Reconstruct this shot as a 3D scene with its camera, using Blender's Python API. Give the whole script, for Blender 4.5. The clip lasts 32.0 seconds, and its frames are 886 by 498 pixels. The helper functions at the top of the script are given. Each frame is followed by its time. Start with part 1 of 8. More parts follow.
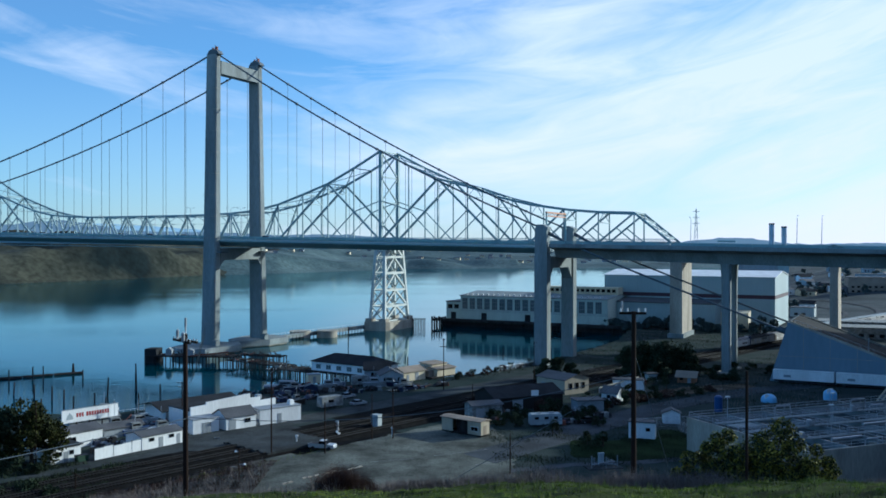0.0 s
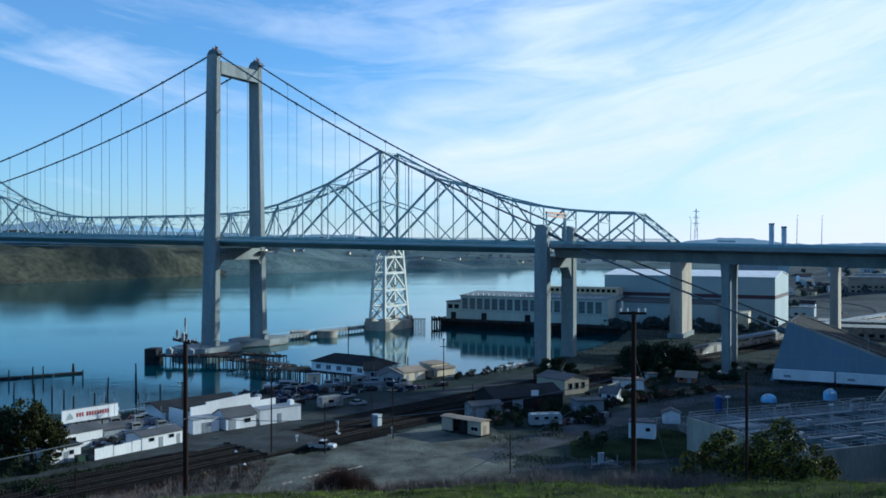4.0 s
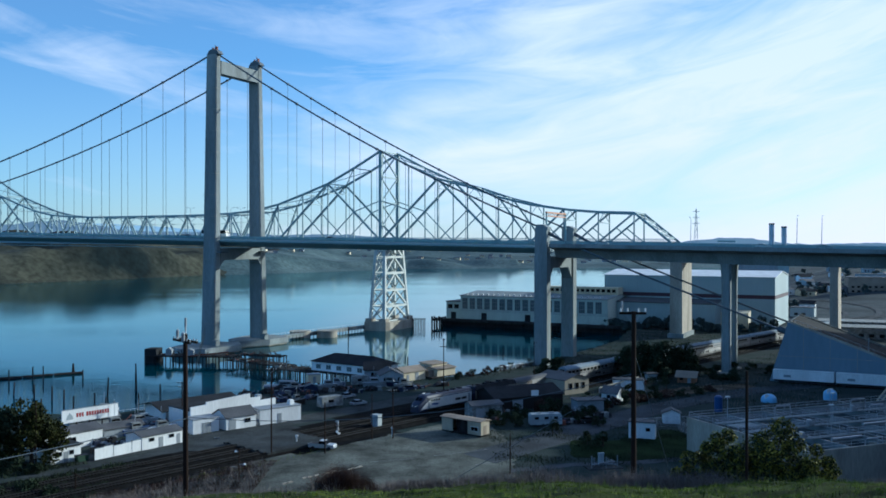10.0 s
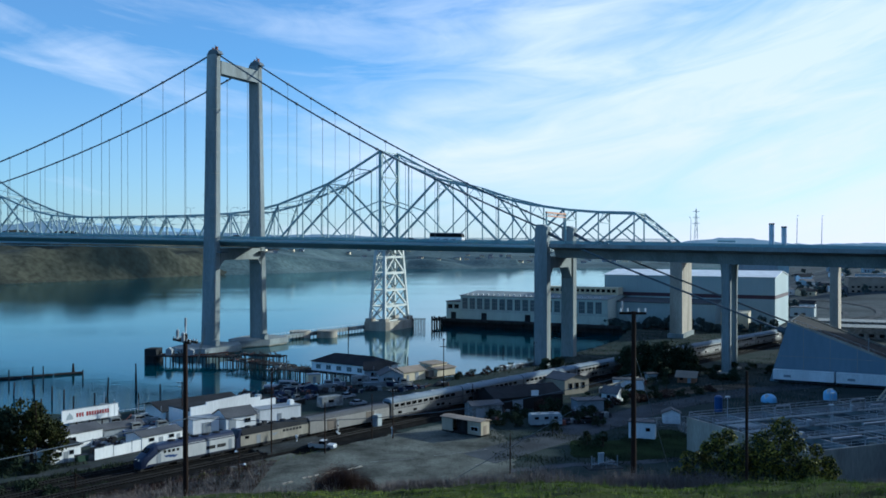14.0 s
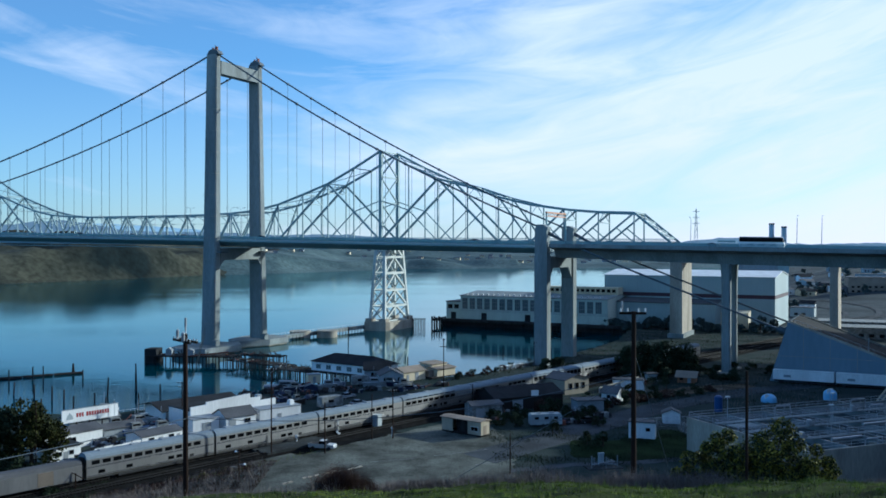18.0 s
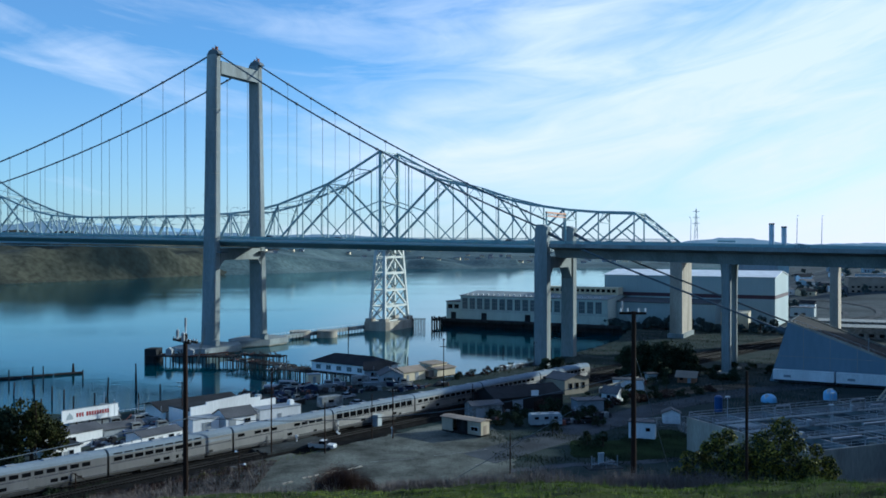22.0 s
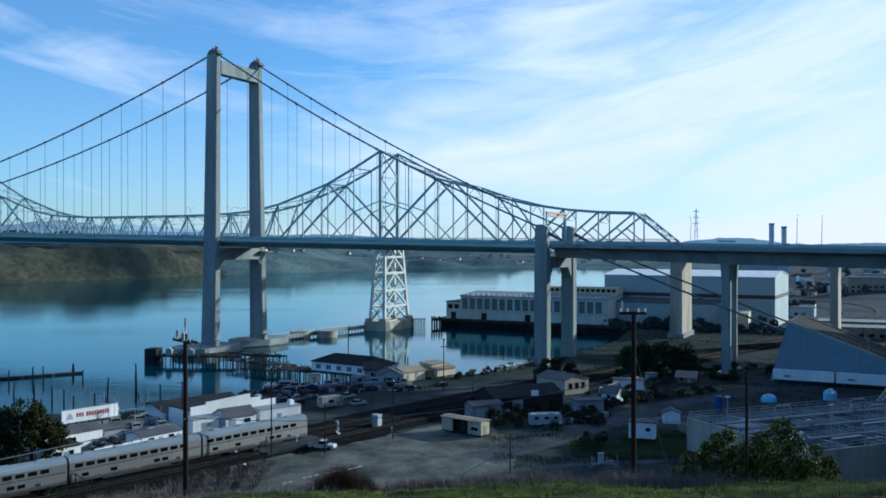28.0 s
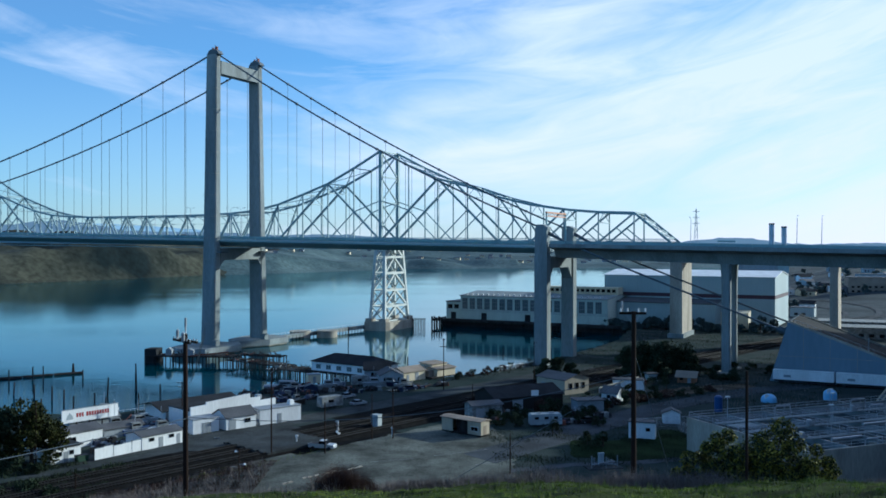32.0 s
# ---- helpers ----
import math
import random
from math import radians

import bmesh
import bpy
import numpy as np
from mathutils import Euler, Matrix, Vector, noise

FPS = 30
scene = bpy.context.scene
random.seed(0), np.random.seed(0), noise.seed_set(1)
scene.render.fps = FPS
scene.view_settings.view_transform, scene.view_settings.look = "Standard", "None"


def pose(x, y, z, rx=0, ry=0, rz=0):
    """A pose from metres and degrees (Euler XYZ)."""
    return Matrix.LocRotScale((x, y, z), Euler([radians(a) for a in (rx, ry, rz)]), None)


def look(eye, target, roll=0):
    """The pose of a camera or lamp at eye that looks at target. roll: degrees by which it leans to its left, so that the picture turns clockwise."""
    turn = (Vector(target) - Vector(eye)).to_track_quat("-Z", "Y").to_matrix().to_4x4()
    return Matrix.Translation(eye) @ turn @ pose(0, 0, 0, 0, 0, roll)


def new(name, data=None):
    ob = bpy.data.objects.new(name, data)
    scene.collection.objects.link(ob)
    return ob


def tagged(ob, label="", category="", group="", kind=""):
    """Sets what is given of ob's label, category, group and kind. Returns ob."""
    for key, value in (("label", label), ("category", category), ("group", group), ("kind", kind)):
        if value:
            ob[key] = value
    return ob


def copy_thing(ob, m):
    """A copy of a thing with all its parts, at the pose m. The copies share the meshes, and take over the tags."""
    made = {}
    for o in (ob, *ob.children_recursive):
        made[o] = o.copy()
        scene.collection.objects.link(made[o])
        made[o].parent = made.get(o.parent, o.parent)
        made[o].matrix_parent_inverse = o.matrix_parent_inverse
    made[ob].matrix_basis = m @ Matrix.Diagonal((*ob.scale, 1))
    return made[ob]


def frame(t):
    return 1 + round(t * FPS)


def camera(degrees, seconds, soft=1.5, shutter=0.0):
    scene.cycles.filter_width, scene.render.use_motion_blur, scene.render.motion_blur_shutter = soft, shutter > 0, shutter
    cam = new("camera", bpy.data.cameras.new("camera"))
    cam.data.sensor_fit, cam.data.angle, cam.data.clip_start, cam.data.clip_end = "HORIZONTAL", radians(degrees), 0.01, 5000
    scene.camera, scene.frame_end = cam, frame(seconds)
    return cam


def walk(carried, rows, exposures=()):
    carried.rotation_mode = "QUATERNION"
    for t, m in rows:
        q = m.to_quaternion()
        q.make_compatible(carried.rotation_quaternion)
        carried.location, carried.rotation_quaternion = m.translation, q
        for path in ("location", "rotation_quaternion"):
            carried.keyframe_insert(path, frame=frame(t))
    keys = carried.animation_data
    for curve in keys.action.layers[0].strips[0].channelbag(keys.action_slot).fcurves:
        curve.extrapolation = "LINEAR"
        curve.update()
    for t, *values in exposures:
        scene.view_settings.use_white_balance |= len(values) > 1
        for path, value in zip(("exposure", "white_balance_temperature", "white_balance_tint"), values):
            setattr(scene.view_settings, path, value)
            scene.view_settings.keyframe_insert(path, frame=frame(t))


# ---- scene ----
cam = camera(52.757, 32.0, soft=1.7)
walk(cam, [(0.0, pose(0, 0, 44.797, 89.762, 0, 0)), (32.0, pose(0, 0, 44.797, 89.762, 0, 0))],
     exposures=[(0.0, 0.10, 4750, 0), (32.0, 0.10, 4750, 0)])

# ---- light ----
SUN_AZ, SUN_EL = radians(25), radians(17)   # azimuth from +x, counter-clockwise
SUN = Vector((math.cos(SUN_AZ) * math.cos(SUN_EL), math.sin(SUN_AZ) * math.cos(SUN_EL), math.sin(SUN_EL)))
lamp = bpy.data.lights.new("sun", "SUN")
lamp.energy, lamp.angle, lamp.color = 5.0, radians(0.6), (1.0, 0.86, 0.63)
sun_ob = new("sun", lamp)
sun_ob.matrix_world = look(SUN * 900 + Vector((0, 250, 0)), (0, 250, 0))


def build_world():
    world = bpy.data.worlds.new("sky")
    scene.world = world
    world.use_nodes = True
    nt = world.node_tree
    nt.nodes.clear()
    N = nt.nodes.new
    out, bg, sky = N("ShaderNodeOutputWorld"), N("ShaderNodeBackground"), N("ShaderNodeTexSky")
    sky.sky_type, sky.sun_disc = "NISHITA", False
    sky.sun_elevation, sky.sun_rotation = SUN_EL, math.pi / 2 - SUN_AZ
    sky.air_density, sky.dust_density, sky.ozone_density = 1.0, 0.3, 4.0
    # thin cirrus: stretched noise on the sky's direction, flattened towards the horizon
    co, mp, sep = N("ShaderNodeTexCoord"), N("ShaderNodeMapping"), N("ShaderNodeSeparateXYZ")
    nt.links.new(co.outputs["Generated"], sep.inputs[0])
    arch = N("ShaderNodeMath"); arch.operation = "ADD"; arch.inputs[1].default_value = 0.06
    nt.links.new(sep.outputs[0], arch.inputs[0])
    bow = N("ShaderNodeMath"); bow.operation = "MULTIPLY"
    nt.links.new(arch.outputs[0], bow.inputs[0]); nt.links.new(arch.outputs[0], bow.inputs[1])
    lift = N("ShaderNodeMath"); lift.operation = "MULTIPLY_ADD"; lift.inputs[1].default_value = -0.35
    nt.links.new(bow.outputs[0], lift.inputs[0]); nt.links.new(sep.outputs[2], lift.inputs[2])
    comb = N("ShaderNodeCombineXYZ")
    nt.links.new(sep.outputs[0], comb.inputs[0]); nt.links.new(lift.outputs[0], comb.inputs[1]); nt.links.new(sep.outputs[1], comb.inputs[2])
    nt.links.new(comb.outputs[0], mp.inputs[0])
    mp.inputs["Scale"].default_value = (1.5, 7.0, 1.0)
    mp.inputs["Location"].default_value = (0.4, 0.2, 0.3)
    big, fine = N("ShaderNodeTexNoise"), N("ShaderNodeTexNoise")
    for n_, s_, d_, r_, w_ in ((big, 1.1, 6.0, 0.5, 0.5), (fine, 3.4, 10.0, 0.6, 0.9)):
        n_.inputs["Scale"].default_value, n_.inputs["Detail"].default_value = s_, d_
        n_.inputs["Roughness"].default_value, n_.inputs["Distortion"].default_value = r_, w_
        nt.links.new(mp.outputs[0], n_.inputs["Vector"])
    # more cloud towards the sun's side
    grow = N("ShaderNodeMath"); grow.operation = "MULTIPLY_ADD"; grow.inputs[1].default_value = 0.50
    nt.links.new(sep.outputs[0], grow.inputs[0]); nt.links.new(big.outputs[0], grow.inputs[2])
    east = N("ShaderNodeMapRange")
    east.inputs["From Min"].default_value, east.inputs["From Max"].default_value = -0.2, 0.75
    east.inputs["To Min"].default_value, east.inputs["To Max"].default_value = -0.40, 0.0
    nt.links.new(sep.outputs[1], east.inputs[0])
    both = N("ShaderNodeMath"); both.operation = "ADD"
    nt.links.new(grow.outputs[0], both.inputs[0]); nt.links.new(east.outputs[0], both.inputs[1])
    mix = N("ShaderNodeMath"); mix.operation = "MULTIPLY_ADD"; mix.inputs[1].default_value = 0.5
    nt.links.new(fine.outputs[0], mix.inputs[0]); nt.links.new(both.outputs[0], mix.inputs[2])
    ramp = N("ShaderNodeValToRGB")
    ramp.color_ramp.elements[0].position, ramp.color_ramp.elements[1].position = 0.66, 1.36
    ramp.color_ramp.elements[0].color, ramp.color_ramp.elements[1].color = (0, 0, 0, 1), (1, 1, 1, 1)
    nt.links.new(mix.outputs[0], ramp.inputs[0])
    blend = N("ShaderNodeMixRGB")
    blend.inputs["Color2"].default_value = (8.0, 7.25, 7.0, 1)
    tint = N("ShaderNodeMixRGB"); tint.blend_type = "MULTIPLY"; tint.inputs["Fac"].default_value = 1.0
    tint.inputs["Color2"].default_value = (0.86, 1.10, 1.18, 1)
    nt.links.new(sky.outputs[0], tint.inputs["Color1"])
    cover = N("ShaderNodeMath"); cover.operation, cover.use_clamp = "MULTIPLY_ADD", True
    cover.inputs[1].default_value, cover.inputs[2].default_value = 0.84, 0.10
    nt.links.new(ramp.outputs[0], cover.inputs[0])
    nt.links.new(cover.outputs[0], blend.inputs["Fac"]); nt.links.new(tint.outputs[0], blend.inputs["Color1"])
    haze = N("ShaderNodeMapRange")      # warm pale veil towards the horizon, thicker on the sun's side
    haze.inputs["From Min"].default_value, haze.inputs["From Max"].default_value = 0.0, 0.20
    haze.inputs["To Min"].default_value, haze.inputs["To Max"].default_value = 0.62, 0.0
    nt.links.new(sep.outputs[2], haze.inputs[0])
    sunny = N("ShaderNodeMath"); sunny.operation, sunny.use_clamp = "MULTIPLY_ADD", True
    sunny.inputs[1].default_value, sunny.inputs[2].default_value = 0.9, 0.62
    nt.links.new(sep.outputs[0], sunny.inputs[0])
    thick = N("ShaderNodeMath"); thick.operation = "MULTIPLY"
    nt.links.new(haze.outputs[0], thick.inputs[0]); nt.links.new(sunny.outputs[0], thick.inputs[1])
    veil = N("ShaderNodeMixRGB"); veil.inputs["Color2"].default_value = (9.2, 7.3, 6.7, 1)
    nt.links.new(thick.outputs[0], veil.inputs["Fac"]); nt.links.new(blend.outputs[0], veil.inputs["Color1"])
    nt.links.new(veil.outputs[0], bg.inputs[0])
    bg.inputs[1].default_value = 0.116
    nt.links.new(bg.outputs[0], out.inputs[0])


build_world()

# ---- materials ----
MATS = {}


def mat(name, color, rough=0.7, metal=0.0, var=0.25, scale=1.0, bump=0.15, tint=None, streak=False, island=0.0, spec=0.4):
    """Colour broken by broad stains and fine grain (scale: features per metre), with relief."""
    if name in MATS:
        return MATS[name]
    m = bpy.data.materials.new(name)
    m.use_nodes = True
    nt = m.node_tree
    N, b = nt.nodes.new, nt.nodes["Principled BSDF"]
    mp = N("ShaderNodeMapping")
    geo = N("ShaderNodeNewGeometry")
    nt.links.new(geo.outputs["Position"], mp.inputs[0])
    if streak:
        mp.inputs["Scale"].default_value = (1, 1, 0.18)
    stain, grain = N("ShaderNodeTexNoise"), N("ShaderNodeTexNoise")
    stain.inputs["Scale"].default_value, stain.inputs["Detail"].default_value = scale * 0.35, 5
    grain.inputs["Scale"].default_value, grain.inputs["Detail"].default_value = scale * 6.0, 4
    nt.links.new(mp.outputs[0], stain.inputs[0]); nt.links.new(mp.outputs[0], grain.inputs[0])
    dark = [c * (1 - var) for c in color]
    light = tint if tint else [min(1, c * (1 + var * 0.7)) for c in color]
    r1 = N("ShaderNodeValToRGB")
    r1.color_ramp.elements[0].position, r1.color_ramp.elements[1].position = 0.32, 0.68
    r1.color_ramp.elements[0].color, r1.color_ramp.elements[1].color = (*dark, 1), (*light, 1)
    nt.links.new(stain.outputs[0], r1.inputs[0])
    mul = N("ShaderNodeMixRGB"); mul.blend_type = "MULTIPLY"; mul.inputs["Fac"].default_value = min(1, var * 1.6)
    r2 = N("ShaderNodeValToRGB")
    r2.color_ramp.elements[0].position, r2.color_ramp.elements[1].position = 0.3, 0.65
    r2.color_ramp.elements[0].color, r2.color_ramp.elements[1].color = (0.45, 0.45, 0.45, 1), (1, 1, 1, 1)
    nt.links.new(grain.outputs[0], r2.inputs[0])
    nt.links.new(r1.outputs[0], mul.inputs["Color1"]); nt.links.new(r2.outputs[0], mul.inputs["Color2"])
    last = mul.outputs[0]
    if island:
        info = N("ShaderNodeNewGeometry"); hsv = N("ShaderNodeHueSaturation"); ma = N("ShaderNodeMapRange")
        ma.inputs["To Min"].default_value, ma.inputs["To Max"].default_value = 1 - island, 1 + island
        nt.links.new(info.outputs["Random Per Island"], ma.inputs[0])
        nt.links.new(ma.outputs[0], hsv.inputs["Value"]); nt.links.new(last, hsv.inputs["Color"])
        last = hsv.outputs[0]
    nt.links.new(last, b.inputs["Base Color"])
    b.inputs["Roughness"].default_value, b.inputs["Metallic"].default_value = rough, metal
    b.inputs["Specular IOR Level"].default_value = spec
    if bump:
        bp = N("ShaderNodeBump"); bp.inputs["Strength"].default_value, bp.inputs["Distance"].default_value = bump, 0.05
        nt.links.new(grain.outputs[0], bp.inputs["Height"]); nt.links.new(bp.outputs[0], b.inputs["Normal"])
    MATS[name] = m
    return m


CONC = mat("concrete", (0.26, 0.285, 0.285), 0.85, var=0.26, scale=0.4, streak=True, spec=0.2)
CONC_OLD = mat("old_concrete", (0.41, 0.365, 0.295), 0.9, var=0.3, scale=0.6, streak=True)
STEEL_TEAL = mat("bridge_steel", (0.25, 0.33, 0.35), 0.55, var=0.12, scale=0.3)
STEEL_GREY = mat("truss_steel", (0.28, 0.375, 0.395), 0.5, var=0.15, scale=0.6)
CABLE = mat("cable_wrap", (0.10, 0.12, 0.14), 0.6, var=0.1)
RAILM = mat("railing_paint", (0.25, 0.37, 0.39), 0.6, var=0.15)
ASPH = mat("asphalt", (0.045, 0.045, 0.048), 0.9, var=0.35, scale=0.4, spec=0.08)
WOOD_DK = mat("weathered_timber", (0.044, 0.041, 0.040), 0.9, var=0.4, scale=1.2, streak=True, spec=0.1)
POLE_W = mat("pole_timber", (0.030, 0.019, 0.015), 0.85, var=0.35, scale=2.0, streak=True, spec=0.1)
WHITE = mat("white_paint", (0.80, 0.80, 0.79), 0.6, var=0.14, scale=0.6, streak=True)
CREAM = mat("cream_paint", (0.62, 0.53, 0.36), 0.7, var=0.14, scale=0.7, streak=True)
DULLCREAM = mat("dull_cream_paint", (0.42, 0.36, 0.26), 0.75, var=0.2, scale=0.7, streak=True)
BRIGHTW = mat("fresh_white_paint", (0.84, 0.85, 0.84), 0.6, var=0.1, scale=0.6, streak=True)
GREYP = mat("grey_paint", (0.28, 0.30, 0.32), 0.7, var=0.15, scale=0.6, streak=True)
GLASS_DK = mat("dark_glass", (0.006, 0.007, 0.009), 0.22, var=0.1, bump=0.0, spec=0.06)
ROOF_DK = mat("tar_roof", (0.032, 0.033, 0.036), 0.85, var=0.3, scale=0.8, spec=0.1)
ROOF_GR = mat("grey_roof", (0.11, 0.11, 0.115), 0.7, var=0.25, scale=0.5, spec=0.15)
RUST = mat("rust_red", (0.20, 0.07, 0.045), 0.8, var=0.3)
STAINLESS = mat("stainless_steel", (0.52, 0.51, 0.505), 0.42, 1.0, var=0.14, scale=0.5, bump=0.05, streak=True)
# matt roof grey with the blue of the reflected sky put into it
ROOFSTEEL = mat("sky_tinted_roof_steel", (0.22, 0.26, 0.30), 0.75, 0.0, var=0.15, scale=0.4, bump=0.02, spec=0.15)
# lighter copy of the truss steel, sunlight on the lower tower put into colour
LIT_TOWER_ST = mat("sunlit_tower_steel", (0.52, 0.55, 0.52), 0.55, var=0.15, scale=0.6)
BLUEP = mat("blue_paint", (0.035, 0.075, 0.22), 0.45, var=0.1)
NAVY = mat("navy_paint", (0.014, 0.022, 0.055), 0.4, var=0.1)
BLACK = mat("black_rubber", (0.02, 0.02, 0.022), 0.7, var=0.2)
STEELRAIL = mat("rail_steel", (0.026, 0.024, 0.023), 0.6, 0.1, var=0.2, spec=0.2)
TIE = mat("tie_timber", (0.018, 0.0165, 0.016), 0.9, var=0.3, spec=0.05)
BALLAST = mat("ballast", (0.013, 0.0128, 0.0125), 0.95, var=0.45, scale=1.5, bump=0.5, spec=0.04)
REDP = mat("red_paint", (0.30, 0.035, 0.035), 0.5, var=0.1)
GALV = mat("galvanised", (0.45, 0.47, 0.5), 0.45, 0.5, var=0.15)
ORANGEP = mat("orange_paint", (0.46, 0.20, 0.09), 0.6, var=0.15)

# ---- building helpers ----


class Geo:
    """Collects boxes, beams, tubes and prisms into one mesh."""

    def __init__(self):
        self.v, self.f = [], []

    def add(self, vs, fs):
        n = len(self.v)
        self.v += [tuple(p) for p in vs]
        self.f += [tuple(i + n for i in q) for q in fs]
        return self

    def box(self, x0, y0, z0, x1, y1, z1):
        return self.add([(x0, y0, z0), (x1, y0, z0), (x1, y1, z0), (x0, y1, z0), (x0, y0, z1), (x1, y0, z1), (x1, y1, z1), (x0, y1, z1)],
                        [(0, 3, 2, 1), (4, 5, 6, 7), (0, 1, 5, 4), (1, 2, 6, 5), (2, 3, 7, 6), (3, 0, 4, 7)])

    def cbox(self, cx, cy, cz, sx, sy, sz):
        return self.box(cx - sx / 2, cy - sy / 2, cz - sz / 2, cx + sx / 2, cy + sy / 2, cz + sz / 2)

    def beam(self, p, q, w, h=None):
        p, q, h = Vector(p), Vector(q), h or w
        d = (q - p).normalized()
        up = Vector((0, 0, 1)) if abs(d.z) < 0.95 else Vector((1, 0, 0))
        s = d.cross(up).normalized() * w / 2
        u = s.cross(d).normalized() * h / 2
        return self.add([p - s - u, p + s - u, p + s + u, p - s + u, q - s - u, q + s - u, q + s + u, q - s + u],
                        [(0, 1, 2, 3), (7, 6, 5, 4), (0, 4, 5, 1), (1, 5, 6, 2), (2, 6, 7, 3), (3, 7, 4, 0)])

    def tube(self, p, q, r0, r1=None, n=8, caps=True):
        p, q, r1 = Vector(p), Vector(q), r0 if r1 is None else r1
        d = (q - p).normalized()
        a = d.cross(Vector((0, 0, 1)) if abs(d.z) < 0.95 else Vector((1, 0, 0))).normalized()
        b = a.cross(d)
        vs = [c + (a * math.cos(t) + b * math.sin(t)) * r for c, r in ((p, r0), (q, r1)) for t in [2 * math.pi * i / n for i in range(n)]]
        fs = [((i + 1) % n, i, n + i, n + (i + 1) % n) for i in range(n)]
        if caps:
            fs += [tuple(range(n)), tuple(range(2 * n - 1, n - 1, -1))]
        return self.add(vs, fs)

    def path(self, pts, r, n=6):
        """One bent tube through the points."""
        P = [Vector(p) for p in pts]
        vs, fs = [], []
        for i, p in enumerate(P):
            d = (P[min(i + 1, len(P) - 1)] - P[max(i - 1, 0)]).normalized()
            a = d.cross(Vector((0, 0, 1)) if abs(d.z) < 0.95 else Vector((1, 0, 0))).normalized()
            b = a.cross(d)
            vs += [p + (a * math.cos(2 * math.pi * k / n) + b * math.sin(2 * math.pi * k / n)) * r for k in range(n)]
        for i in range(len(P) - 1):
            fs += [(i * n + (k + 1) % n, i * n + k, i * n + n + k, i * n + n + (k + 1) % n) for k in range(n)]
        fs += [tuple(range(n)), tuple(range(len(vs) - 1, len(vs) - n - 1, -1))]
        return self.add(vs, fs)

    def prism(self, poly, axis, lo, hi):
        """A polygon (counter-clockwise) drawn out along an axis: 'x' takes (y, z), 'y' takes (x, z), 'z' takes (x, y)."""
        put = {"x": lambda p, k: (k, p[0], p[1]), "y": lambda p, k: (p[0], k, p[1]), "z": lambda p, k: (p[0], p[1], k)}[axis]
        n = len(poly)
        vs = [put(p, lo) for p in poly] + [put(p, hi) for p in poly]
        fs = [tuple(range(n - 1, -1, -1)), tuple(range(n, 2 * n))] + [(i, (i + 1) % n, n + (i + 1) % n, n + i) for i in range(n)]
        if axis == "y":
            fs = [tuple(reversed(q)) for q in fs]
        return self.add(vs, fs)

    def mesh(self, name, m):
        me = bpy.data.meshes.new(name)
        me.from_pydata(self.v, [], self.f)
        me.materials.append(m)
        me.update()
        return me


def thing(name, m, label, category, group="", kind=""):
    ob = new(name)
    ob.empty_display_size = 0.5
    ob.matrix_world = m
    return tagged(ob, label, category, group, kind)


def part(name, geo, material, parent, label="", m=None):
    me = geo if isinstance(geo, bpy.types.Mesh) else geo.mesh(name, material)
    ob = new(name, me)
    ob.parent = parent
    if m is not None:
        ob.matrix_basis = m
    if label:
        tagged(ob, label)
    return ob


def solid(name, geo, material, label, category, m=None, group="", kind=""):
    ob = new(name, geo.mesh(name, material))
    if m is not None:
        ob.matrix_world = m
    return tagged(ob, label, category, group, kind)


GLASS_GR = mat("dusty_glass", (0.10, 0.12, 0.13), 0.3, var=0.3, scale=0.8, bump=0.0, spec=0.5)
GZ = 3.2      # level of the flats

# ---- ground and water ----
SOUTH = [(-4000, 200), (-900, 232), (-300, 236), (-140, 222), (-84, 222), (-62, 236), (-45, 262), (-23, 277), (3, 284), (17, 295), (29, 311), (36, 323),
         (58, 358), (77, 394), (90, 440), (120, 470), (190, 505), (215, 570), (290, 800), (430, 1200), (640, 1700), (1000, 1860), (4000, 3600)]
NORTH = [(-4000, 300), (-1500, 620), (-700, 900), (-512, 1032), (-440, 1150), (-359, 1322), (-269, 1400), (-69, 1690), (315, 1740), (640, 1760), (1000, 1900), (1400, 2300), (4000, 4800)]


def lerp_line(line, x):
    return np.interp(x, [p[0] for p in line], [p[1] for p in line])


def step(a, b, x):
    t = np.clip((x - a) / (b - a), 0, 1)
    return t * t * (3 - 2 * t)


def wavy(x, y, s, seed):
    """Smooth unevenness from a few crossed waves."""
    rng = np.random.RandomState(seed)
    out = np.zeros_like(x)
    for k in range(7):
        a, f, ph = rng.uniform(0, 6.28), rng.uniform(0.6, 2.6) / s, rng.uniform(0, 6.28)
        out += np.sin((x * np.cos(a) + y * np.sin(a)) * f * 6.28 + ph) / (1 + k * 0.35)
    return out / 3.0


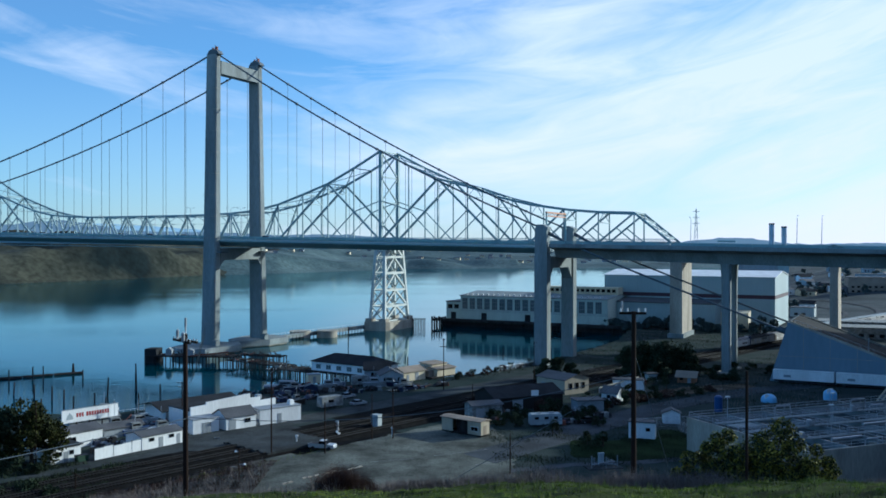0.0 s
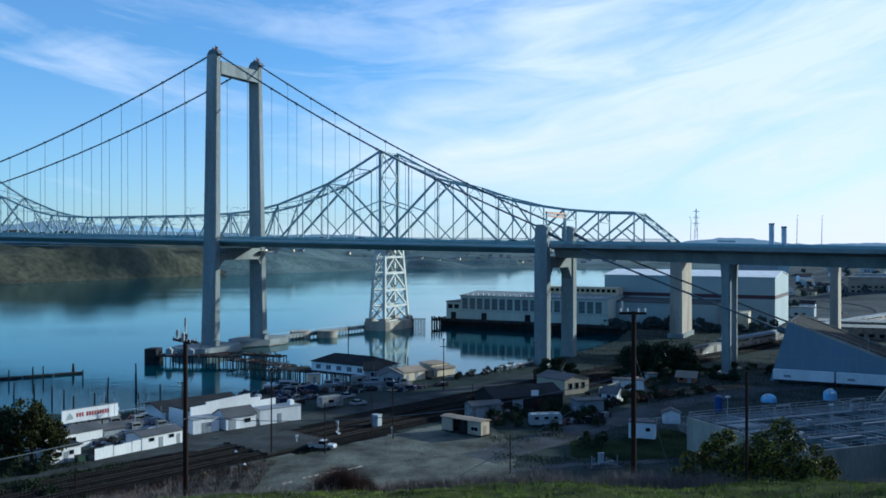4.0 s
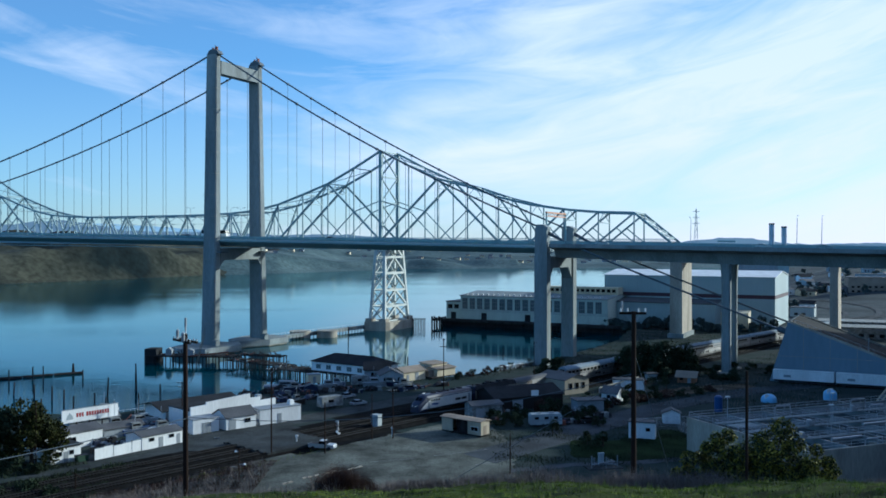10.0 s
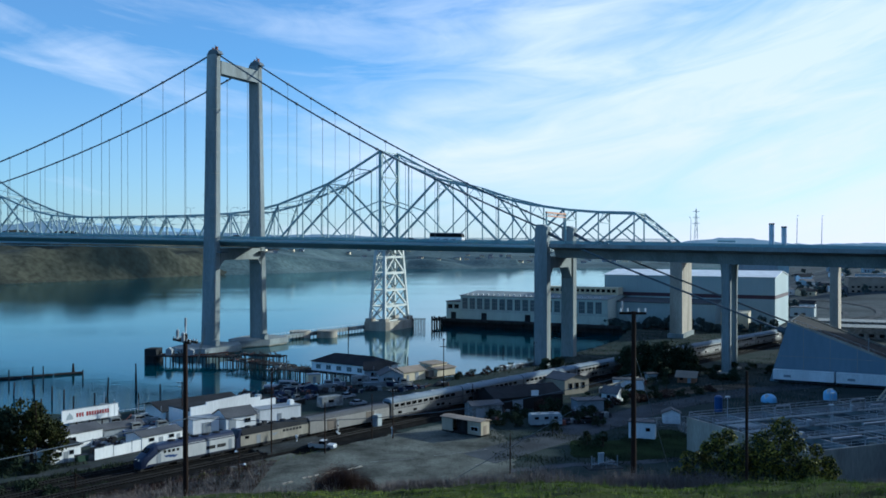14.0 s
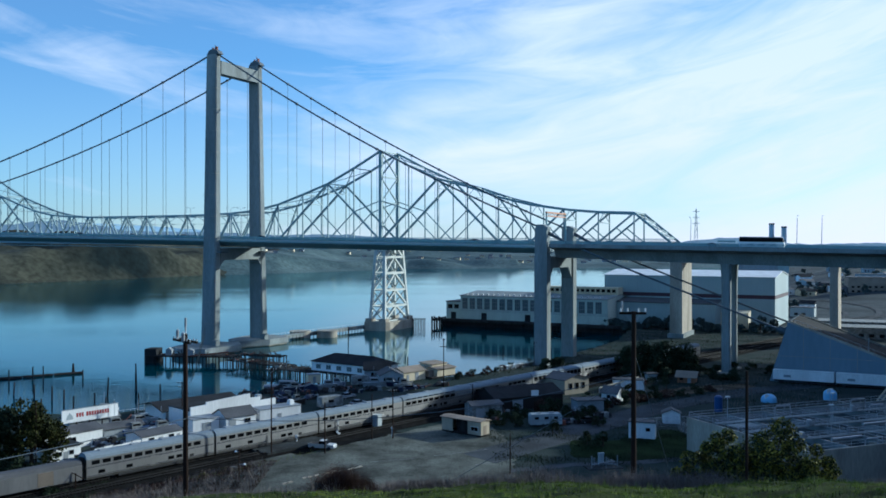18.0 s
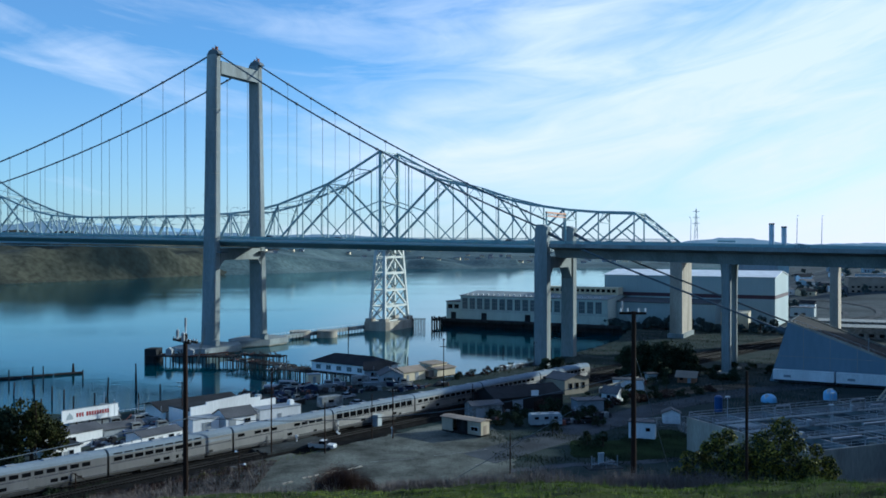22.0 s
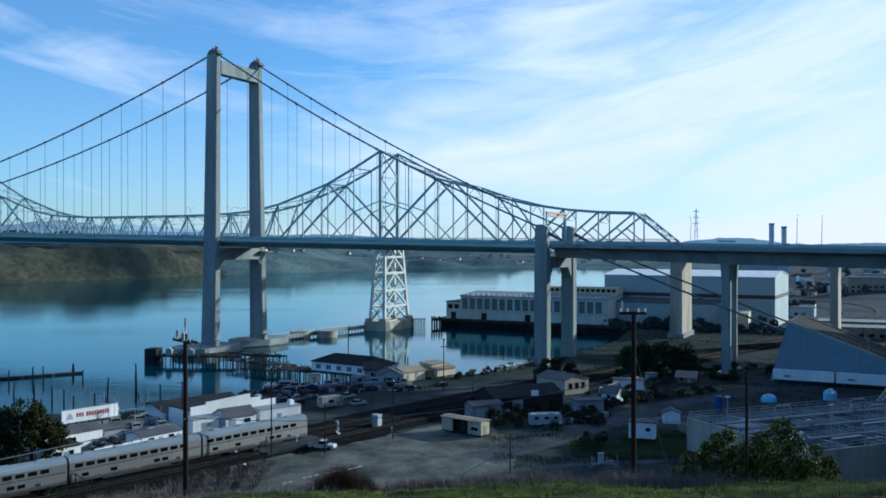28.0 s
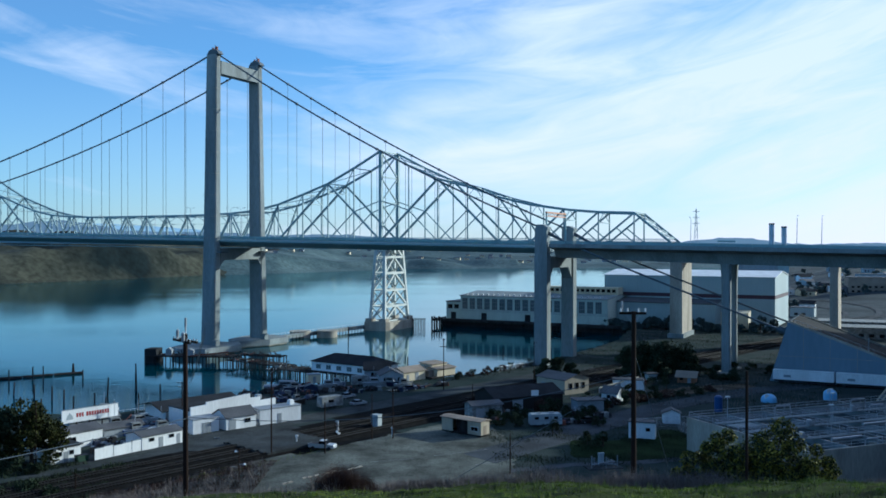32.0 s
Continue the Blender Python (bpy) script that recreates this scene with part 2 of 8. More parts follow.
def height(x, y):
    ys, yn = lerp_line(SOUTH, x), lerp_line(NORTH, x)
    into_s, into_n = ys - y, y - yn
    # near flats and the camera's hill
    flat = -3.0 + (GZ + 3.0) * step(-6, 3, into_s)
    slope = 44.8 - 1.7 - 0.225 * np.clip(y, -60, 38) - 0.30 * np.clip(y - 38, 0, 14) - 0.52 * np.clip(y - 52, 0, 58)
    slope -= 0.022 * np.clip(12 - x, 0, 30) * step(20, 45, y)
    slope -= 0.14 * np.clip(-9 - x, 0, 40) * step(20, 45, y)
    slope += 0.35 * wavy(x, y, 26, 3) * step(10, 34, y) + 0.16 * wavy(x, y, 5, 5) + 0.06 * wavy(x, y, 1.9, 6)
    hill = np.maximum(slope, GZ)
    # unseen rise just right of the view, added to shade basins and flats
    side = GZ + np.clip(.9 * (x - 0.5 * y - 3), 0, 60) * (1 - step(320, 400, y)) * step(40, 100, y)
    back = 43 + 0.1 * np.clip(-y, 0, 300)
    near = np.maximum(np.maximum(flat, np.where(y < 115, hill, GZ * 0 - 9)), np.where(into_s > 0, side, -9))
    near = np.where(y < -60, back, near)
    # town rising beyond the bridge's far side
    town = step(20, 300, into_s) * step(430, 900, y) * (10 + 26 * step(600, 1800, x + 0.2 * y) + 5 * wavy(x, y, 420, 8))
    near = near + np.where(into_s > 0, town, 0)
    # north shore bluffs and ranges
    bluff = (34 + 10 * wavy(x, y, 330, 11)) * step(0, 90, into_n) + (16 + 12 * wavy(x, y, 900, 12)) * step(120, 600, into_n)
    bluff *= 1 - 0.62 * step(-330, -150, x) * (1 - step(200, 900, into_n))
    bluff += (6 + 5 * wavy(x, y, 1500, 13)) * step(1200, 2600, into_n)
    bluff *= 1 - 0.55 * step(1500, 2600, into_n)
    bluff += (9.0 * np.abs(wavy(x, y, 420, 14)) + 2.0 * np.abs(wavy(x, y, 120, 15)) - 3) * step(5, 70, into_n)
    bluff += (11 * np.abs(wavy(x, y, 170, 16)) + 4 * np.abs(wavy(x, y, 60, 17)) - 4) * step(8, 60, into_n) * (x < -330)
    far = -3.0 + 3.8 * step(-8, 4, into_n) + np.where(into_n > 0, bluff, 0)
    land = np.where(into_n > -8, far, near)
    # low ground towards the eastern horizon
    return np.where((land > 4) & (x > 150), 4 + (land - 4) * (1 - 0.8 * step(1100, 2200, y)), land)


def grid_lines(spans):
    out = []
    for lo, hi, n in spans:
        out += list(np.linspace(lo, hi, n, endpoint=False))
    return np.array(out + [spans[-1][1]])


def build_ground():
    xs = grid_lines([(-4000, -1200, 20), (-1200, -300, 60), (-300, -120, 40), (-120, -34, 45), (-34, 34, 150), (34, 130, 55), (130, 300, 45), (300, 1200, 60), (1200, 4000, 28)])
    ys = grid_lines([(-600, -60, 10), (-60, 20, 10), (20, 60, 90), (60, 125, 30), (125, 420, 130), (420, 900, 60), (900, 2000, 120), (2000, 4800, 50)])
    X, Y = np.meshgrid(xs, ys)
    Z = height(X, Y)
    nx, ny = len(xs), len(ys)
    me = bpy.data.meshes.new("ground")
    verts = np.stack([X, Y, Z], -1).reshape(-1, 3)
    i = (np.arange(ny - 1)[:, None] * nx + np.arange(nx - 1)[None, :]).reshape(-1)
    faces = np.stack([i, i + 1, i + nx + 1, i + nx], -1)
    me.from_pydata(verts.tolist(), [], faces.tolist())
    for p in me.polygons:
        p.use_smooth = True
    m = bpy.data.materials.new("earth_and_grass")
    m.use_nodes = True
    nt = m.node_tree
    N, b = nt.nodes.new, nt.nodes["Principled BSDF"]
    geo = N("ShaderNodeNewGeometry")
    n1, n2, n3 = N("ShaderNodeTexNoise"), N("ShaderNodeTexNoise"), N("ShaderNodeTexNoise")
    for n_, s_ in ((n1, 0.02), (n2, 0.16), (n3, 2.5)):
        n_.inputs["Scale"].default_value, n_.inputs["Detail"].default_value = s_, 8
        nt.links.new(geo.outputs["Position"], n_.inputs[0])
    ra, rb, rc = N("ShaderNodeValToRGB"), N("ShaderNodeValToRGB"), N("ShaderNodeValToRGB")
    ra.color_ramp.elements[0].position, ra.color_ramp.elements[1].position = 0.38, 0.62
    ra.color_ramp.elements[0].color, ra.color_ramp.elements[1].color = (0.026, 0.045, 0.040, 1), (0.064, 0.074, 0.068, 1)
    rb.color_ramp.elements[0].position, rb.color_ramp.elements[1].position = 0.36, 0.66
    rb.color_ramp.elements[0].color, rb.color_ramp.elements[1].color = (0.020, 0.036, 0.030, 1), (0.058, 0.066, 0.064, 1)
    rc.color_ramp.elements[0].position, rc.color_ramp.elements[1].position = 0.3, 0.7
    rc.color_ramp.elements[0].color, rc.color_ramp.elements[1].color = (0.5, 0.5, 0.5, 1), (1.1, 1.1, 1.1, 1)
    nt.links.new(n1.outputs[0], ra.inputs[0]); nt.links.new(n2.outputs[0], rb.inputs[0]); nt.links.new(n3.outputs[0], rc.inputs[0])
    mx, mu = N("ShaderNodeMixRGB"), N("ShaderNodeMixRGB")
    mx.inputs["Fac"].default_value = 0.5
    mu.blend_type, mu.inputs["Fac"].default_value = "MULTIPLY", 0.8
    nt.links.new(ra.outputs[0], mx.inputs["Color1"]); nt.links.new(rb.outputs[0], mx.inputs["Color2"])
    nt.links.new(mx.outputs[0], mu.inputs["Color1"]); nt.links.new(rc.outputs[0], mu.inputs["Color2"])
    nt.links.new(mu.outputs[0], b.inputs["Base Color"])
    b.inputs["Roughness"].default_value = 0.95
    b.inputs["Specular IOR Level"].default_value = 0.04
    bp = N("ShaderNodeBump"); bp.inputs["Strength"].default_value, bp.inputs["Distance"].default_value = 0.6, 0.3
    nt.links.new(n2.outputs[0], bp.inputs["Height"]); nt.links.new(bp.outputs[0], b.inputs["Normal"])
    me.materials.append(m)
    # far ground: bluish distance haze is put into the scrub colour
    me.materials.append(mat("hazed_far_scrub", (0.028, 0.050, 0.054), 0.95, var=0.65, scale=0.022, bump=0, tint=(0.105, 0.105, 0.072), spec=0.1))
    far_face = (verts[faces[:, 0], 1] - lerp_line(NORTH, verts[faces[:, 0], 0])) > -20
    me.materials.append(mat("hillside_turf", (0.030, 0.046, 0.012), 0.95, var=0.6, scale=1.1, bump=0.5, tint=(0.085, 0.105, 0.025), spec=0.03))
    turf = (verts[faces[:, 0], 1] < 56) & (verts[faces[:, 0], 1] > -60)
    # paler blue stretch of far shore, haze painted into its base colour
    me.materials.append(mat("hazed_far_suburb", (0.070, 0.125, 0.150), 0.95, var=0.45, scale=0.03, bump=0, tint=(0.150, 0.205, 0.205), spec=0.1))
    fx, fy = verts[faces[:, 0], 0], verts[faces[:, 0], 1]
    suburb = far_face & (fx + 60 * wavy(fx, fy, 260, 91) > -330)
    # town ground carries the same haze as a bluer colour
    me.materials.append(mat("hazed_town_scrub", (0.040, 0.060, 0.072), 0.95, var=0.4, scale=0.1, bump=0, tint=(0.078, 0.096, 0.104), spec=0.08))
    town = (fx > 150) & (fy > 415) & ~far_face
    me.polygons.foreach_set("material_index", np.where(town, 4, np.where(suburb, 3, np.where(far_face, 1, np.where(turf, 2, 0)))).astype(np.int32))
    tagged(new("ground", me), "earth flats, grassy hillside and distant bluffs", "ground", kind="structure")


def build_water():
    m = bpy.data.materials.new("strait_water")
    m.use_nodes = True
    nt = m.node_tree
    nt.nodes.remove(nt.nodes["Principled BSDF"])
    N, out = nt.nodes.new, nt.nodes["Material Output"]
    body, gloss, edge, mixed = N("ShaderNodeBsdfDiffuse"), N("ShaderNodeBsdfGlossy"), N("ShaderNodeFresnel"), N("ShaderNodeMixShader")
    body.inputs["Color"].default_value = (0.002, 0.034, 0.050, 1)
    gloss.inputs["Color"].default_value = (0.80, 0.95, 0.97, 1)
    gloss.inputs["Roughness"].default_value = 0.05
    edge.inputs["IOR"].default_value = 1.30
    nt.links.new(edge.outputs[0], mixed.inputs[0]); nt.links.new(body.outputs[0], mixed.inputs[1]); nt.links.new(gloss.outputs[0], mixed.inputs[2])
    nt.links.new(mixed.outputs[0], out.inputs["Surface"])
    geo, mp = N("ShaderNodeNewGeometry"), N("ShaderNodeMapping")
    mp.inputs["Scale"].default_value = (0.14, 0.50, 1)
    nt.links.new(geo.outputs["Position"], mp.inputs[0])
    n1, n2 = N("ShaderNodeTexNoise"), N("ShaderNodeTexNoise")
    n1.inputs["Scale"].default_value, n1.inputs["Detail"].default_value = 0.8, 6
    n2.inputs["Scale"].default_value, n2.inputs["Detail"].default_value = 0.03, 3
    nt.links.new(mp.outputs[0], n1.inputs[0]); nt.links.new(mp.outputs[0], n2.inputs[0])
    bp = N("ShaderNodeBump")
    bp.inputs["Distance"].default_value = 0.10
    ma = N("ShaderNodeMapRange")
    ma.inputs["From Min"].default_value, ma.inputs["From Max"].default_value = 0.4, 0.65
    ma.inputs["To Min"].default_value, ma.inputs["To Max"].default_value = 0.25, 0.9
    # open water is ruffled, the harbour behind the wharves lies calm
    sp, calm, mulw = N("ShaderNodeSeparateXYZ"), N("ShaderNodeMapRange"), N("ShaderNodeMath")
    nt.links.new(geo.outputs["Position"], sp.inputs[0]); nt.links.new(sp.outputs[0], calm.inputs[0])
    calm.inputs["From Min"].default_value, calm.inputs["From Max"].default_value = -110, -15
    calm.inputs["To Min"].default_value, calm.inputs["To Max"].default_value = 0.8, 0.75
    mulw.operation = "MULTIPLY"
    nt.links.new(n2.outputs[0], ma.inputs[0]); nt.links.new(ma.outputs[0], mulw.inputs[0])
    nt.links.new(calm.outputs[0], mulw.inputs[1]); nt.links.new(mulw.outputs[0], bp.inputs["Strength"])
    nt.links.new(n1.outputs[0], bp.inputs["Height"]); nt.links.new(bp.outputs[0], gloss.inputs["Normal"]); nt.links.new(bp.outputs[0], edge.inputs["Normal"])
    me = bpy.data.meshes.new("water")
    me.from_pydata([(-4000, 180, 0), (4000, 180, 0), (4000, 4800, 0), (-4000, 4800, 0)], [], [(0, 1, 2, 3)])
    me.materials.append(m)
    tagged(new("water", me), "calm blue strait water reflecting the sky", "water", kind="structure")


build_ground()
build_water()

# ---- the suspension bridge ----
BRIDGE_RZ = -27.04
BX, BY = -89.99, 389.78     # the south tower's middle; local x runs south along the deck, y to the east


def road_z(a):
    return 47.7 - 0.0178 * a


def cable_z(a):
    if a <= 0:
        return 60 + 66.3 * ((a + 364) / 364) ** 2
    t = a / 147
    return 126.3 + (50.6 - 126.3) * t - 15.0 * t * (1 - t)


def build_suspension_bridge():
    br = thing("suspension_bridge", pose(BX, BY, 0, 0, 0, BRIDGE_RZ), "concrete-towered suspension bridge with a slim steel deck over the strait", "bridge")
    for s in (-1, 1):
        # leg: tapering inwards and narrowing upwards, with chamfered corners
        g, rings = Geo(), []
        for z, b, la, lb in ((3.0, 15.9, 7.5, 4.0), (44, 15.0, 6.8, 3.7), (125.2, 13.7, 5.5, 3.3)):
            c = 0.5
            ring = [(la / 2 - c, -lb / 2), (la / 2, -lb / 2 + c), (la / 2, lb / 2 - c), (la / 2 - c, lb / 2),
                    (-la / 2 + c, lb / 2), (-la / 2, lb / 2 - c), (-la / 2, -lb / 2 + c), (-la / 2 + c, -lb / 2)]
            rings.append([(x - 0.8, s * b + y, z) for x, y in ring])
        vs = [p for r in rings for p in r]
        fs = [tuple(range(7, -1, -1)), tuple(range(16, 24))]
        for k in range(2):
            fs += [(k * 8 + i, k * 8 + (i + 1) % 8, k * 8 + 8 + (i + 1) % 8, k * 8 + 8 + i) for i in range(8)]
        leg = part("tower_leg", g.add(vs, fs), CONC, br, "tall tapered concrete tower leg")
        part("tower_leg", leg.data, None, br, "tall tapered concrete tower leg", m=Matrix.Translation((-728, 0, 0)))
        for z in range(12, 122, 9):      # formwork joints
            t = (z - 3) / 122
            la, lb, b = 7.5 - 2.0 * t, 4.0 - 0.7 * t, 15.9 - 2.2 * t
            part("joint_band", Geo().cbox(-0.8, s * b, z, la + 0.03, lb + 0.03, 0.07), CONC_OLD, leg)
        part("saddle_housing", Geo().prism([(-3.3, 125.2), (3.3, 125.2), (2.4, 126.6), (0.9, 127.4), (-0.9, 127.4), (-2.4, 126.6)], "y", s * 13.7 - 1.5, s * 13.7 + 1.5), CABLE, br, "dark cable saddle housing")
        part("beacon", Geo().tube((0, s * 13.7, 127.4), (0, s * 13.7, 129.6), 0.12).cbox(0.9, s * 13.7, 127.9, 0.8, 0.8, 1.4).cbox(-1.1, s * 13.7, 127.8, 0.6, 0.6, 1.1), RUST, br, "aviation light and mast")
        # pile cap: a long slab with a pointed bow
        cap = [(8.5, 12), (9, 25), (4, 29), (-8, 29), (-12, 20), (-9, 5), (1, -2.5)] if s > 0 else [(9, -30), (11, -10), (4, -3.2), (-9, -5), (-12, -18), (-9, -30), (0, -35)]
        part("pile_cap", Geo().prism(cap, "z", 0.5, 3.0), CONC, br, "pale flat concrete pile cap")
        inner = [(x_ * .93, (y_ - s * 16) * .95 + s * 16) for x_, y_ in cap]
        part("maintenance_platform", Geo().box(-5.2, s * 15.2 - s * 2.3 - 1.0, 41.6, 5.8, s * 15.2 - s * 2.3 + .3, 42.2).box(4.0, s * 15.2 - 2.2, 41.6, 6.4, s * 15.2 + 2.2, 42.2), CABLE, br, "dark steel maintenance platform round the leg")
        part("pile_cap_skirt", Geo().prism(inner, "z", -1.5, 0.55), CONC_OLD, br, "stained concrete pile cap at the waterline")
        part("cap_house", Geo().cbox(5.5, s * 16 - 4, 4.2, 2.4, 2.4, 2.4), CONC, br)
        # main cable and its hangers
        pts = [(a, s * 13.7, cable_z(a)) for a in np.linspace(-728, 0, 110)] + [(a, s * 13.7, cable_z(a)) for a in np.linspace(0, 147, 26)[1:]]
        pts += [(147 + 118 * k / 10, s * 13.7, 48.6 - 44.6 * k / 10 - 1.8 * (k / 10) * (1 - k / 10)) for k in range(1, 8)]
        pts.insert(136, (148.6, s * 13.7, 48.9))
        part("main_cable", Geo().path(pts, 0.34, 6), CABLE, br, "dark wrapped main cable")
        for k in range(1, 57):
            a = -17.0 - 12.5 * (k - 1)
            part("hanger", Geo().tube((a, s * 13.7, road_z(a)), (a, s * 13.7, cable_z(a)), 0.10, n=5, caps=False), CABLE, br)
            part("cable_clamp", Geo().cbox(a, s * 13.7, cable_z(a), 0.9, 0.8, 0.9), CABLE, br)
        for k in range(1, 11):
            a = 4.7 + 12.5 * k
            part("hanger", Geo().tube((a, s * 13.7, road_z(a)), (a, s * 13.7, cable_z(a)), 0.08, n=5, caps=False), CABLE, br)
            part("cable_clamp", Geo().cbox(a, s * 13.7, cable_z(a), 0.9, 0.8, 0.9), CABLE, br)
        # transition pier's leg
        g = Geo()
        for z0, z1, la, lb in ((1.0, 41.0, 4.7, 3.7), (41.0, 50.2, 4.4, 3.6)):
            g.prism([(147 - la / 2, s * 14 - lb / 2), (147 + la / 2, s * 14 - lb / 2), (147 + la / 2, s * 14 + lb / 2), (147 - la / 2, s * 14 + lb / 2)], "z", z0, z1)
        part("pier_leg", g, CONC, br, "square concrete leg of the transition pier")
        part("saddle_block", Geo().prism([(144.8, 50.2), (149.6, 50.2), (149.6, 51.0), (147.6, 52.0), (145.6, 52.0)], "y", s * 14 - 1.9, s * 14 + 1.9), CONC, br)
    # portal beams
    part("portal_beam", Geo().prism([(-12.2, 117.4), (12.2, 117.4), (12.0, 122.8), (-12.0, 122.8)], "x", -2.0, 2.0), CONC, br, "upper concrete portal beam")
    part("deck_beam", Geo().prism([(-13.2, 36.2), (-11, 38.6), (11, 38.6), (13.2, 36.2), (13.0, 43.6), (-13.0, 43.6)], "x", -2.6, 2.6), CONC, br, "haunched concrete beam below the deck")
    part("pier_beam", Geo().prism([(-12.0, 32.5), (-8.0, 36.8), (8.0, 36.8), (12.0, 32.5), (12.0, 40.8), (-12.0, 40.8)], "x", 145.2, 148.8), CONC, br, "haunched concrete pier beam")
    part("portal_beam", Geo().prism([(-12.2, 117.4), (12.2, 117.4), (12.0, 122.8), (-12.0, 122.8)], "x", -730.0, -726.0), CONC, br, "upper concrete portal beam")
    # gantry frame over the pier
    fr = Geo()
    for y in (-10, 10):
        part("gantry_post", Geo().beam((147, y, 46), (147, y, 56.6), 0.55), RAILM, br, "dark steel gantry post")
    fr.beam((147, -10.3, 56.4), (147, 10.3, 56.4), 0.55).beam((147, -10.3, 55.1), (147, 10.3, 55.1), 0.4)
    for k in range(10):
        fr.beam((147, -10 + 2 * k, 55.3), (147, -9 + 2 * k, 56.4), 0.1).beam((147, -9 + 2 * k, 56.4), (147, -8 + 2 * k, 55.3), 0.1)
    part("sign_gantry", fr, ORANGEP, br, "rust-orange steel sign gantry")
    # deck in lifted segments of steel box, 12.5 m long
    ring = [(-14.6, -0.9), (-11.5, -0.15), (11.5, -0.15), (14.6, -0.9), (14.0, -1.5), (9.0, -3.25), (-9.0, -3.25), (-14.0, -1.5)]
    seg = Geo()
    a0, L = -755.0, 12.5
    n_seg = 72
    for k in range(n_seg):
        a, b_ = a0 + k * L, min(a0 + (k + 1) * L, 144.3)
        if a >= 144:
            break
        vs = [(x, y, road_z(x) + z) for x in (a, b_ - 0.06) for y, z in ring]
        fs = [tuple(range(8)), tuple(range(15, 7, -1))] + [(i, 8 + i, 8 + (i + 1) % 8, (i + 1) % 8) for i in range(8)]
        part("deck_segment", Geo().add(vs, fs), STEEL_TEAL, br)
    part("road_surface", Geo().add([(a0, -11.4, road_z(a0) + .02), (144, -11.4, road_z(144) + .02), (144, 11.4, road_z(144) + .02), (a0, 11.4, road_z(a0) + .02)], [(0, 1, 2, 3)]), ASPH, br)
    for s in (-1, 1):
        # parapet with posts and two rails
        for y, h in ((13.9, 1.45), (11.3, 1.05)):
            g = Geo()
            for zz in (h, h * 0.84, h * 0.68, h * 0.52, h * .36):
                g.beam((a0, s * y, road_z(a0) - 0.4 + zz), (144, s * y, road_z(144) - 0.4 + zz), 0.16, 0.14)
            part("rail", g, RAILM, br, "teal steel side railing")
        for k in range(150):
            a = -372 + k * 3.45
            part("rail_post", POST_MESH, None, br, m=Matrix.Translation((a, s * 13.9, road_z(a) - 0.5)))
        part("wind_fairing", Geo().beam((a0, s * 14.65, road_z(a0) - 0.95), (144, s * 14.65, road_z(144) - 0.95), 0.12, 0.5), STEEL_GREY, br)
    return br


POST_MESH = Geo().box(-0.12, -0.1, 0, 0.12, 0.1, 1.5).mesh("rail_post", RAILM)
bridge = build_suspension_bridge()


def build_approach():
    ap = thing("approach_viaduct", pose(BX, BY, 0, 0, 0, BRIDGE_RZ), "concrete box-girder approach viaduct on twin columns", "viaduct")
    a0, a1 = 147.0, 420.0
    ring = [(-14.4, -0.95), (-11.5, -0.15), (11.5, -0.15), (14.4, -0.95), (8.6, -1.9), (7.2, -5.4), (-7.2, -5.4), (-8.6, -1.9)]
    cuts = [149.4, 178, 207, 236, 265, 300, 340, 380, a1]
    for a, b_ in zip(cuts, cuts[1:]):
        vs = [(x, y, road_z(x) + (z if z > -3 else z + 0.9 * (1 - min(1, (x - 147) / 60)))) for x in (a, b_ - 0.05) for y, z in ring]
        fs = [tuple(range(8)), tuple(range(15, 7, -1))] + [(i, 8 + i, 8 + (i + 1) % 8, (i + 1) % 8) for i in range(8)]
        part("girder_span", Geo().add(vs, fs), CONC, ap)
    for s in (-1, 1):
        g = Geo()
        g.prism([(s * 14.35, 0), (s * 13.9, 0), (s * 14.05, 0.95), (s * 14.3, 0.95)] if s < 0 else [(13.9, 0), (14.35, 0), (14.3, 0.95), (14.05, 0.95)], "x", 0, 1)
        vs = []
        for x, y, z in g.v:
            xx = 149.4 if x == 0 else a1
            vs.append((xx, y, road_z(xx) - 0.95 + z * 1.25))
        part("barrier", Geo().add(vs, g.f), CONC, ap, "concrete edge barrier")
        gr = Geo()
        for zz in (.45, .66, .87, 1.08, 1.3):
            gr.beam((149.4, s * 14.1, road_z(149.4) + zz), (a1, s * 14.1, road_z(a1) + zz), 0.13, 0.14)
        part("barrier_rail", gr, RAILM, ap)
        for k in range(60):
            a = 151 + k * 3.45
            part("rail_post", POST_MESH, None, ap, m=Matrix.Translation((a, s * 14.1, road_z(a) - 0.16)))
    for a in (207.5, 268.0, 330.0):
        for y in (-6.2, 6.2):
            zt = road_z(a) - 5.3
            c = 0.5
            ring8 = lambda h: [(a + p * h, y + q * h) for p, q in ((1.4 - c, -1.4), (1.4, -1.4 + c), (1.4, 1.4 - c), (1.4 - c, 1.4), (-1.4 + c, 1.4), (-1.4, 1.4 - c), (-1.4, -1.4 + c), (-1.4 + c, -1.4))]
            lv = [(x, yy, z) for z, h in ((2.6, 1.0), (zt - 6, 1.0), (zt, 1.25)) for x, yy in ring8(h)]
            fs = [tuple(range(7, -1, -1)), tuple(range(16, 24))]
            for k in range(2):
                fs += [(k * 8 + i, k * 8 + (i + 1) % 8, k * 8 + 8 + (i + 1) % 8, k * 8 + 8 + i) for i in range(8)]
            part("column", Geo().add(lv, fs), CONC, ap, "flared octagonal concrete column")
            part("footing", Geo().cbox(a, y, 3.3, 5.2, 4.6, 0.8), CONC_OLD, ap)
    return ap


build_approach()

# ---- the older cantilever truss bridge ----
OX, OY = -28.8, 480.3


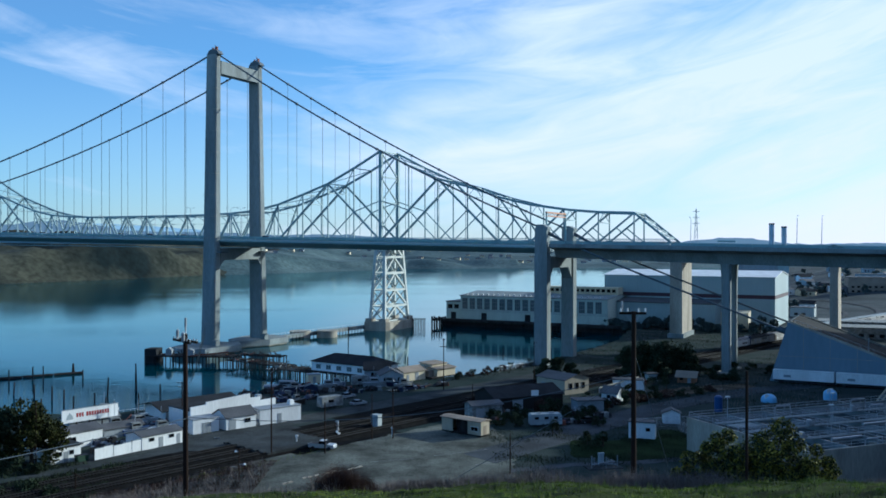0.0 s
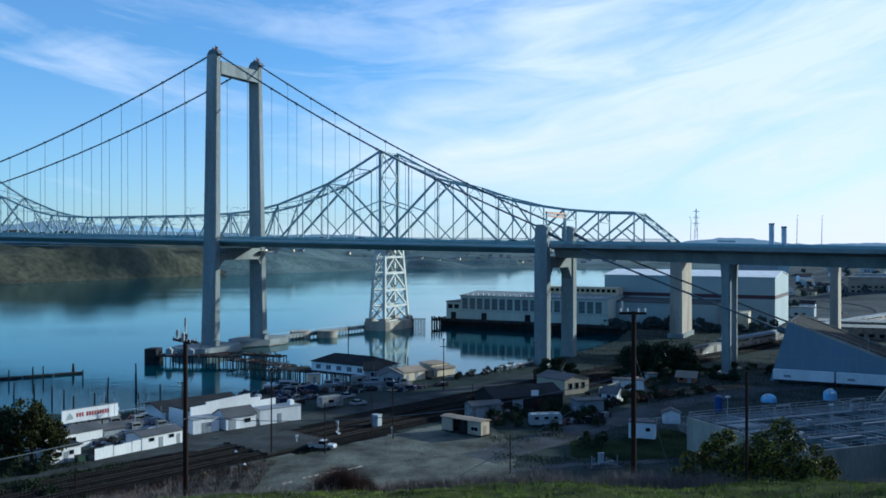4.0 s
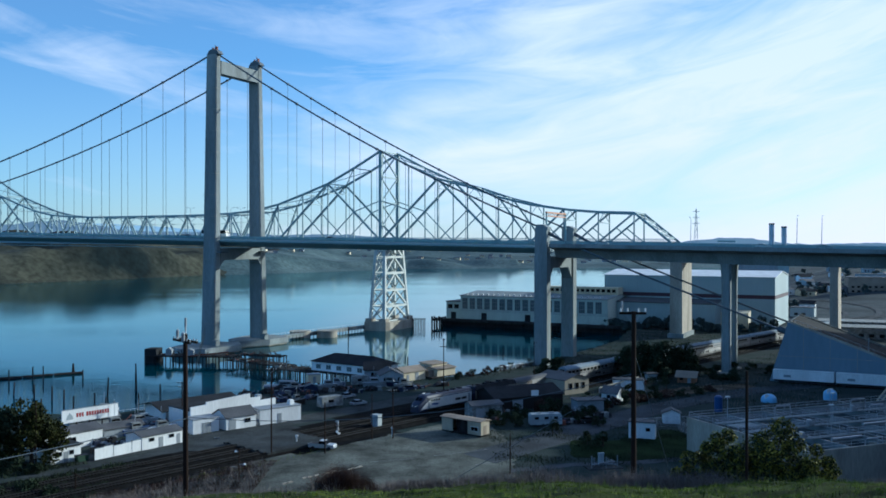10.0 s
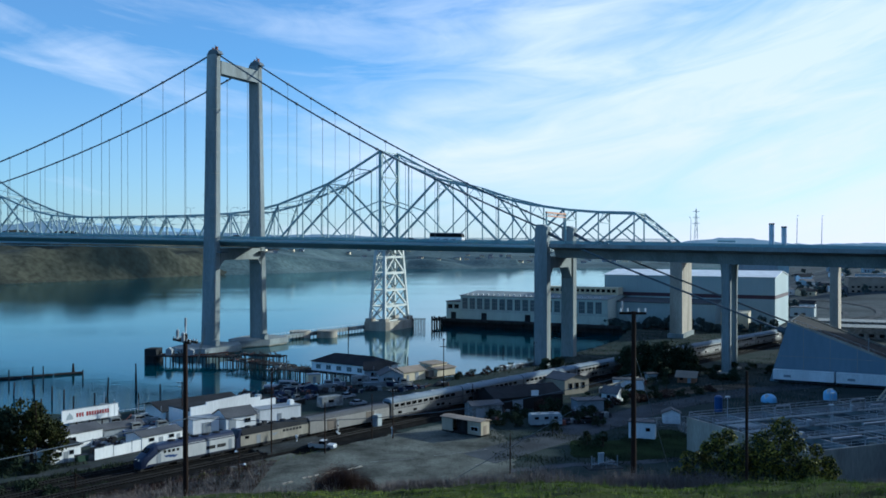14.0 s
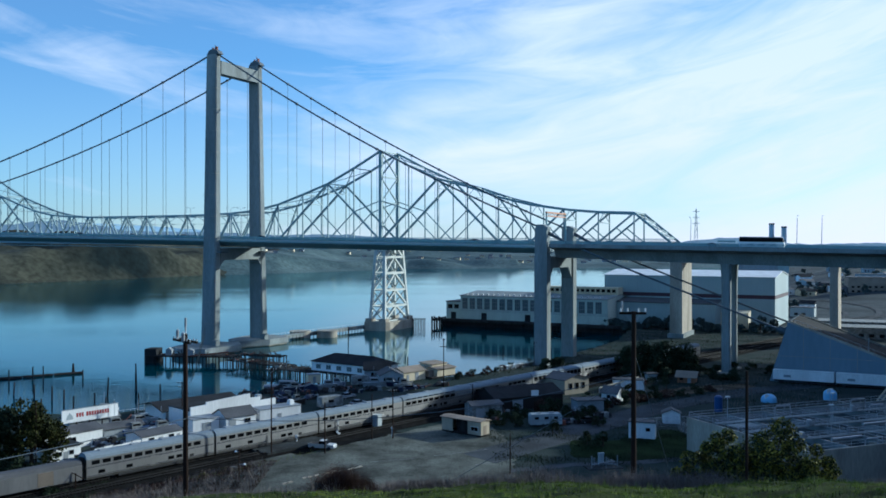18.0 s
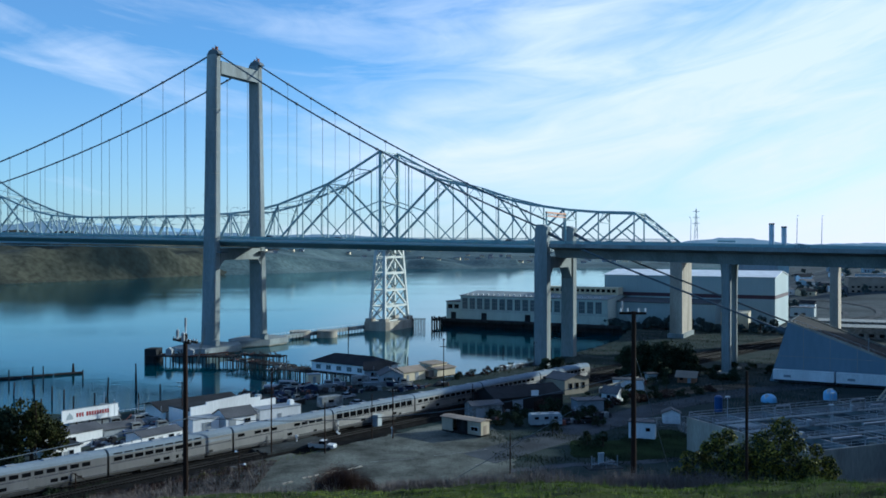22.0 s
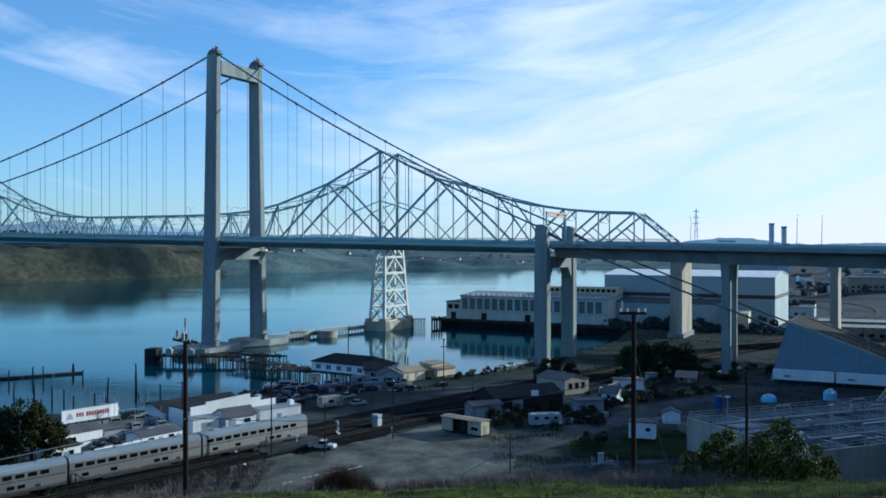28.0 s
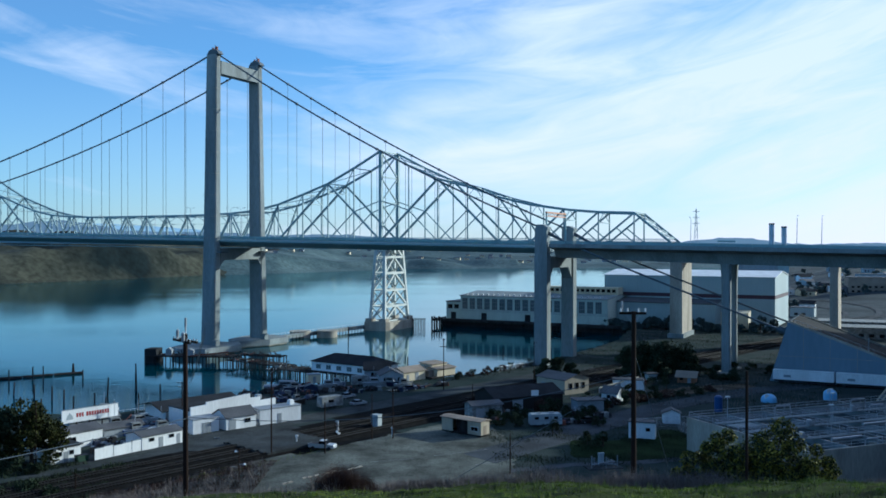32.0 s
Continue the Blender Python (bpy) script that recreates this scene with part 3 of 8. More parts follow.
def top_chord(a):
    half = -167.6
    k = a if a > half else 2 * half - a       # mirrored about mid-span
    if a > 0:
        return float(np.interp(a, [0, 17, 34, 51, 68, 85, 102, 119, 137], [94.7, 86.2, 78.8, 74.3, 68.6, 64.4, 61.9, 60.4, 59.7]))
    return float(np.interp(-k, [0, 18, 36, 74, 92, 122, 170], [94.7, 85.5, 77.2, 65.6, 63.6, 62.5, 62.5]))


def bottom_chord(a):
    return 47.2 - 0.0085 * a


def build_truss_bridge():
    br = thing("truss_bridge", pose(OX, OY, 0, 0, 0, BRIDGE_RZ), "blue-grey steel cantilever truss bridge on braced towers", "bridge")
    pan = 16.95
    south = [pan * k for k in range(0, 10)]
    north = [-16.76 * k for k in range(0, 31)]

    def member(nm, p, q, w, mm=STEEL_GREY, h=None):
        part(nm, Geo().beam(p, q, w, h), mm, br)

    for s in (-9, 9):
        for seq, end in ((south, True), (north, False)):
            T = [(a, s, top_chord(a)) for a in seq]
            B = [(a, s, bottom_chord(a)) for a in seq]
            for k in range(len(seq) - 1):
                last = end and k == len(seq) - 2
                if last:
                    member("end_post", T[k], B[k + 1], 1.0)
                else:
                    member("top_chord", T[k], T[k + 1], 1.05)
                member("bottom_chord", B[k], B[k + 1], 0.95)
            for k in range(1, len(seq) - (1 if end else 0)):
                a = seq[k]
                member("vertical", B[k], T[k], 0.55)
            # main diagonals: over two panels beside the towers, single panels at the shore end
            pairs = [(0, 2, "up"), (2, 4, "dn")]
            pairs += [(4, 5, "dn"), (5, 6, "up"), (6, 7, "up"), (7, 8, "up")] if end else [(16, 18, "up"), (18, 20, "dn"), (20, 22, "up"), (22, 24, "dn"), (24, 26, "up"), (26, 28, "dn"), (28, 30, "up")]
            for i, j, way in pairs:
                lo, hi = (B[i], T[j]) if way == "up" else (T[i], B[j])
                member("diagonal", lo, hi, 1.0 if j - i == 2 else .8)
                mid = tuple((p + q) / 2 for p, q in zip(lo, hi))
                member("sub_strut", mid, B[j] if way == "up" else B[i], 0.5)
                if i == 0:       # knee from the diagonal up to the tower post
                    member("sub_strut", mid, (0, s, 68.5), 0.5)
            # the suspended span: one V of web members to every panel
            if not end:
                for k in range(4, 16):
                    foot = tuple((p + q) / 2 for p, q in zip(B[k], B[k + 1]))
                    member("diagonal", T[k], foot, .75)
                    member("diagonal", foot, T[k + 1], .75)
        # tower post
        member("tower_post", (0, s, 44), (0, s, 95.2), 1.7, h=1.7)
    # cross bracing between the two trusses
    for seq in (south[:-1], north[1:20]):
        for a, b_ in zip(seq, seq[1:]):
            za, zb = top_chord(a), top_chord(b_)
            member("top_strut", (a, -9, za), (a, 9, za), 0.5)
            member("top_lateral", (a, -9, za), (b_, 9, zb), 0.35)
            member("top_lateral", (a, 9, za), (b_, -9, zb), 0.35)
            if za < 80:
                member("sway_strut", (a, -9, max(za - 5, 55)), (a, 9, max(za - 5, 55)), 0.4)
                member("sway_brace", (a, -9, max(za - 5, 55)), (a, 0, za), 0.3)
                member("sway_brace", (a, 9, max(za - 5, 55)), (a, 0, za), 0.3)
    zt = top_chord(south[8])
    member("top_strut", (south[8], -9, zt), (south[8], 9, zt), 0.9)
    for t0, t1 in ((0, .33), (.33, .66), (.66, .85)):
        p = lambda t, y: (south[8] + t * pan, y, zt + (bottom_chord(152) - zt) * t)
        member("portal_brace", p(t0, -9), p(t1, 9), 0.45)
        member("portal_brace", p(t0, 9), p(t1, -9), 0.45)
        member("portal_strut", p(t1, -9), p(t1, 9), 0.5)
    # lattice between the tower posts above the deck
    zs = [54.0, 67.5, 81.0, 94.5]
    for z0, z1 in zip(zs, zs[1:]):
        member("tower_brace", (0, -9, z0), (0, 9, z1), 0.65)
        member("tower_brace", (0, 9, z0), (0, -9, z1), 0.65)
        member("tower_strut", (0, -9, z1), (0, 9, z1), 0.7)
    # braced lower tower: four battered legs
    def leg(sa, sb, z):
        t = (45.0 - z) / 41.0
        return (sa * (2.4 + 1.9 * t), sb * (9.0 + 3.6 * t), z)
    lev = [45.0, 38.5, 30.0, 21.0, 12.5, 4.6]
    for sa in (-1, 1):
        for sb in (-1, 1):
            member("tower_leg", leg(sa, sb, 45.0), leg(sa, sb, 4.6), 1.5, mm=LIT_TOWER_ST)
    for z0, z1 in zip(lev, lev[1:]):
        for sa in (-1, 1):
            member("tower_strut", leg(sa, -1, z1), leg(sa, 1, z1), 1.15, mm=LIT_TOWER_ST)
            mid = tuple((p + q) / 2 for p, q in zip(leg(sa, -1, z0), leg(sa, 1, z0)))
            for sb in (-1, 1):
                member("tower_brace", mid, leg(sa, sb, z1), 1.0, mm=LIT_TOWER_ST)
        for sb in (-1, 1):
            member("tower_strut", leg(-1, sb, z1), leg(1, sb, z1), 0.6, mm=LIT_TOWER_ST)
            member("tower_brace", leg(-1, sb, z0), leg(1, sb, z1), 0.5, mm=LIT_TOWER_ST)
            member("tower_brace", leg(1, sb, z0), leg(-1, sb, z1), 0.5, mm=LIT_TOWER_ST)
    for sa in (-1, 1):
        for sb in (-1, 1):
            x_, y_, _ = leg(sa, sb, 4.6)
            part("leg_plinth", Geo().prism([(x_ - 1.9, y_ - 2.1), (x_ + 1.9, y_ - 2.1), (x_ + 1.9, y_ + 2.1), (x_ - 1.9, y_ + 2.1)], "z", 4.6, 6.3), CONC_OLD, br, "stepped concrete plinth under a tower leg")
    part("tower_pier", Geo().prism([(-6.5, -15), (6.5, -15), (7.5, -12), (7.5, 12), (6.5, 15), (-6.5, 15), (-7.5, 12), (-7.5, -12)], "z", -2, 4.6), CONC_OLD, br, "stained concrete pier at the waterline")
    # floor: stringers, slab and railings
    for a, b_ in [(-505 + 16.8 * k, -505 + 16.8 * (k + 1)) for k in range(39)]:
        za, zb = bottom_chord(a), bottom_chord(b_)
        part("floor_slab", Geo().add([(x, y, z + dz) for x, z in ((a, za), (b_ - .04, zb)) for y, dz in ((-8.2, -0.2), (8.2, -0.2), (8.2, 0.5), (-8.2, 0.5))],
                                     [(0, 1, 2, 3), (7, 6, 5, 4), (0, 4, 5, 1), (1, 5, 6, 2), (2, 6, 7, 3), (3, 7, 4, 0)]), ASPH, br)
        part("floor_beam", Geo().cbox(a, 0, za - 1.0, 0.6, 18, 1.6), STEEL_GREY, br)
        if b_ < -20:      # floor girders and the inspection walk hung below the suspended span
            for y in (-8.6, 8.6):
                part("floor_girder", Geo().beam((a, y, za - 2.2), (b_ - .04, y, zb - 2.2), .35, 2.2), STEEL_TEAL, br)
            part("inspection_walk", Geo().beam((a, -7.4, za - 4.7), (b_ - .04, -7.4, zb - 4.7), 1.2, .35), RAILM, br)
            part("walk_hanger", Geo().beam((a, -8.0, za - 4.8), (a, -8.0, za - 3.2), .15), RAILM, br)
    for s in (-8.0, 8.0):
        g = Geo()
        for h in (0.8, 1.3, 1.7):
            g.beam((-505, s, bottom_chord(-505) + h), (152, s, bottom_chord(152) + h), 0.15)
        part("rail", g, STEEL_GREY, br)
    # wall piers and viaduct to the south
    for a, la in ((155.0, 5.6), (220.0, 3.4), (285, 3.4)):
        zt = 39.0 - 0.012 * (a - 153)
        part("wall_pier", Geo().prism([(a - la / 2, 4.0), (a + la / 2, 4.0), (a + la / 2 - .15, zt), (a - la / 2 + .15, zt)], "y", -10.5, 10.5), CONC_OLD, br, "broad concrete wall pier")
        part("pier_plinth", Geo().cbox(a, 0, 3.9, la + 1.6, 23, 2.6), CONC, br)
        part("bearing_ledge", Geo().cbox(a, 0, zt + 0.3, la + 0.8, 22, 0.9), CONC_OLD, br)
    for a, b_ in ((152, 186), (186, 220), (220, 252), (252, 285), (285, 330), (330, 380)):
        for y in (-7.5, -2.5, 2.5, 7.5):
            part("girder", Geo().beam((a, y, 42.0 - 0.012 * (a - 153)), (b_ - .05, y, 42.0 - 0.012 * (b_ - 153)), 0.6, 3.6), STEEL_GREY, br)
        part("floor_slab", Geo().beam((a, 0, 44.5 - 0.012 * (a - 153)), (b_ - .05, 0, 44.5 - 0.012 * (b_ - 153)), 18, 0.7), ASPH, br)
    return br


build_truss_bridge()

# ---- railway ----
RU = Vector((0.680, 0.733, 0)).normalized()      # the line's general course, away from the camera
RS = Vector((RU.y, -RU.x, 0))                    # towards the hill
R0 = Vector((-57.0, 160.8, 0))
LAT = np.polyfit([-120, 0, 60, 103, 175, 303, 424, 520], [0, 0, -0.4, -1.0, -3.3, -3.6, 0.0, 5.0], 4)
RAIL_RZ = math.degrees(math.atan2(RU.y, RU.x))
RZ = 3.95       # top of rail


def track_at(s, off=0.0):
    lat = float(np.polyval(LAT, s)) if s > 0 else float(np.polyval(LAT, 0))
    p = R0 + RU * s + RS * lat
    return p + RS * off


def track_heading(s):
    d = track_at(s + 4) - track_at(s - 4)
    return math.degrees(math.atan2(d.y, d.x))


def build_track(off, label):
    t = thing("railway_track", pose(0, 0, 0), label, "railway track", "parallel tracks", kind="structure")
    ss = np.linspace(-110, 470, 117)
    for side in (-0.75, 0.75):
        g = Geo()
        for a, b in zip(ss, ss[1:]):
            p, q = track_at(a, off + side), track_at(b, off + side)
            g.beam((p.x, p.y, RZ - 0.09), (q.x, q.y, RZ - 0.09), 0.09, 0.18)
        part("rail", g, STEELRAIL, t, "worn steel rail")
    g = Geo()
    vs, fs = [], []
    for a in ss:
        for o, z in ((-2.3, GZ - 0.05), (-1.5, RZ - 0.3), (1.5, RZ - 0.3), (2.3, GZ - 0.05)):
            p = track_at(a, off + o)
            vs.append((p.x, p.y, z))
    for i in range(len(ss) - 1):
        fs += [(i * 4 + k + 1, i * 4 + k, i * 4 + k + 4, i * 4 + k + 5) for k in range(3)]
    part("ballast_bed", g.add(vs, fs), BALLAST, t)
    tie = Geo().box(-0.12, -1.3, 0, 0.12, 1.3, 0.16).mesh("tie", TIE)
    joined = Geo()
    for k in range(700):
        s = -60 + k * 0.62
        p = track_at(s, off)
        if off == 0 and 0 <= k - 20 < 180:
            part("tie", tie, None, t, m=pose(p.x, p.y, RZ - 0.32, 0, 0, RAIL_RZ))
        else:
            c = Vector((p.x, p.y, RZ - 0.24))
            joined.beam(c - RS * 1.3, c + RS * 1.3, 0.24, 0.16)
    tagged(part("ties", joined, TIE, t), kind="stuff")


for off, lab in ((0.0, "railway track on dark ballast, worn bright rails"), (-4.6, "second track on dark ballast"), (4.8, "siding with rusty rails in the yard")):
    build_track(off, lab)


def wheelset(parent, x, n_ax=2):
    truck = part("truck", Geo().cbox(x, -1.05, 0.62, 3.2, 0.25, 0.5).cbox(x, 1.05, 0.62, 3.2, 0.25, 0.5).cbox(x, 0, 0.7, 0.7, 2.0, 0.4), BLACK, parent)
    for dx in (-1.25, 1.25):
        for y in (-0.78, 0.78):
            part("wheel", Geo().tube((x + dx, y - 0.07, 0.47), (x + dx, y + 0.07, 0.47), 0.47, n=14), STEELRAIL, truck)


def build_passenger_car(name, label, style="sleeper"):
    """Two-deck stainless coach, 25.9 m over couplers; local x to its rear, rail top at z = 0."""
    c = thing(name, pose(0, 0, 0), label, "railcar", "coaches of the train")
    L, W = 25.5, 1.52
    prof = [(-W + .1, 0.45), (W - .1, 0.45), (W, 0.9), (W, 3.9), (W - .12, 4.35), (W - .5, 4.72), (0.6, 4.9), (-0.6, 4.9), (-W + .5, 4.72), (-W + .12, 4.35), (-W, 3.9), (-W, 0.9)]
    part("body", Geo().prism([p for p in prof if p[1] < 4.0], "x", 0.25, 0.25 + L), STAINLESS, c, "fluted stainless steel body")
    part("roof", Geo().prism([p for p in prof if p[1] > 3.85], "x", 0.25, 0.25 + L), ROOFSTEEL, c, "dull grey roof with the sky's reflection in its colour")
    for y in (-1, 1):
        for z0, z1, mm in ((2.42, 2.50, NAVY), (2.58, 2.66, ROOF_GR), (0.95, 1.08, ROOF_GR)):
            part("stripe", Geo().box(0.4, y * W - (0.012 if y > 0 else 0.012), z0, L + .1, y * W + 0.012, z1), mm, c)
        for k in range(7):
            z = 1.25 + 0.17 * k
            part("flute", Geo().box(0.5, y * W - .015, z, L, y * W + .015, z + 0.05), STAINLESS, c)
        # upper windows
        n = 12
        for k in range(n):
            x = 1.9 + k * (L - 3.4) / (n - 1)
            if style == "lounge":
                part("window", Geo().box(x - .86, y * W - .02, 2.75, x + .86, y * W + .02, 3.88), GLASS_DK, c)
                part("roof_window", Geo().prism([(y * (W - .07), 4.2), (y * (W - .42), 4.62), (y * (W - .46), 4.68), (y * (W - .02), 4.22)][::int(y)], "x", x - .86, x + .86), GLASS_DK, c)
            elif style == "parlour":
                if k < 9:
                    part("window", Geo().box(x - .8, y * W - .02, 2.85, x + .8, y * W + .02, 3.55), GLASS_DK, c)
                    part("roof_window", Geo().box(x - .8, y * (W - .06) - .03, 3.95, x + .8, y * (W - .06) + .03, 4.25), GLASS_DK, c)
            elif style == "diner":
                if k not in (1, 5, 6, 11):
                    part("window", Geo().box(x - .8, y * W - .02, 2.95, x + .8, y * W + .02, 3.55), GLASS_DK, c)
            elif k != 11:
                part("window", Geo().box(x - .74, y * W - .02, 2.92, x + .74, y * W + .02, 3.62), GLASS_DK, c)
        low = {"sleeper": (3.0, 8.2, 16.5, 18.2), "lounge": (9.0, 19.0), "parlour": (9.5, 11.4, 13.3, 15.2), "diner": (14.0,)}[style]
        for x in low:
            part("lower_window", Geo().box(x - .62, y * W - .02, 1.25, x + .62, y * W + .02, 1.85), GLASS_DK, c)
        if style == "parlour":
            part("stripe", Geo().box(19.5, y * W - .013, 3.0, L, y * W + .013, 3.5), GREYP, c)
        part("vent_panel", Geo().box(20.4, y * W - .018, 1.0, 21.3, y * W + .018, 1.5), BLACK, c)
        part("door", Geo().box(12.3, y * W - .025, 0.7, 13.3, y * W + .025, 2.5), STAINLESS, c)
        part("skirt", Geo().box(6.2, y * 1.4 - .05, 0.15, 19.5, y * 1.4 + .05, 0.6), BLACK, c)
    for x in (0.1, L + .3):
        part("diaphragm", Geo().cbox(x, 0, 3.0, 0.4, 1.4, 2.4), BLACK, c)
    for k in range(4):
        part("roof_vent", Geo().cbox(4 + 6 * k, 0, 4.95, 1.6, 1.0, 0.16), GREYP, c)
    wheelset(c, 3.2)
    wheelset(c, L - 2.7)
    return c


SILVERB = mat("silver_body", (0.60, 0.60, 0.58), 0.4, 0.15, var=0.12, scale=0.5, streak=True)


TANDOOR = mat("tan_door_paint", (0.17, 0.14, 0.11), 0.6, var=0.2)


def build_baggage_car():
    c = thing("baggage_car", pose(0, 0, 0), "low windowless stainless baggage car behind the locomotives", "railcar", "coaches of the train")
    L, W = 24.0, 1.5
    prof = [(-W, 0.7), (W, 0.7), (W, 3.2), (W - .2, 3.65), (.8, 4.0), (-.8, 4.0), (-W + .2, 3.65), (-W, 3.2)]
    part("body", Geo().prism([p for p in prof if p[1] < 3.3], "x", 0.2, L), STAINLESS, c, "ribbed stainless body")
    part("roof", Geo().prism([p for p in prof if p[1] > 3.1], "x", 0.2, L), ROOF_GR, c, "dark grey roof")
    for y in (-1, 1):
        for k in range(9):
            part("flute", Geo().box(.4, y * W - .015, .9 + .2 * k, L - .2, y * W + .015, .96 + .2 * k), STAINLESS, c)
        for x in (5.0, 16.5):
            part("sliding_door", Geo().box(x, y * W - .03, .8, x + 2.6, y * W + .03, 3.1), TANDOOR, c)
    for x in (.05, L + .1):
        part("diaphragm", Geo().cbox(x, 0, 2.2, .3, 1.2, 2.2), BLACK, c)
    wheelset(c, 3.0)
    wheelset(c, L - 2.8)
    return c


GRIMY = mat("grimy_cream_paint", (0.34, 0.31, 0.25), 0.6, 0.1, var=0.3, scale=0.8, streak=True)


def loco_running_gear(c, L):
    part("fuel_tank", Geo().cbox(L / 2, 0, 0.6, 5.0, 2.4, 0.7), BLACK, c)
    part("pilot", Geo().prism([(0.1, 0.12), (0.6, 0.12), (0.9, 0.7), (0.2, 0.7)], "y", -1.3, 1.3), BLACK, c)
    part("underframe", Geo().box(0.6, -1.4, 0.62, L - .1, 1.4, 0.85), BLACK, c)
    wheelset(c, 4.3)
    wheelset(c, L - 3.6)


def build_locomotive(name, label, L):
    """Streamlined diesel: sloped dark-blue nose towards -x, pale silver flanks, dark roof."""
    c = thing(name, pose(0, 0, 0), label, "locomotive", "locomotives of the train")
    W = 1.52
    nose, rings = Geo(), ((.05, .5, 1.5, 1.75, 1.05), (.2, .45, 1.75, 2.15, 1.3), (.7, .45, 2.0, 2.5, 1.42), (1.4, .5, 2.3, 3.0, 1.47), (2.1, .6, 2.6, 3.7, 1.49), (2.7, .7, 2.9, 4.15, 1.5), (3.4, .8, 3.1, 4.38, 1.5))
    for x, z0, z1, z2, w in rings:
        nose.v += [(x, -w, z0), (x, w, z0), (x, w, z1), (x, w - .14, z1 + .55 * (z2 - z1)), (x, w - .5, z1 + .9 * (z2 - z1)), (x, 0, z2), (x, .5 - w, z1 + .9 * (z2 - z1)), (x, .14 - w, z1 + .55 * (z2 - z1)), (x, -w, z1)]
    for k in range(len(rings) - 1):
        nose.f += [(9 * k + i, 9 * k + 9 + i, 9 * k + 9 + (i + 1) % 9, 9 * k + (i + 1) % 9) for i in range(9)]
    nose.f += [tuple(range(9)), tuple(range(len(nose.v) - 1, len(nose.v) - 10, -1))]
    part("nose", nose, NAVY, c, "sloped dark-blue nose")
    flank = [(1.0, 0.85), (L, 0.85), (L, 3.3), (6.0, 3.3), (4.2, 3.1), (2.9, 2.45), (1.5, 1.5)]
    part("body", Geo().prism(flank, "y", -W, W), SILVERB, c, "pale silver flanks")
    part("roof", Geo().prism([(-W, 3.31), (W, 3.31), (W - .06, 3.6), (W - .3, 4.0), (W - .75, 4.3), (.75 - W, 4.3), (.3 - W, 4.0), (.06 - W, 3.6)], "x", 3.4, L - .05), NAVY, c, "dark blue-black roof")
    part("upper_panel", Geo().prism([(-W - .01, 3.0), (W + .01, 3.0), (W - .05, 3.6), (.05 - W, 3.6)], "x", L * .45, L - .1), SILVERB, c, "pale silver upper flank")
    for y in (-1, 1):
        part("windshield", Geo().prism([(1.45, 3.0), (2.15, 3.68), (2.15, 3.78), (1.45, 3.1)], "y", y * .5 - .42, y * .5 + .42), GLASS_DK, c)
        for x, w_ in ((4.5, .55), (5.4, .55), (6.3, .55), (7.2, .55)):
            part("side_window", Geo().box(x, y * W - .02, 2.62, x + w_, y * W + .02, 3.1), GLASS_DK, c)
        for k in range(3):
            part("emblem_bar", Geo().prism([(4.6 + .75 * k, 2.15 - .1 * k), (6.0 + .75 * k, 2.2 - .1 * k), (5.4 + .75 * k, 1.75 - .1 * k), (5.0 + .75 * k, 1.75 - .1 * k)], "y", y * W - .016, y * W + .016), BLUEP, c, "grey-blue slanted emblem bar")
        for x in (L - 6.4, L - 4.0):
            part("grille", Geo().box(x, y * W - .02, 1.7, x + 2.0, y * W + .02, 2.35), BLACK, c)
        part("rear_door", Geo().box(L - 1.4, y * W - .02, 1.0, L - .6, y * W + .02, 3.0), GREYP, c)
        part("cab_door", Geo().box(3.4, y * W - .02, 1.0, 4.0, y * W + .02, 2.7), GREYP, c)
        part("headlight", Geo().cbox(0.22, y * .5, 1.85, 0.25, 0.28, 0.2), LAMPGLOW, c)
        part("handrail", Geo().tube((3.25, y * (W + .05), 1.0), (3.25, y * (W + .05), 2.4), 0.03, n=5), GALV, c)
        part("sill_stripe", Geo().box(1.2, y * W - .013, 0.86, L, y * W + .013, 1.02), NAVY, c)
    for x in (L * .35, L * .6, L * .72, L * .84):
        part("roof_fan", Geo().tube((x, 0, 4.25), (x, 0, 4.5), 0.75, n=12), ROOF_DK, c)
    part("exhaust_hood", Geo().cbox(L * .48, 0, 4.38, 1.6, 1.2, .3), ROOF_DK, c)
    part("horn", Geo().tube((3.4, .3, 4.5), (4.1, .3, 4.55), .1, n=7), GALV, c)
    loco_running_gear(c, L)
    return c


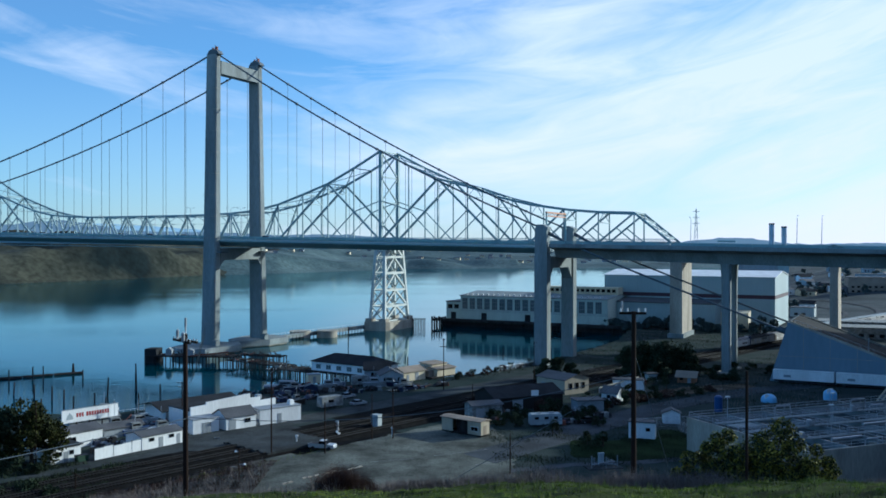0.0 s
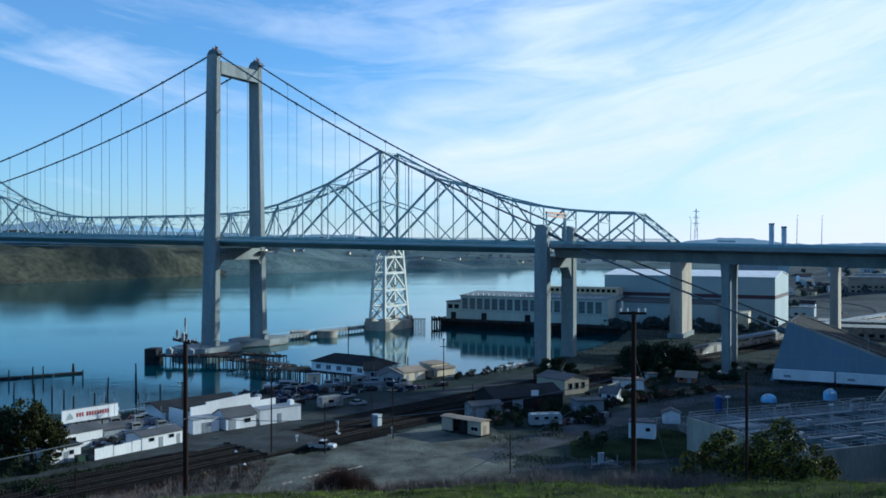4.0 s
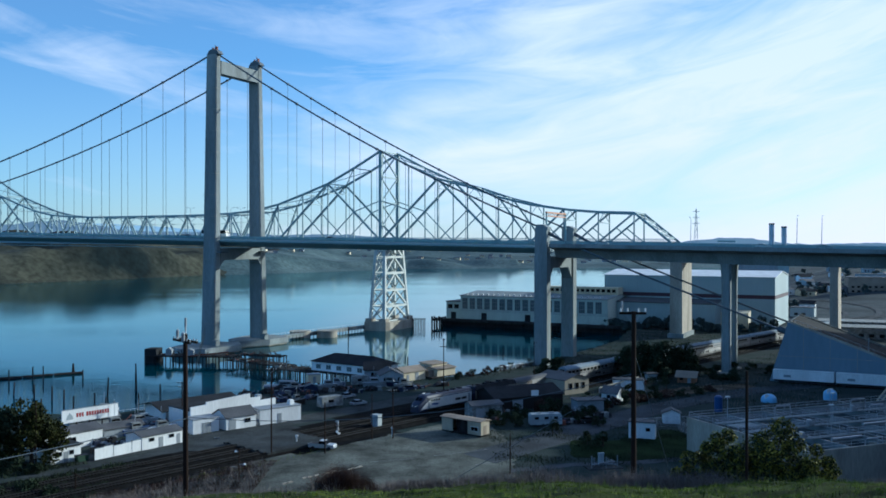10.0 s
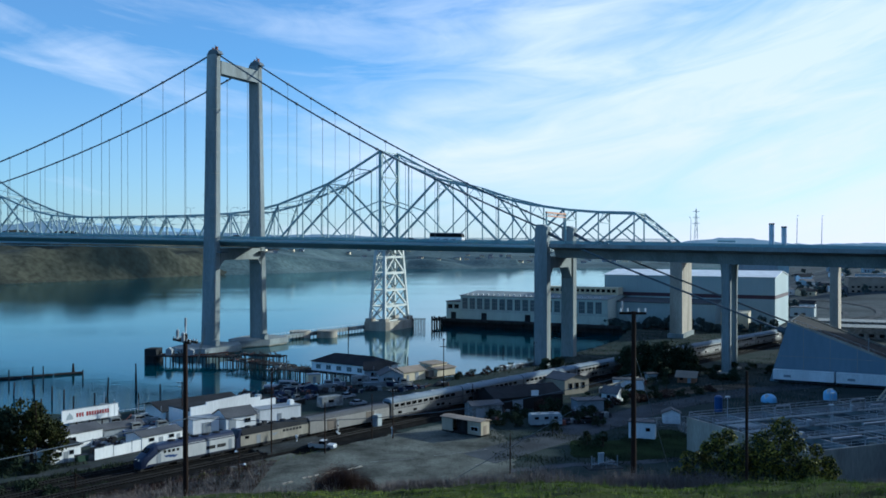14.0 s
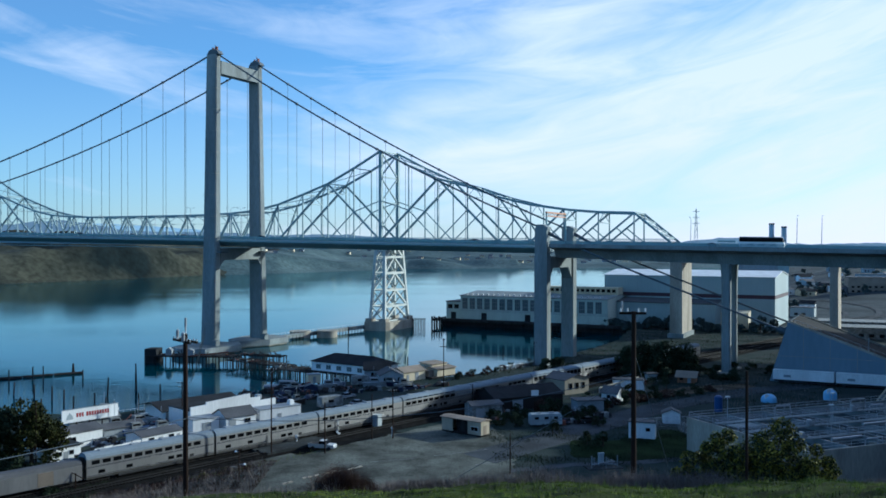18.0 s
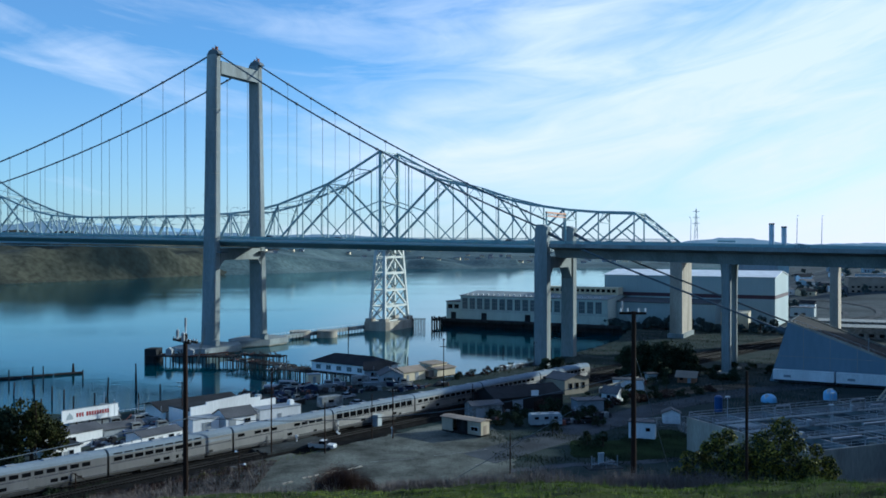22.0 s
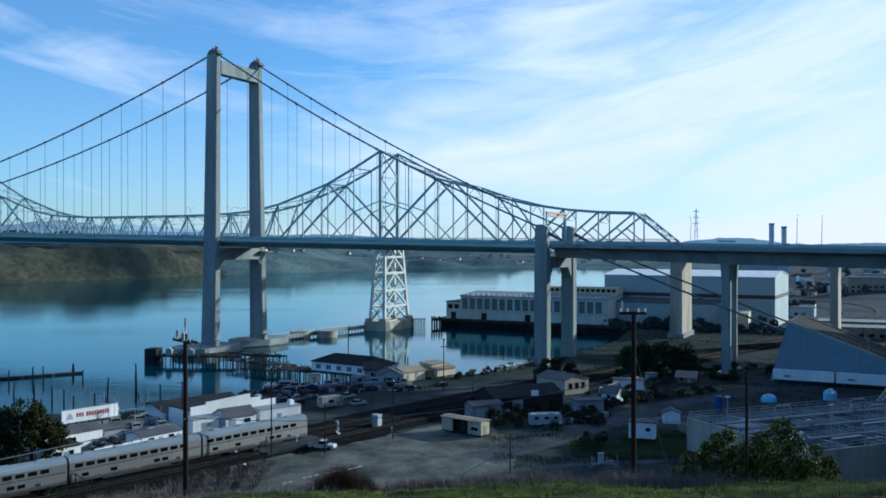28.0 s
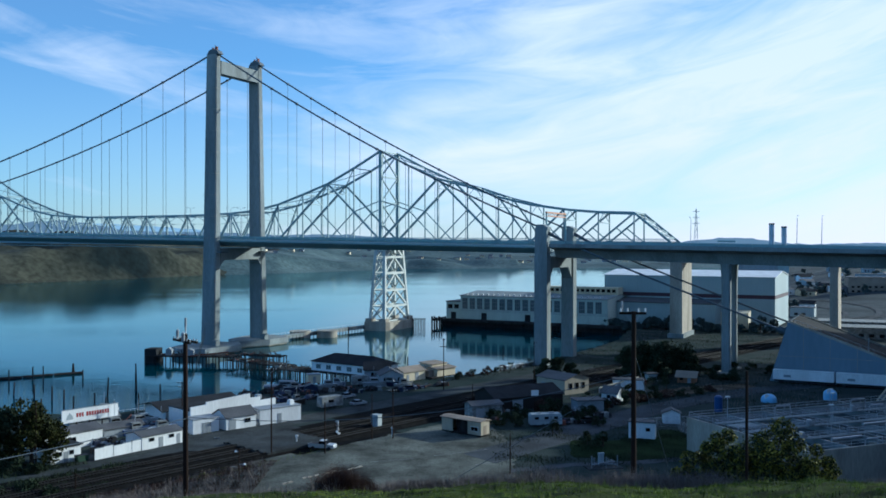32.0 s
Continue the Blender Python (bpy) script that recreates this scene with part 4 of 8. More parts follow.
def build_old_locomotive(name, label, L):
    """Older boxy diesel: grimy pale sides under a dark, cluttered hood."""
    c = thing(name, pose(0, 0, 0), label, "locomotive", "locomotives of the train")
    W = 1.48
    part("body", Geo().box(1.2, -W, 0.8, L, W, 3.0), GRIMY, c, "grimy cream flanks")
    part("hood", Geo().prism([(-W, 3.01), (W, 3.01), (W - .35, 3.7), (.9, 4.2), (-.9, 4.2), (-W + .35, 3.7)], "x", 1.6, L - .1), ROOF_DK, c, "sooty dark hood")
    part("cab", Geo().prism([(0.2, 0.8), (1.19, 0.8), (1.19, 3.0), (1.6, 4.3), (1.0, 4.25), (.6, 2.7), (.2, 2.6)], "y", -W + .05, W - .05), NAVY, c, "dark blue cab front")
    for y in (-1, 1):
        for k in range(6):
            part("grille", Geo().box(L - 6.8 + .85 * k, y * W - .02, 2.3, L - 6.15 + .85 * k, y * W + .02, 2.8), BLACK, c)
        part("side_window", Geo().box(2.2, y * W - .02, 2.3, 3.2, y * W + .02, 2.85), GLASS_DK, c)
        part("emblem_bar", Geo().prism([(8.0, 2.4), (10.6, 2.5), (9.4, 1.9)], "y", y * W - .016, y * W + .016), GREYP, c, "grey slanted emblem bar")
        part("access_door", Geo().box(5.0, y * W - .02, 1.0, 6.0, y * W + .02, 2.7), GREYP, c)
        part("sill_stripe", Geo().box(1.2, y * W - .013, 0.8, L, y * W + .013, 1.0), ROOF_DK, c)
    for k in range(5):
        part("roof_fan", Geo().tube((4 + 2.9 * k, 0, 4.15), (4 + 2.9 * k, 0, 4.45 + .15 * (k % 2)), .65, n=12), ROOF_DK, c)
    part("exhaust_stack", Geo().cbox(L * .45, .3, 4.5, .9, .6, .7), BLACK, c)
    loco_running_gear(c, L)
    return c


def glow(name, color, strength):
    m = bpy.data.materials.new(name)
    m.use_nodes = True
    b = m.node_tree.nodes["Principled BSDF"]
    b.inputs["Emission Color"].default_value = (*color, 1)
    b.inputs["Emission Strength"].default_value = strength
    return m


LAMPGLOW = glow("headlamp_glow", (1, 0.9, 0.7), 0.5)
TRAIN = [(build_locomotive("locomotive", "silver and blue diesel locomotive hauling the train", 20.0), -89.3, 20.0),
         (build_old_locomotive("locomotive", "older grimy cream diesel locomotive with a sooty hood", 18.4), -69.0, 18.4),
         (build_baggage_car(), -50.4, 24.3)]
coach = build_passenger_car("passenger_car", "two-deck stainless steel railway coach with dark windows")
lounge = build_passenger_car("lounge_car", "stainless steel lounge coach with tall windows wrapping into the roof", "lounge")
parlour = build_passenger_car("parlour_car", "stainless parlour coach with two rows of windows and a grey stripe", "parlour")
diner = build_passenger_car("dining_car", "stainless dining coach with windows in groups", "diner")
coaches = [coach] + [copy_thing(coach, pose(0, 0, 0)) for _ in range(5)]
order = coaches[:3] + [parlour, diner, lounge] + coaches[3:]
for k, c in enumerate(order):
    TRAIN.append((c, -25.9 + 25.9 * k, 25.9))

# where the coupling that passes the line's zero at 19 s stands, in metres along the line
TRAIN_S = [(0, 336), (1, 319.5), (2, 303.5), (5.5, 243.5), (9, 181.7), (13, 110.0), (14.5, 81.5), (17, 35.5), (19, -1.0), (28, -167), (30, -204.2), (32, -242)]


def train_s(t):
    return float(np.interp(t, [p[0] for p in TRAIN_S], [p[1] for p in TRAIN_S]))


# ---- road vehicles ----


def build_car(label, paint, kind="car"):
    c = thing(kind, pose(0, 0, 0), label, kind, "")
    lower = [(-2.2, 0.35), (2.2, 0.35), (2.25, 0.7), (2.05, 0.92), (1.1, 0.98), (-1.5, 1.0), (-2.2, 0.95), (-2.3, 0.6)]
    part("body", Geo().prism(lower, "y", -0.88, 0.88), paint, c)
    part("cabin", Geo().prism([(-1.75, 0.98), (1.1, 0.97), (0.35, 1.42), (-1.05, 1.44)], "y", -0.76, 0.76), GLASS_DK, c, "dark glazed cabin")
    part("roof", Geo().prism([(-1.05, 1.42), (0.35, 1.40), (0.25, 1.48), (-0.95, 1.50)], "y", -0.72, 0.72), paint, c)
    for x in (-1.4, 1.4):
        for y in (-0.8, 0.8):
            w = part("wheel", Geo().tube((x, y - .1, 0.33), (x, y + .1, 0.33), 0.33, n=12), BLACK, c)
            part("rim", Geo().tube((x, y - .115, 0.33), (x, y + .115, 0.33), 0.19, n=8), GALV, w)
    for y in (-0.6, 0.6):
        part("headlight", Geo().cbox(2.2, y, 0.72, 0.12, 0.35, 0.16), WHITE, c)
        part("tail_light", Geo().cbox(-2.25, y, 0.8, 0.1, 0.3, 0.16), REDP, c)
    part("bumper", Geo().cbox(2.27, 0, 0.48, 0.12, 1.7, 0.2), BLACK, c)
    return c


def build_bus():
    c = thing("coach_bus", pose(0, 0, 0), "long white touring coach with a dark window band", "bus")
    part("body", Geo().prism([(-6.8, 0.4), (6.6, 0.4), (6.8, 0.9), (6.75, 2.0), (-6.8, 2.0)], "y", -1.28, 1.28), WHITE, c, "white lower body")
    part("window_band", Geo().prism([(-6.75, 2.0), (6.74, 2.0), (6.35, 3.35), (-6.7, 3.35)], "y", -1.26, 1.26), GLASS_DK, c, "dark glazed window band")
    part("roof", Geo().prism([(-6.8, 3.35), (6.3, 3.35), (6.0, 3.62), (-6.6, 3.62)], "y", -1.24, 1.24), GREYP, c)
    for y in (-1, 1):
        for k in range(7):
            x = -5.6 + 1.75 * k
            part("window_post", Geo().box(x - .05, y * 1.27 - .012, 2.0, x + .05, y * 1.27 + .012, 3.3), BLACK, c)
        for x, w in ((-4.5, 1.6), (-1.5, 2.2), (2.0, 1.8)):
            part("graphic", Geo().prism([(x, 1.0), (x + w, 0.8), (x + w + .7, 1.5), (x + .5, 1.3)], "y", y * 1.28 - .012, y * 1.28 + .012), GREYP, c, "grey swoosh graphic")
    for x in (-4.7, -3.4, 4.4):
        for y in (-1.1, 1.1):
            part("wheel", Geo().tube((x, y - .16, 0.5), (x, y + .16, 0.5), 0.5, n=14), BLACK, c)
    part("mirror", Geo().cbox(6.9, 1.45, 2.6, 0.15, 0.3, 0.5).cbox(6.9, -1.45, 2.6, 0.15, 0.3, 0.5), BLACK, c)
    return c


bus = build_bus()


def deck_pose(a, y, flip=False):
    d = Vector((math.cos(radians(BRIDGE_RZ)), math.sin(radians(BRIDGE_RZ)), 0))
    n = Vector((-d.y, d.x, 0))
    p = Vector((BX, BY, 0)) + d * a + n * y
    return pose(p.x, p.y, road_z(a) + 0.05, 0, 1.02 if not flip else -1.02, BRIDGE_RZ + (180 if flip else 0))


SILVER = mat("silver_paint", (0.5, 0.51, 0.52), 0.35, 0.4, var=0.05)
# vehicle, moment, its place along the deck at that moment, and lane
TRAFFIC = [(build_car("dark sports utility car crossing the bridge", BLACK), 0.0, 240.0, -7.6), (build_car("silver car crossing the bridge", SILVER), 0.0, 187.5, -7.6),
           (build_car("dark blue car crossing the bridge", NAVY), 8.0, 246.0, -7.6), (build_car("dark car crossing the bridge", NAVY), 10.0, 237.0, -7.6), (build_car("white car crossing the bridge", WHITE), 10.0, 219.0, -7.6),
           (build_car("silver-grey car crossing the viaduct", SILVER), 12.0, 222.3, -7.6), (build_car("dark car ahead of the coach", BLACK), 17.0, 250.5, -7.6), (bus, 18.0, 218.5, -7.4), (build_car("dark car following the coach", NAVY), 18.0, 203.5, -7.6),
           (build_car("blue-grey car crossing the bridge", NAVY), 22.0, 230.5, -7.6), (build_car("dark car crossing the bridge", BLACK), 25.0, 216.0, -7.6),
           (build_car("silver and black car crossing the bridge", SILVER), 28.0, 226.4, -7.6), (build_car("dark van crossing the bridge", BLACK), 28.0, 192.0, -7.6)]
for ob_, *_ in TRAFFIC:
    tagged(ob_, group="traffic on the bridge")

# ---- waterfront and yard ----


def house(name, x, y, rz, L, W, H, label, category, wall, roof, pitch=1.2, flat=False, wins=(), doors=(), over=0.35, z=GZ, group="", ridge="x", winmat=None):
    """A shed or house standing with its front-left foot corner at (x, y): local x along the front, y to the back."""
    h = thing(name, pose(x, y, z, 0, 0, rz), label, category, group)
    if flat:
        part("wall_shell", Geo().box(0, 0, 0, L, W, H), wall, h)
        part("roof", Geo().box(-over, -over, H, L + over, W + over, H + 0.25), roof, h)
    elif ridge == "x":
        part("wall_shell", Geo().prism([(0, 0), (W, 0), (W, H), (W / 2, H + pitch), (0, H)], "x", 0, L), wall, h)
        e = over * pitch / (W / 2)
        for sgn in (0, 1):
            f = lambda yy: yy if not sgn else W - yy
            a, b = (f(-over), H - e + .03), (f(W / 2), H + pitch + .03)
            poly = [a, b, (b[0], b[1] + .14), (a[0], a[1] + .14)]
            part("roof_slope", Geo().prism(poly if not sgn else poly[::-1], "x", -over, L + over), roof, h)
    else:
        part("wall_shell", Geo().prism([(0, 0), (L, 0), (L, H), (L / 2, H + pitch), (0, H)], "y", 0, W), wall, h)
        e = over * pitch / (L / 2)
        for sgn in (0, 1):
            f = lambda xx: xx if not sgn else L - xx
            a, b = (f(-over), H - e + .03), (f(L / 2), H + pitch + .03)
            poly = [a, b, (b[0], b[1] + .14), (a[0], a[1] + .14)]
            part("roof_slope", Geo().prism(poly if not sgn else poly[::-1], "y", -over, W + over), roof, h)
    for wx, wz, ww, wh, *face in wins:
        fc = face[0] if face else "f"
        if fc == "f":
            fr = part("window", Geo().box(wx, -0.07, wz, wx + ww, 0.05, wz + wh), wall if wall is not WHITE else GREYP, h)
            part("pane", Geo().box(wx + .08, -0.09, wz + .08, wx + ww - .08, -0.05, wz + wh - .08), winmat or GLASS_DK, fr)
        else:
            X0 = L if fc == "r" else 0
            o = 1 if fc == "r" else -1
            fr = part("window", Geo().box(min(X0 + o * .07, X0), wx, wz, max(X0 + o * .07, X0), wx + ww, wz + wh), wall if wall is not WHITE else GREYP, h)
            part("pane", Geo().box(min(X0 + o * .09, X0), wx + .08, wz + .08, max(X0 + o * .09, X0), wx + ww - .08, wz + wh - .08), winmat or GLASS_DK, fr)
    for dx, dw, dh, *face in doors:
        if face and face[0] == "r":
            part("door", Geo().box(L - .02, dx, 0.05, L + .06, dx + dw, dh), GREYP, h)
        elif face and face[0] == "l":
            part("door", Geo().box(-.06, dx, 0.05, .02, dx + dw, dh), GREYP, h)
        else:
            part("door", Geo().box(dx, -0.06, 0.05, dx + dw, 0.02, dh), GREYP, h)
    return h


RR = RAIL_RZ
TAN_ROOF = mat("tan_roof", (0.30, 0.24, 0.18), 0.8, var=0.2, scale=0.6)
GRAVEL = mat("gravel_lot", (0.142, 0.148, 0.126), 0.95, var=0.55, scale=0.45, bump=0.5, spec=0.05)
DIRT = mat("dirt_road", (0.062, 0.068, 0.069), 0.95, var=0.45, scale=0.5, bump=0.4, spec=0.05)
WORNROAD = mat("worn_asphalt", (0.072, 0.080, 0.088), 0.9, var=0.4, scale=0.35, bump=0.3, spec=0.08)
LAWN = mat("dark_lawn", (0.012, 0.026, 0.010), 0.95, var=0.45, scale=0.5, bump=0.5, tint=(0.026, 0.044, 0.016), spec=0.03)
VERGE = mat("dry_verge", (0.16, 0.125, 0.085), 0.95, var=0.5, scale=0.5, bump=0.5, spec=0.04)
CEDAR = mat("cedar_boards", (0.30, 0.15, 0.08), 0.85, var=0.3, scale=0.8, streak=True)
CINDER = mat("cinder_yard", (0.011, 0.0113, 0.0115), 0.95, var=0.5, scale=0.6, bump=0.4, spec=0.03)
PALEBLUE = mat("pale_blue_paint", (0.36, 0.40, 0.42), 0.6, var=0.12, streak=True)
WARE = mat("warehouse_cladding", (0.36, 0.43, 0.44), 0.6, var=0.08, scale=0.2, streak=True)
MAROON = mat("maroon_stripe", (0.065, 0.032, 0.045), 0.6, var=0.1)
SKYBLUE = mat("blue_fibreglass", (0.34, 0.58, 0.86), 0.35, var=0.1)
BASINW = mat("basin_water", (0.02, 0.03, 0.035), 0.15, var=0.3, bump=0.02)
BARK = mat("bark", (0.07, 0.05, 0.035), 0.95, var=0.3, scale=3, bump=0.5)
# leaves of distant trees, with haze put into the pale bluish green
HAZED_LEAF = mat("hazed_leaves", (0.070, 0.100, 0.098), 0.8, var=0.3, scale=0.1, island=0.3, bump=0)
TREE_GR = mat("tree_leaves", (0.026, 0.034, 0.012), 0.8, var=0.35, scale=0.5, tint=(0.054, 0.056, 0.014), island=0.5, bump=0, spec=0.08)
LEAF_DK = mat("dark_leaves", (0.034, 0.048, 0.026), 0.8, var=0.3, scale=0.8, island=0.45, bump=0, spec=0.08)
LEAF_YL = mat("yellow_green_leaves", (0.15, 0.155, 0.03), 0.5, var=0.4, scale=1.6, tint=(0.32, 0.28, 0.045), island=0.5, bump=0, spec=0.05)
TWIG_BR = mat("brown_twigs", (0.070, 0.045, 0.036), 0.95, var=0.3, island=0.4, bump=0, spec=0.05)
GRASS_GR = mat("green_grass", (0.12, 0.19, 0.025), 0.8, var=0.55, scale=0.7, tint=(0.30, 0.35, 0.06), island=0.4, bump=0, spec=0.08)
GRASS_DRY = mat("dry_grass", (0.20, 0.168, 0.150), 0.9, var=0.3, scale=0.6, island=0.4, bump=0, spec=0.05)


BROWNW = mat("dark_brown_boards", (0.020, 0.0175, 0.017), 0.9, var=0.3, scale=1.0, streak=True)
DUMPGREEN = mat("green_bin_paint", (0.012, 0.045, 0.025), 0.6, var=0.3)
FADED = mat("faded_paint", (0.27, 0.28, 0.275), 0.9, var=0.5, scale=3.0)


def sheet(name, pts, z, material, label):
    """A thin paved or bare sheet lying on the flats."""
    g = Geo().prism(pts, "z", GZ - 0.25, z)
    return solid(name, g, material, label, name.replace("_", " "), kind="structure")


def wob(pts, amp, step_m, seed):
    """The same outline with uneven, worn edges."""
    rng, out = random.Random(seed), []
    for p, q in zip(pts, pts[1:] + pts[:1]):
        n = max(1, int(math.hypot(q[0] - p[0], q[1] - p[1]) / step_m))
        for k in range(n):
            t = k / n
            out.append((p[0] + (q[0] - p[0]) * t + rng.uniform(-amp, amp), p[1] + (q[1] - p[1]) * t + rng.uniform(-amp, amp)))
    return out


def on_line(s, off):
    p = track_at(s, off)
    return (p.x, p.y)


def strip(s0, s1, o0, o1, n=24):
    ss = np.linspace(s0, s1, n)
    return [on_line(s, o0) for s in ss][::-1] + [on_line(s, o1) for s in ss] if o1 > o0 else [on_line(s, o0) for s in ss] + [on_line(s, o1) for s in ss][::-1]


def ccw(pts):
    a = sum(p[0] * q[1] - q[0] * p[1] for p, q in zip(pts, pts[1:] + pts[:1]))
    return pts if a > 0 else pts[::-1]


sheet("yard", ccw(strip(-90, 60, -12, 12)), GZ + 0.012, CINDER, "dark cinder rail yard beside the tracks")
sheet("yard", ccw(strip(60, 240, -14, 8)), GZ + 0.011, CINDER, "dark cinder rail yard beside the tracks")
sheet("road", wob(ccw(strip(-14, 48, -13.8, -10.4)), .3, 2.0, 8), GZ + 0.024, DIRT, "pale dirt strip in front of the boat sheds")
sheet("parking_lot", wob(ccw([(-35, 146), (-35.5, 160), (-34, 171), (-20, 186.5), (-6, 202), (4, 212), (10, 208), (13, 196), (14, 178), (13, 163), (12, 154), (10, 146), (5, 142)]), .7, 1.6, 3), GZ + 0.030, GRAVEL, "sunlit grey gravel lot with tyre marks")
sheet("road", ccw([(4, 178), (10, 170), (40, 204), (58, 226), (90, 252), (112, 262), (112, 270), (88, 260), (52, 232), (34, 212)]), GZ + 0.045, WORNROAD, "narrow worn asphalt road across the yard")
sheet("road", ccw(strip(-6, 160, -22, -14.5)), GZ + 0.022, DIRT, "grey dirt road along the waterfront")
for k, (x, y, rz, L) in enumerate([(-2, 176, 28, 13), (6, 169, 30, 11), (-14, 171, 20, 9)]):
    solid("painted_line", Geo().box(0, -0.07, 0, L, 0.07, 0.012), FADED, "faded white line painted on the lot", "road marking", m=pose(x, y, GZ + 0.034, 0, 0, rz), group="painted lines", kind="structure")
cross = thing("level_crossing", pose(-34.5, 186.5, GZ, 0, 0, RR), "dusty planked level crossing over the tracks", "level crossing", kind="structure")
for k in range(22):
    part("crossing_plank", Geo().box(-8 + .4 * math.sin(k * 1.7), -7.5 + .68 * k, 0.3, 8 + .4 * math.sin(k * 2.9), -6.86 + .68 * k, RZ - GZ - 0.02), DIRT, cross)
sheet("road", ccw([on_line(18, 16), on_line(30, 16), on_line(31, 7.6), on_line(21, 7.6)]), GZ + 0.05, GRAVEL, "dusty road leading to the level crossing")
sheet("road", ccw([on_line(20, -7.6), on_line(31, -7.6), on_line(44, -15), on_line(12, -15)]), GZ + 0.05, DIRT, "dusty road leading to the level crossing")
kerb = thing("kerb", pose(-28, 155, GZ, 0, 0, 46), "pale crumbling concrete kerb of the lot", "kerb", kind="structure")
for k in range(15):
    if k not in (2, 3, 7, 11):
        o = .5 * math.sin(k * .35) + .12 * math.sin(k * 5.1)
        part("kerb_stone", Geo().prism([(k * 1.2, 0), (k * 1.2 + .9 + .3 * math.sin(k), 0), (k * 1.2 + 1.0, .2 + .08 * math.sin(k * 2.3)), (k * 1.2 + .1, .22 + .08 * math.sin(k * 3.1))], "y", o - .16, o + .16), CONC_OLD, kerb)

# restaurant and boat sheds by the track
house("low_shed", -60.9, 180.6, RR + 6, 9.8, 5.6, 2.7, "low white boat shed with a dull grey roof", "shed", WHITE, ROOF_GR, pitch=.7, over=.3, wins=[(1.6, 1.5, 1.3, 0.8), (6.4, 1.5, 1.3, 0.8)], doors=[(4.0, 1.0, 2.1), (8.4, 0.8, 2.1)])
bf = thing("board_fence", pose(-67.2, 172.2, GZ, 0, 0, RR + 6), "white board fence along the boat sheds", "fence")
for k in range(5):
    hk = 2.25 + .12 * math.sin(k * 2.1)
    pn = part("fence_panel", Geo().box(2.06 * k, .06 * (k % 2), .08, 2.06 * k + 2.0, .06 * (k % 2) + .08, hk), WHITE, bf)
    part("top_rail", Geo().box(2.06 * k, .06 * (k % 2) - .03, hk, 2.06 * k + 2.0, .06 * (k % 2) + .11, hk + .08), GREYP, pn)
    part("post", Geo().beam((2.06 * k + .03, .2, 0), (2.06 * k + .03, .2, hk + .1), .14), WOOD_DK, bf)
dm = thing("dumpster", pose(-69.6, 170.4, GZ, 0, 0, RR + 4), "dark green steel dumpster beside the fence", "dumpster")
part("bin", Geo().prism([(0, .15), (2.0, .15), (2.2, 1.2), (-.15, 1.35)], "y", 0, 1.3), DUMPGREEN, dm)
part("lid", Geo().prism([(-.2, 1.36), (2.25, 1.21), (2.25, 1.27), (-.2, 1.42)], "y", -.03, 1.33), BLACK, dm)
for y_ in (.15, 1.0):
    part("skid", Geo().box(.1, y_, 0, 1.9, y_ + .15, .15), BLACK, dm)
house("shed", -74.0, 168.4, RR + 4, 6.0, 5.0, 3.0, "small white shed with a dark flat roof", "shed", WHITE, ROOF_DK, flat=True, wins=[(1.0, 1.4, 1.2, 0.9), (3.6, 1.4, 1.0, 0.9)], doors=[(2.5, 0.9, 2.1)])
house("boat_shed", -80.0, 176.5, RR + 6, 14.0, 6.0, 3.2, "white open-sided boat shed under a grey roof", "shed", WHITE, ROOF_GR, pitch=0.9, wins=[(2, 1.3, 2.0, 1.1), (6, 1.3, 2.0, 1.1)])
house("restaurant", -66.0, 212.5, RR - 4, 19.0, 11.0, 2.4, "white waterfront restaurant under a broad dark hipped roof", "restaurant", WHITE, ROOF_DK, pitch=1.2, over=1.6,
      wins=[(2, .9, 2.2, 1.1), (6, .9, 2.2, 1.1), (10, .9, 2.2, 1.1), (14, .9, 2.2, 1.1)])


def build_shopfront():
    h = thing("shopfront", pose(-57.0, 201.5, GZ, 0, 0, 45.5), "white building with a tall stepped false front", "building")
    part("stepped_wall", Geo().prism([(0, 0), (23, 0), (23, 4.4), (18.6, 4.3), (18.6, 5.2), (15.8, 5.2), (15.8, 6.3), (4.0, 5.6), (4.0, 5.1), (0, 4.9)], "y", 0, 0.4), WHITE, h, "white stepped parapet wall")
    part("rear_shell", Geo().box(0.1, 0.45, 0, 22.5, 10, 4.0), WHITE, h)
    part("roof", Geo().box(0, 0.45, 4.0, 22.7, 10.4, 4.2), ROOF_DK, h)
    part("roof_vent", Geo().cbox(20, 3, 4.7, 1.2, 1.2, 1.0), GALV, h)
    return h


build_shopfront()
house("container", -54.9, 196.0, RR - 6, 6.2, 4.5, 3.0, "white storage container with double doors", "container", WHITE, GREYP, flat=True, over=0.05, doors=[(2.2, 1.0, 2.3), (3.3, 1.0, 2.3)])
house("gable_shed", -48.6, 200.2, RR - 4, 7.6, 6.0, 2.9, "white gabled shed with a grey roof and a dark doorway", "shed", WHITE, ROOF_GR, pitch=1.5, ridge="x", doors=[(0.6, 1.8, 2.3)], wins=[(4.6, 1.2, 1.6, 1.0)])
house("container", -42.3, 206.2, RR - 8, 10.8, 4.2, 3.4, "long pale-grey storage container beside the track", "container", WHITE, GREYP, flat=True, over=0.08, doors=[(4.6, 1.0, 2.2)])
solid("roof_unit", Geo().cbox(0, 0, 0.5, 1.2, 1.2, 1.0).cbox(0, 0, 1.08, 0.8, 0.8, 0.16), WHITE, "white roof ventilator on the container", "vent", m=pose(-36.4, 213.2, GZ + 3.65, 0, 0, RR))


